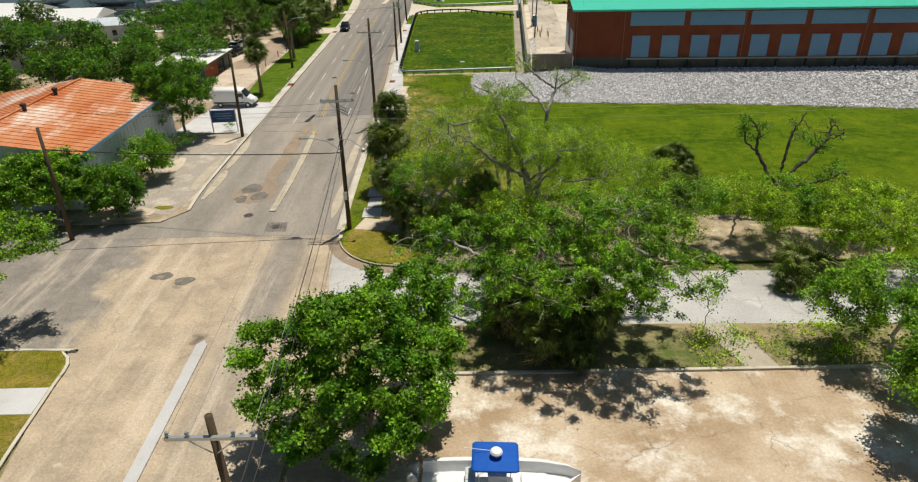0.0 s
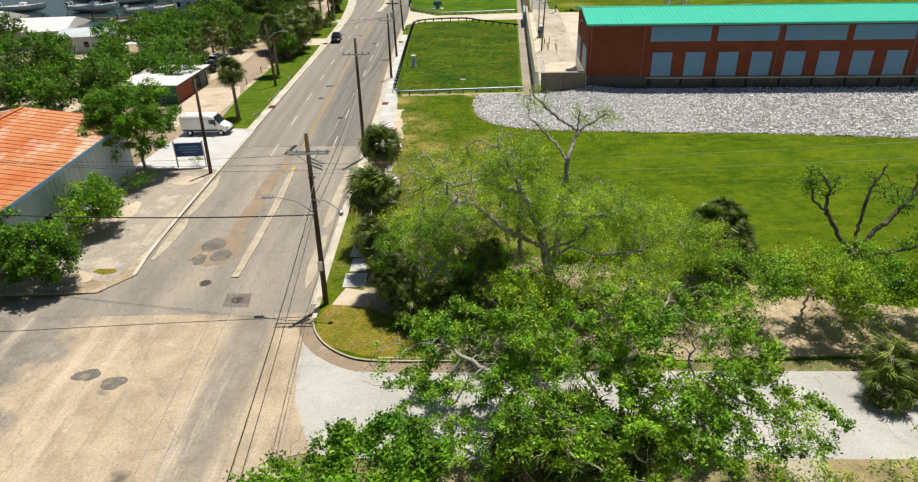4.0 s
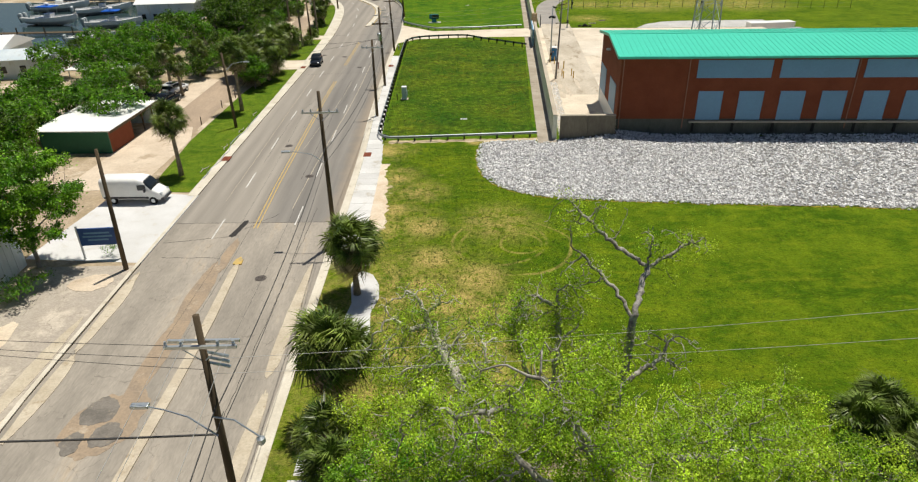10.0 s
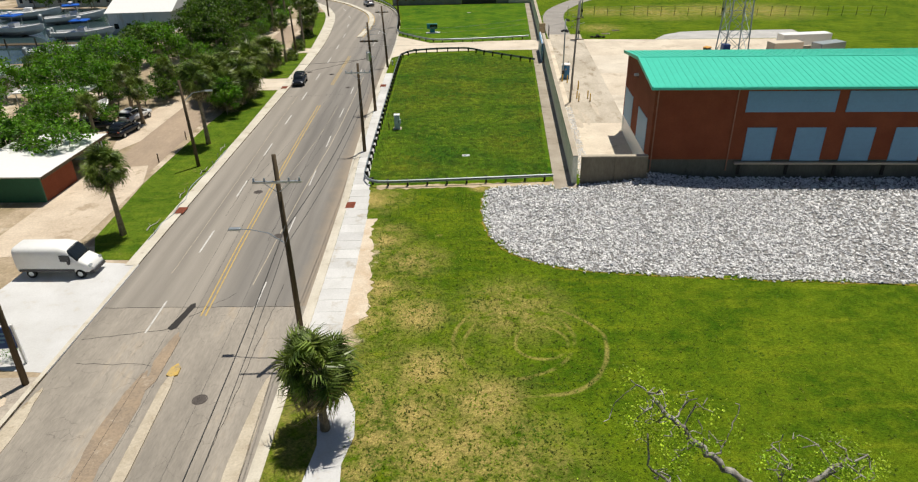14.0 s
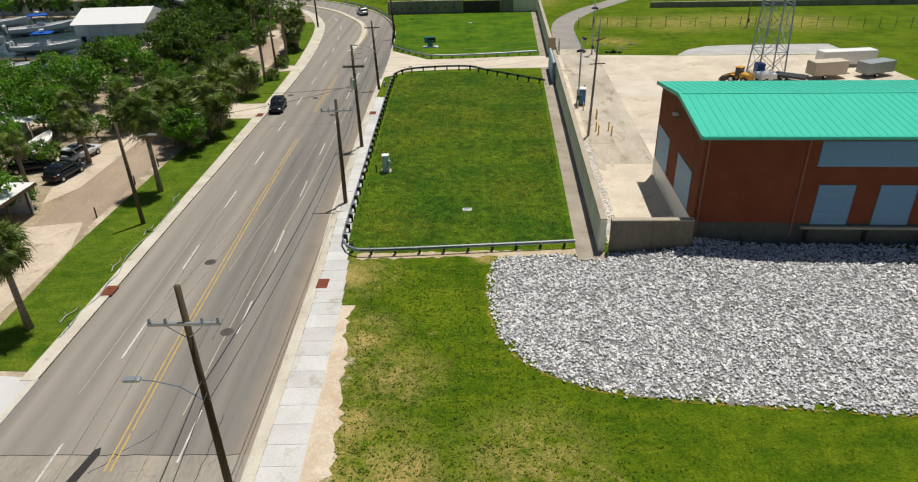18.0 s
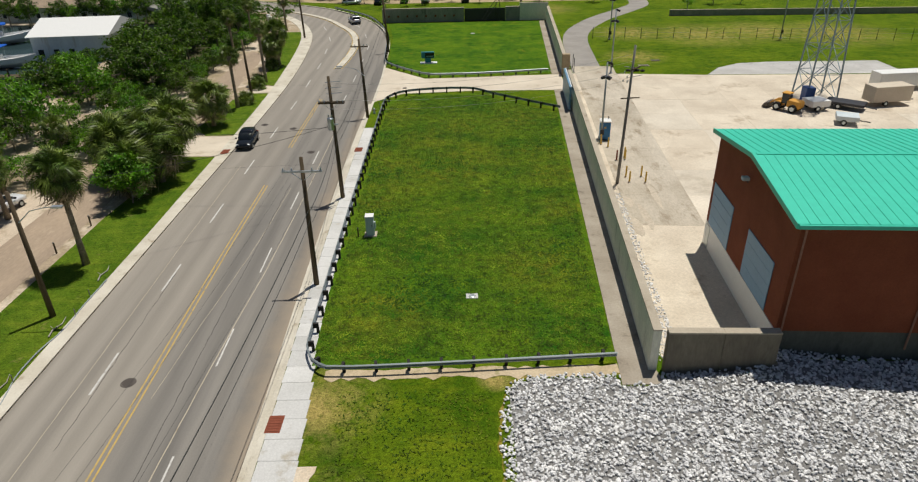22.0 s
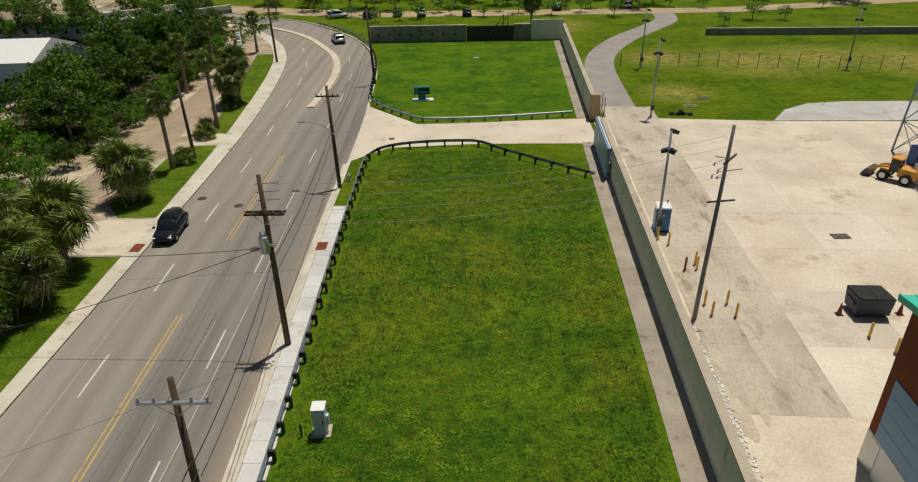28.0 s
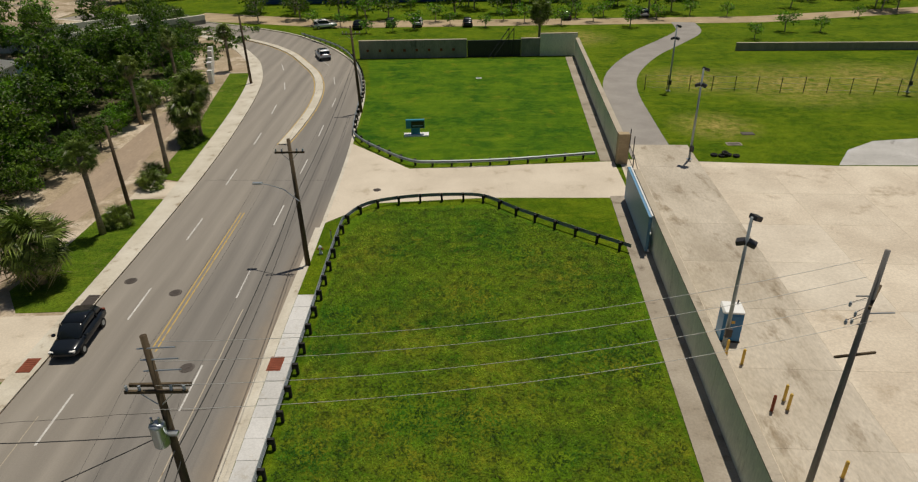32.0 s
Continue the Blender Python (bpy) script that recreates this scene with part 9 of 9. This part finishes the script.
for x, y, a, w, h, mat, lab in ((44.3, 155.4, 10, 1.25, 1.3, "white_paint", "small white box trailer in the yard"), (45.2, 149.6, -24, 1.2, 1.1, "white_metal", "pale equipment trailer in the yard"), (48.2, 155.6, -38, 2.2, 0.9, "dark_metal", "dark flatbed trailer in the yard"), (54.0, 157.0, 8, 2.6, 2.5, "drive_concrete", "tan box trailer beside the tower"), (60.5, 164.0, 5, 4.4, 2.4, "white_paint", "white container in the yard"), (61.5, 157.5, 20, 2.6, 2.2, "rail_steel", "grey steel trailer in the yard")):
    t = thing("trailer", lab, "trailer", pose(x, y, 0.13, 0, 0, a), "yard trailers")
    part("body", box(-w, w, -1.1, 1.1, 0.55, h, 0.06), mat, t)
    part("drawbar", tube([(w, 0, 0.5), (w + 1.3, 0, 0.4)], 0.07, 6), "dark_metal", t)
    for s in (-1.0, 1.0):
        wheel(t, -w * 0.3, s, 0.36, 0.24)
part("yard_gravel", slab([(66, 172), (66, 180), (49, 180.6), (44, 180), (40, 177.5), (37, 173.4)], 0.0, 0.127), "side_paving")
tagged(bpy.data.objects["yard_gravel"], "grey gravel track beyond the yard", "path", kind="structure")

heap = thing("tyre_heap", "small heap of old black tyres at the yard's edge", "tyres", pose(26.4, 176.2, 0.12))
for x, y, z, a in ((0, 0, 0.12, 0), (0.75, 0.2, 0.12, 0), (0.35, 0.1, 0.36, 12), (-0.7, 0.25, 0.12, 0), (1.45, -0.1, 0.12, 0)):
    part("tyre", lathe([(0.2, -0.1), (0.33, -0.11), (0.36, 0.0), (0.33, 0.11), (0.2, 0.1), (0.2, -0.1)], 14), "rubber", heap, smooth=True).matrix_basis = pose(x, y, z, a, 0, 0)
for x, y in ((-33.4, 113.9), (-33.1, 121.4), (-32.7, 126.3)):
    mp = thing("marker_post", "short weathered wooden post on the verge", "post", pose(x, y, 0.11), "verge posts")
    part("post", tube([(0, 0, -0.1), (0.02, 0, 0.95)], [0.075, 0.065], 7), "wood_pole", mp)
    part("cap", lathe([(0.08, 0.93), (0.07, 0.99), (0.02, 1.02)], 8), "grey_wood", mp)

# park fence
pf = thing("park_fence", "thin wire fence with posts across the park", "fence")
for i in range(24):
    x = 24.8 + i * 2.9
    y = 201.2 - (x - 24.8) * 0.13
    part("post", tube([(x, y, 0.1), (x, y, 2.2)], 0.05, 5), "dark_metal", pf)
for z in (0.5, 1.3, 2.1):
    part("wire_strand", tube([(24.8, 201.2, z), (24.8 + 66.7, 201.2 - 66.7 * 0.13, z)], 0.014, 4), "rail_steel", pf)

# bridge ramp and far building
br = thing("bridge_ramp", "grey concrete bridge ramp on short piers", "bridge", pose(-58, 231.5, 0, 0, 0, 44))
part("deck", box(-12, 12, -5, 5, 3.6, 4.3), "dark_concrete", br)
for s in (-4.8, 4.8):
    part("parapet", box(-12, 12, s - 0.2, s + 0.2, 4.3, 5.2, 0.03), "wall_concrete", br)
for x in (-9, -3, 3, 9):
    part("pier", box(x - 0.5, x + 0.5, -4, 4, 0, 3.6), "dark_concrete", br)
gp = thing("gate_piers", "row of white gate piers beside the road bend", "gate pier")
for i in range(5):
    x, y = -36.5 - i * 1.3, 208.5 + i * 4.0
    part("pier", box(x - 0.35, x + 0.35, y - 0.35, y + 0.35, 0.05, 2.0 + 0.25 * (i % 2), 0.03), "white_paint", gp)
fb = thing("far_building", "long low dark blue building beyond the park", "building", pose(-18, 281, 0.1))
part("wall", box(-32, 32, 0, 12, 0, 5.0), "sign_blue", fb)
part("roof", box(-33, 33, -1.0, 13, 5.0, 5.4, 0.05), "blue_panel", fb)
for i in range(14):
    part("window", box(-30 + i * 4.4, -27.4 + i * 4.4, -0.06, -0.01, 1.0, 3.6), "glass_dark", fb)
tagged(part("park_road", slab([(-60, 261), (-24, 249), (60, 247.5), (130, 262), (130, 268), (60, 254), (-22, 256.5), (-58, 270)], 0.0, 0.128), "sand"), "tan park road with parked cars", "road", kind="structure")
PATH_LINE = smooth_line([(19.5, 175.9), (20.3, 188), (21.5, 201), (24.2, 211), (30.0, 222), (37.5, 232), (42.8, 240), (44.5, 249)], 1.0)
tagged(part("park_path", ribbon(PATH_LINE, -2.3, 2.3, 0.0, 0.129), "path_grey"), "winding grey asphalt path through the park", "path", kind="structure")

# verge litter: low rope fence of dead branches
for i, (x, y, a) in enumerate(((-27.6, 98.2, 80), (-27.5, 105, 95), (-27.4, 111, 88), (-27.6, 118, 92))):
    b = thing("fallen_branch", "dead grey branch lying on the verge", "branch", pose(x, y, 0.13, 0, 0, a), "verge branches")
    part("stem", tube([(-1.1, 0, 0.05), (-0.4, 0.12, 0.1), (0.4, -0.08, 0.07), (1.2, 0.14, 0.05)], [0.05, 0.045, 0.035, 0.015], 6), "pale_bark", b)
    part("twig", tube([(-0.3, 0.1, 0.09), (0.0, 0.5, 0.14)], [0.025, 0.01], 5), "pale_bark", b)

rope = [(x, y, 0.16 + 0.05 * math.sin(k * 2.1)) for k, (x, y) in enumerate(((-26.95, 95.4), (-26.9, 97.0), (-27.1, 98.6), (-26.7, 100.4), (-26.9, 102.4), (-26.75, 103.6), (-27.25, 106.0), (-27.2, 108.5), (-26.9, 111.0), (-27.0, 113.6), (-26.95, 117.0)))]
tagged(part("fallen_rope", tube(smooth_line(rope, 0.5), 0.045, 6), "rail_steel"), "long grey rope lying along the verge", "rope")
for x, y in ((-26.9, 96.6), (-27.15, 105.5), (-26.95, 112.4), (-27.2, 114.9)):
    st = thing("stake", "short grey stake beside the fallen rope", "stake", pose(x, y, 0.11), "verge stakes")
    part("post", tube([(0, 0, -0.1), (0.03, 0.02, 0.55)], 0.03, 6), "grey_wood", st)

# ground under the trees and bare edges
for name, pts, mat, z, lab in (
    ("thicket_floor", [(-5.6, 44.95), (14, 44.35), (33, 44.35), (34.5, 46), (31, 47.4), (32.5, 49), (27, 50.2), (25.5, 52.4), (21, 52.6), (19.5, 54.6), (15, 54.2), (13, 56.4), (8, 56.2), (4, 58.4), (0, 57.6), (-4, 59.6), (-7.2, 58), (-7.6, 51.5)], "litter", 0.122, "sandy leaf litter beneath the oaks"),
    ("corner_lawn", [(-10.3, 49.6), (-10.1, 47.9), (-9.0, 46.3), (-6.5, 45.2), (-2.0, 44.9), (-4.5, 49), (-7.0, 50.9), (-9.7, 51.2)], "dry_lawn", 0.1225, "short yellowing grass on the street corner"),
    # dark ground patch: litter plus painted shade of the western trees
    ("wood_floor", [(-42.5, 166), (-41.0, 174), (-40.6, 192), (-43, 214), (-50, 232), (-64, 248), (-84, 250), (-78, 228), (-59.5, 224), (-58, 190), (-59, 168)], "wood_litter", 0.105, "leaf litter beneath the western trees, darkened for their shade"),
    ("bare_corner", [(-9.6, 51.2), (-7.0, 50.8), (-6.2, 52.6), (-8.9, 53.4)], "cream_sand", 0.123, "bare sandy corner by the pole"),
    ("side_track", [(15.4, 36.2), (17.0, 31.6), (19.0, 31.6), (17.9, 36.1)], "concrete", 0.09, "short stained concrete walk to the lot"),
    ("palm_apron", [(-8.3, 65.2), (-7.4, 64.8), (-6.9, 66.4), (-6.5, 68.0), (-6.7, 70.2), (-6.3, 72.1), (-6.5, 74.0), (-7.1, 75.4), (-8.2, 76.2), (-8.6, 74.0), (-8.2, 71.5), (-8.5, 69.0)], "pale_concrete", 0.134, "pale concrete apron beneath the palm"),
):
    area = sum(a[0] * b[1] - b[0] * a[1] for a, b in zip(pts, pts[1:] + pts[:1]))
    tagged(part(name, slab(pts if area > 0 else pts[::-1], 0.0, z), mat), lab, "ground", kind="structure")

# grass tufts on the lawns that the path crosses


def tufts(name, poly, count, seed, label, parent, fade=99.0, mat="grass_blade"):
    r = np.random.default_rng(seed)
    xs, ys = [p[0] for p in poly], [p[1] for p in poly]
    pts = np.stack([r.uniform(min(xs), max(xs), count * 2), r.uniform(min(ys), max(ys), count * 2)], 1)
    pts = np.array([p for p in pts if in_poly(p[0], p[1], poly) and r.random() < math.exp(-max(0.0, p[0] - fade) / 7)])[:count]
    n = len(pts)
    vs_ = []
    for k in range(3):
        a = r.uniform(0, 6.28, n)
        h, w, ln = r.uniform(0.04, 0.1, n), r.uniform(0.018, 0.04, n), r.uniform(0.06, 0.17, n)
        b = np.column_stack([pts, np.full(n, 0.12)])
        side = np.column_stack([np.cos(a), np.sin(a), np.zeros(n)])
        out = np.column_stack([-np.sin(a), np.cos(a), np.zeros(n)])
        vs_.append(np.stack([b + side * w[:, None], b - side * w[:, None], b + out * ln[:, None] + np.array([0, 0, 1.0]) * h[:, None]], 1))
    v = np.stack(vs_, 1).reshape(-1, 3)
    o = mesh_part(name, v.tolist(), np.arange(len(v)).reshape(-1, 3).tolist(), mat)
    o.parent = parent
    tagged(o, label, kind="stuff")


tufts("grass_tufts", [(-9.6, 107), (8.6, 107.2), (12, 156), (2, 165), (-8, 165), (-9.8, 160)], 70000, 3, "short green grass tufts", bpy.data.objects["plot_lawn"])
tufts("grass_tufts", [(-6.5, 62), (34, 60), (34, 84), (12, 87.5), (3, 91.5), (1.0, 97), (1.0, 104), (-7.5, 104)], 13000, 4, "short green grass tufts", bpy.data.objects["lawn"], 4.0, "dry_blade")

# yard slabs
yard_ob = bpy.data.objects["yard"]
yard_poly = [(flood_wall_x(107) + 1.9, 105.9), (18.2, 105.7), (18.9, 121.6), (66, 118.7), (66, 171.3), (37, 173.0), (17.5, 175.5), (flood_wall_x(172) + 0.6, 175.6), (flood_wall_x(165) + 1.2, 166)]
ca, sa = math.cos(radians(-3.89)), math.sin(radians(-3.89))
SX, SY = 6.2, 6.2
bm_l = box(0.007, SX - 0.007, 0.007, SY - 0.007, 0.05, 0.134, 0.004)
slab_light = bpy.data.meshes.new("slab")
bm_l.to_mesh(slab_light)
bm_l.free()
slab_dark = slab_light.copy()
slab_white = slab_light.copy()
slab_white.materials.append(M["yard_white"])
slab_tone = random.Random(31)
slab_light.materials.append(M["yard_concrete"])
slab_dark.materials.append(M["yard_dark"])
ox, oy = flood_wall_x(105.5) + 1.75, 105.9
for i in range(12):
    for j in range(13):
        cs = [(ox + ca * u - sa * v, oy + sa * u + ca * v) for u, v in ((i * SX, j * SY), ((i + 1) * SX, j * SY), ((i + 1) * SX, (j + 1) * SY), (i * SX, (j + 1) * SY))]
        if sum(in_poly(x, y, yard_poly) for x, y in cs) >= (2 if i < 1 else 3) and not any(in_poly(x, y, [(18.1, 100), (120, 95), (120, 115), (19.0, 121.4)]) for x, y in cs):
            share("slab", slab_dark if i < 1 else slab_white if slab_tone.random() < 0.14 else slab_light, yard_ob, pose(cs[0][0], cs[0][1], 0, 0, 0, -3.89))
for k, (x, y, rx, ry) in enumerate(((14.4, 124.4, 0.5, 2.0), (14.9, 129.1, 0.4, 1.2), (15.7, 126.0, 0.35, 2.4), (17.6, 130.2, 0.3, 2.6))):
    tagged(part("yard_stain", slab(blotch(x, y, rx, ry, 40 + k), 0.13, 0.1385 + 0.0008 * k), "yard_stain"), "brown water stain on the yard concrete", "stain", kind="structure")
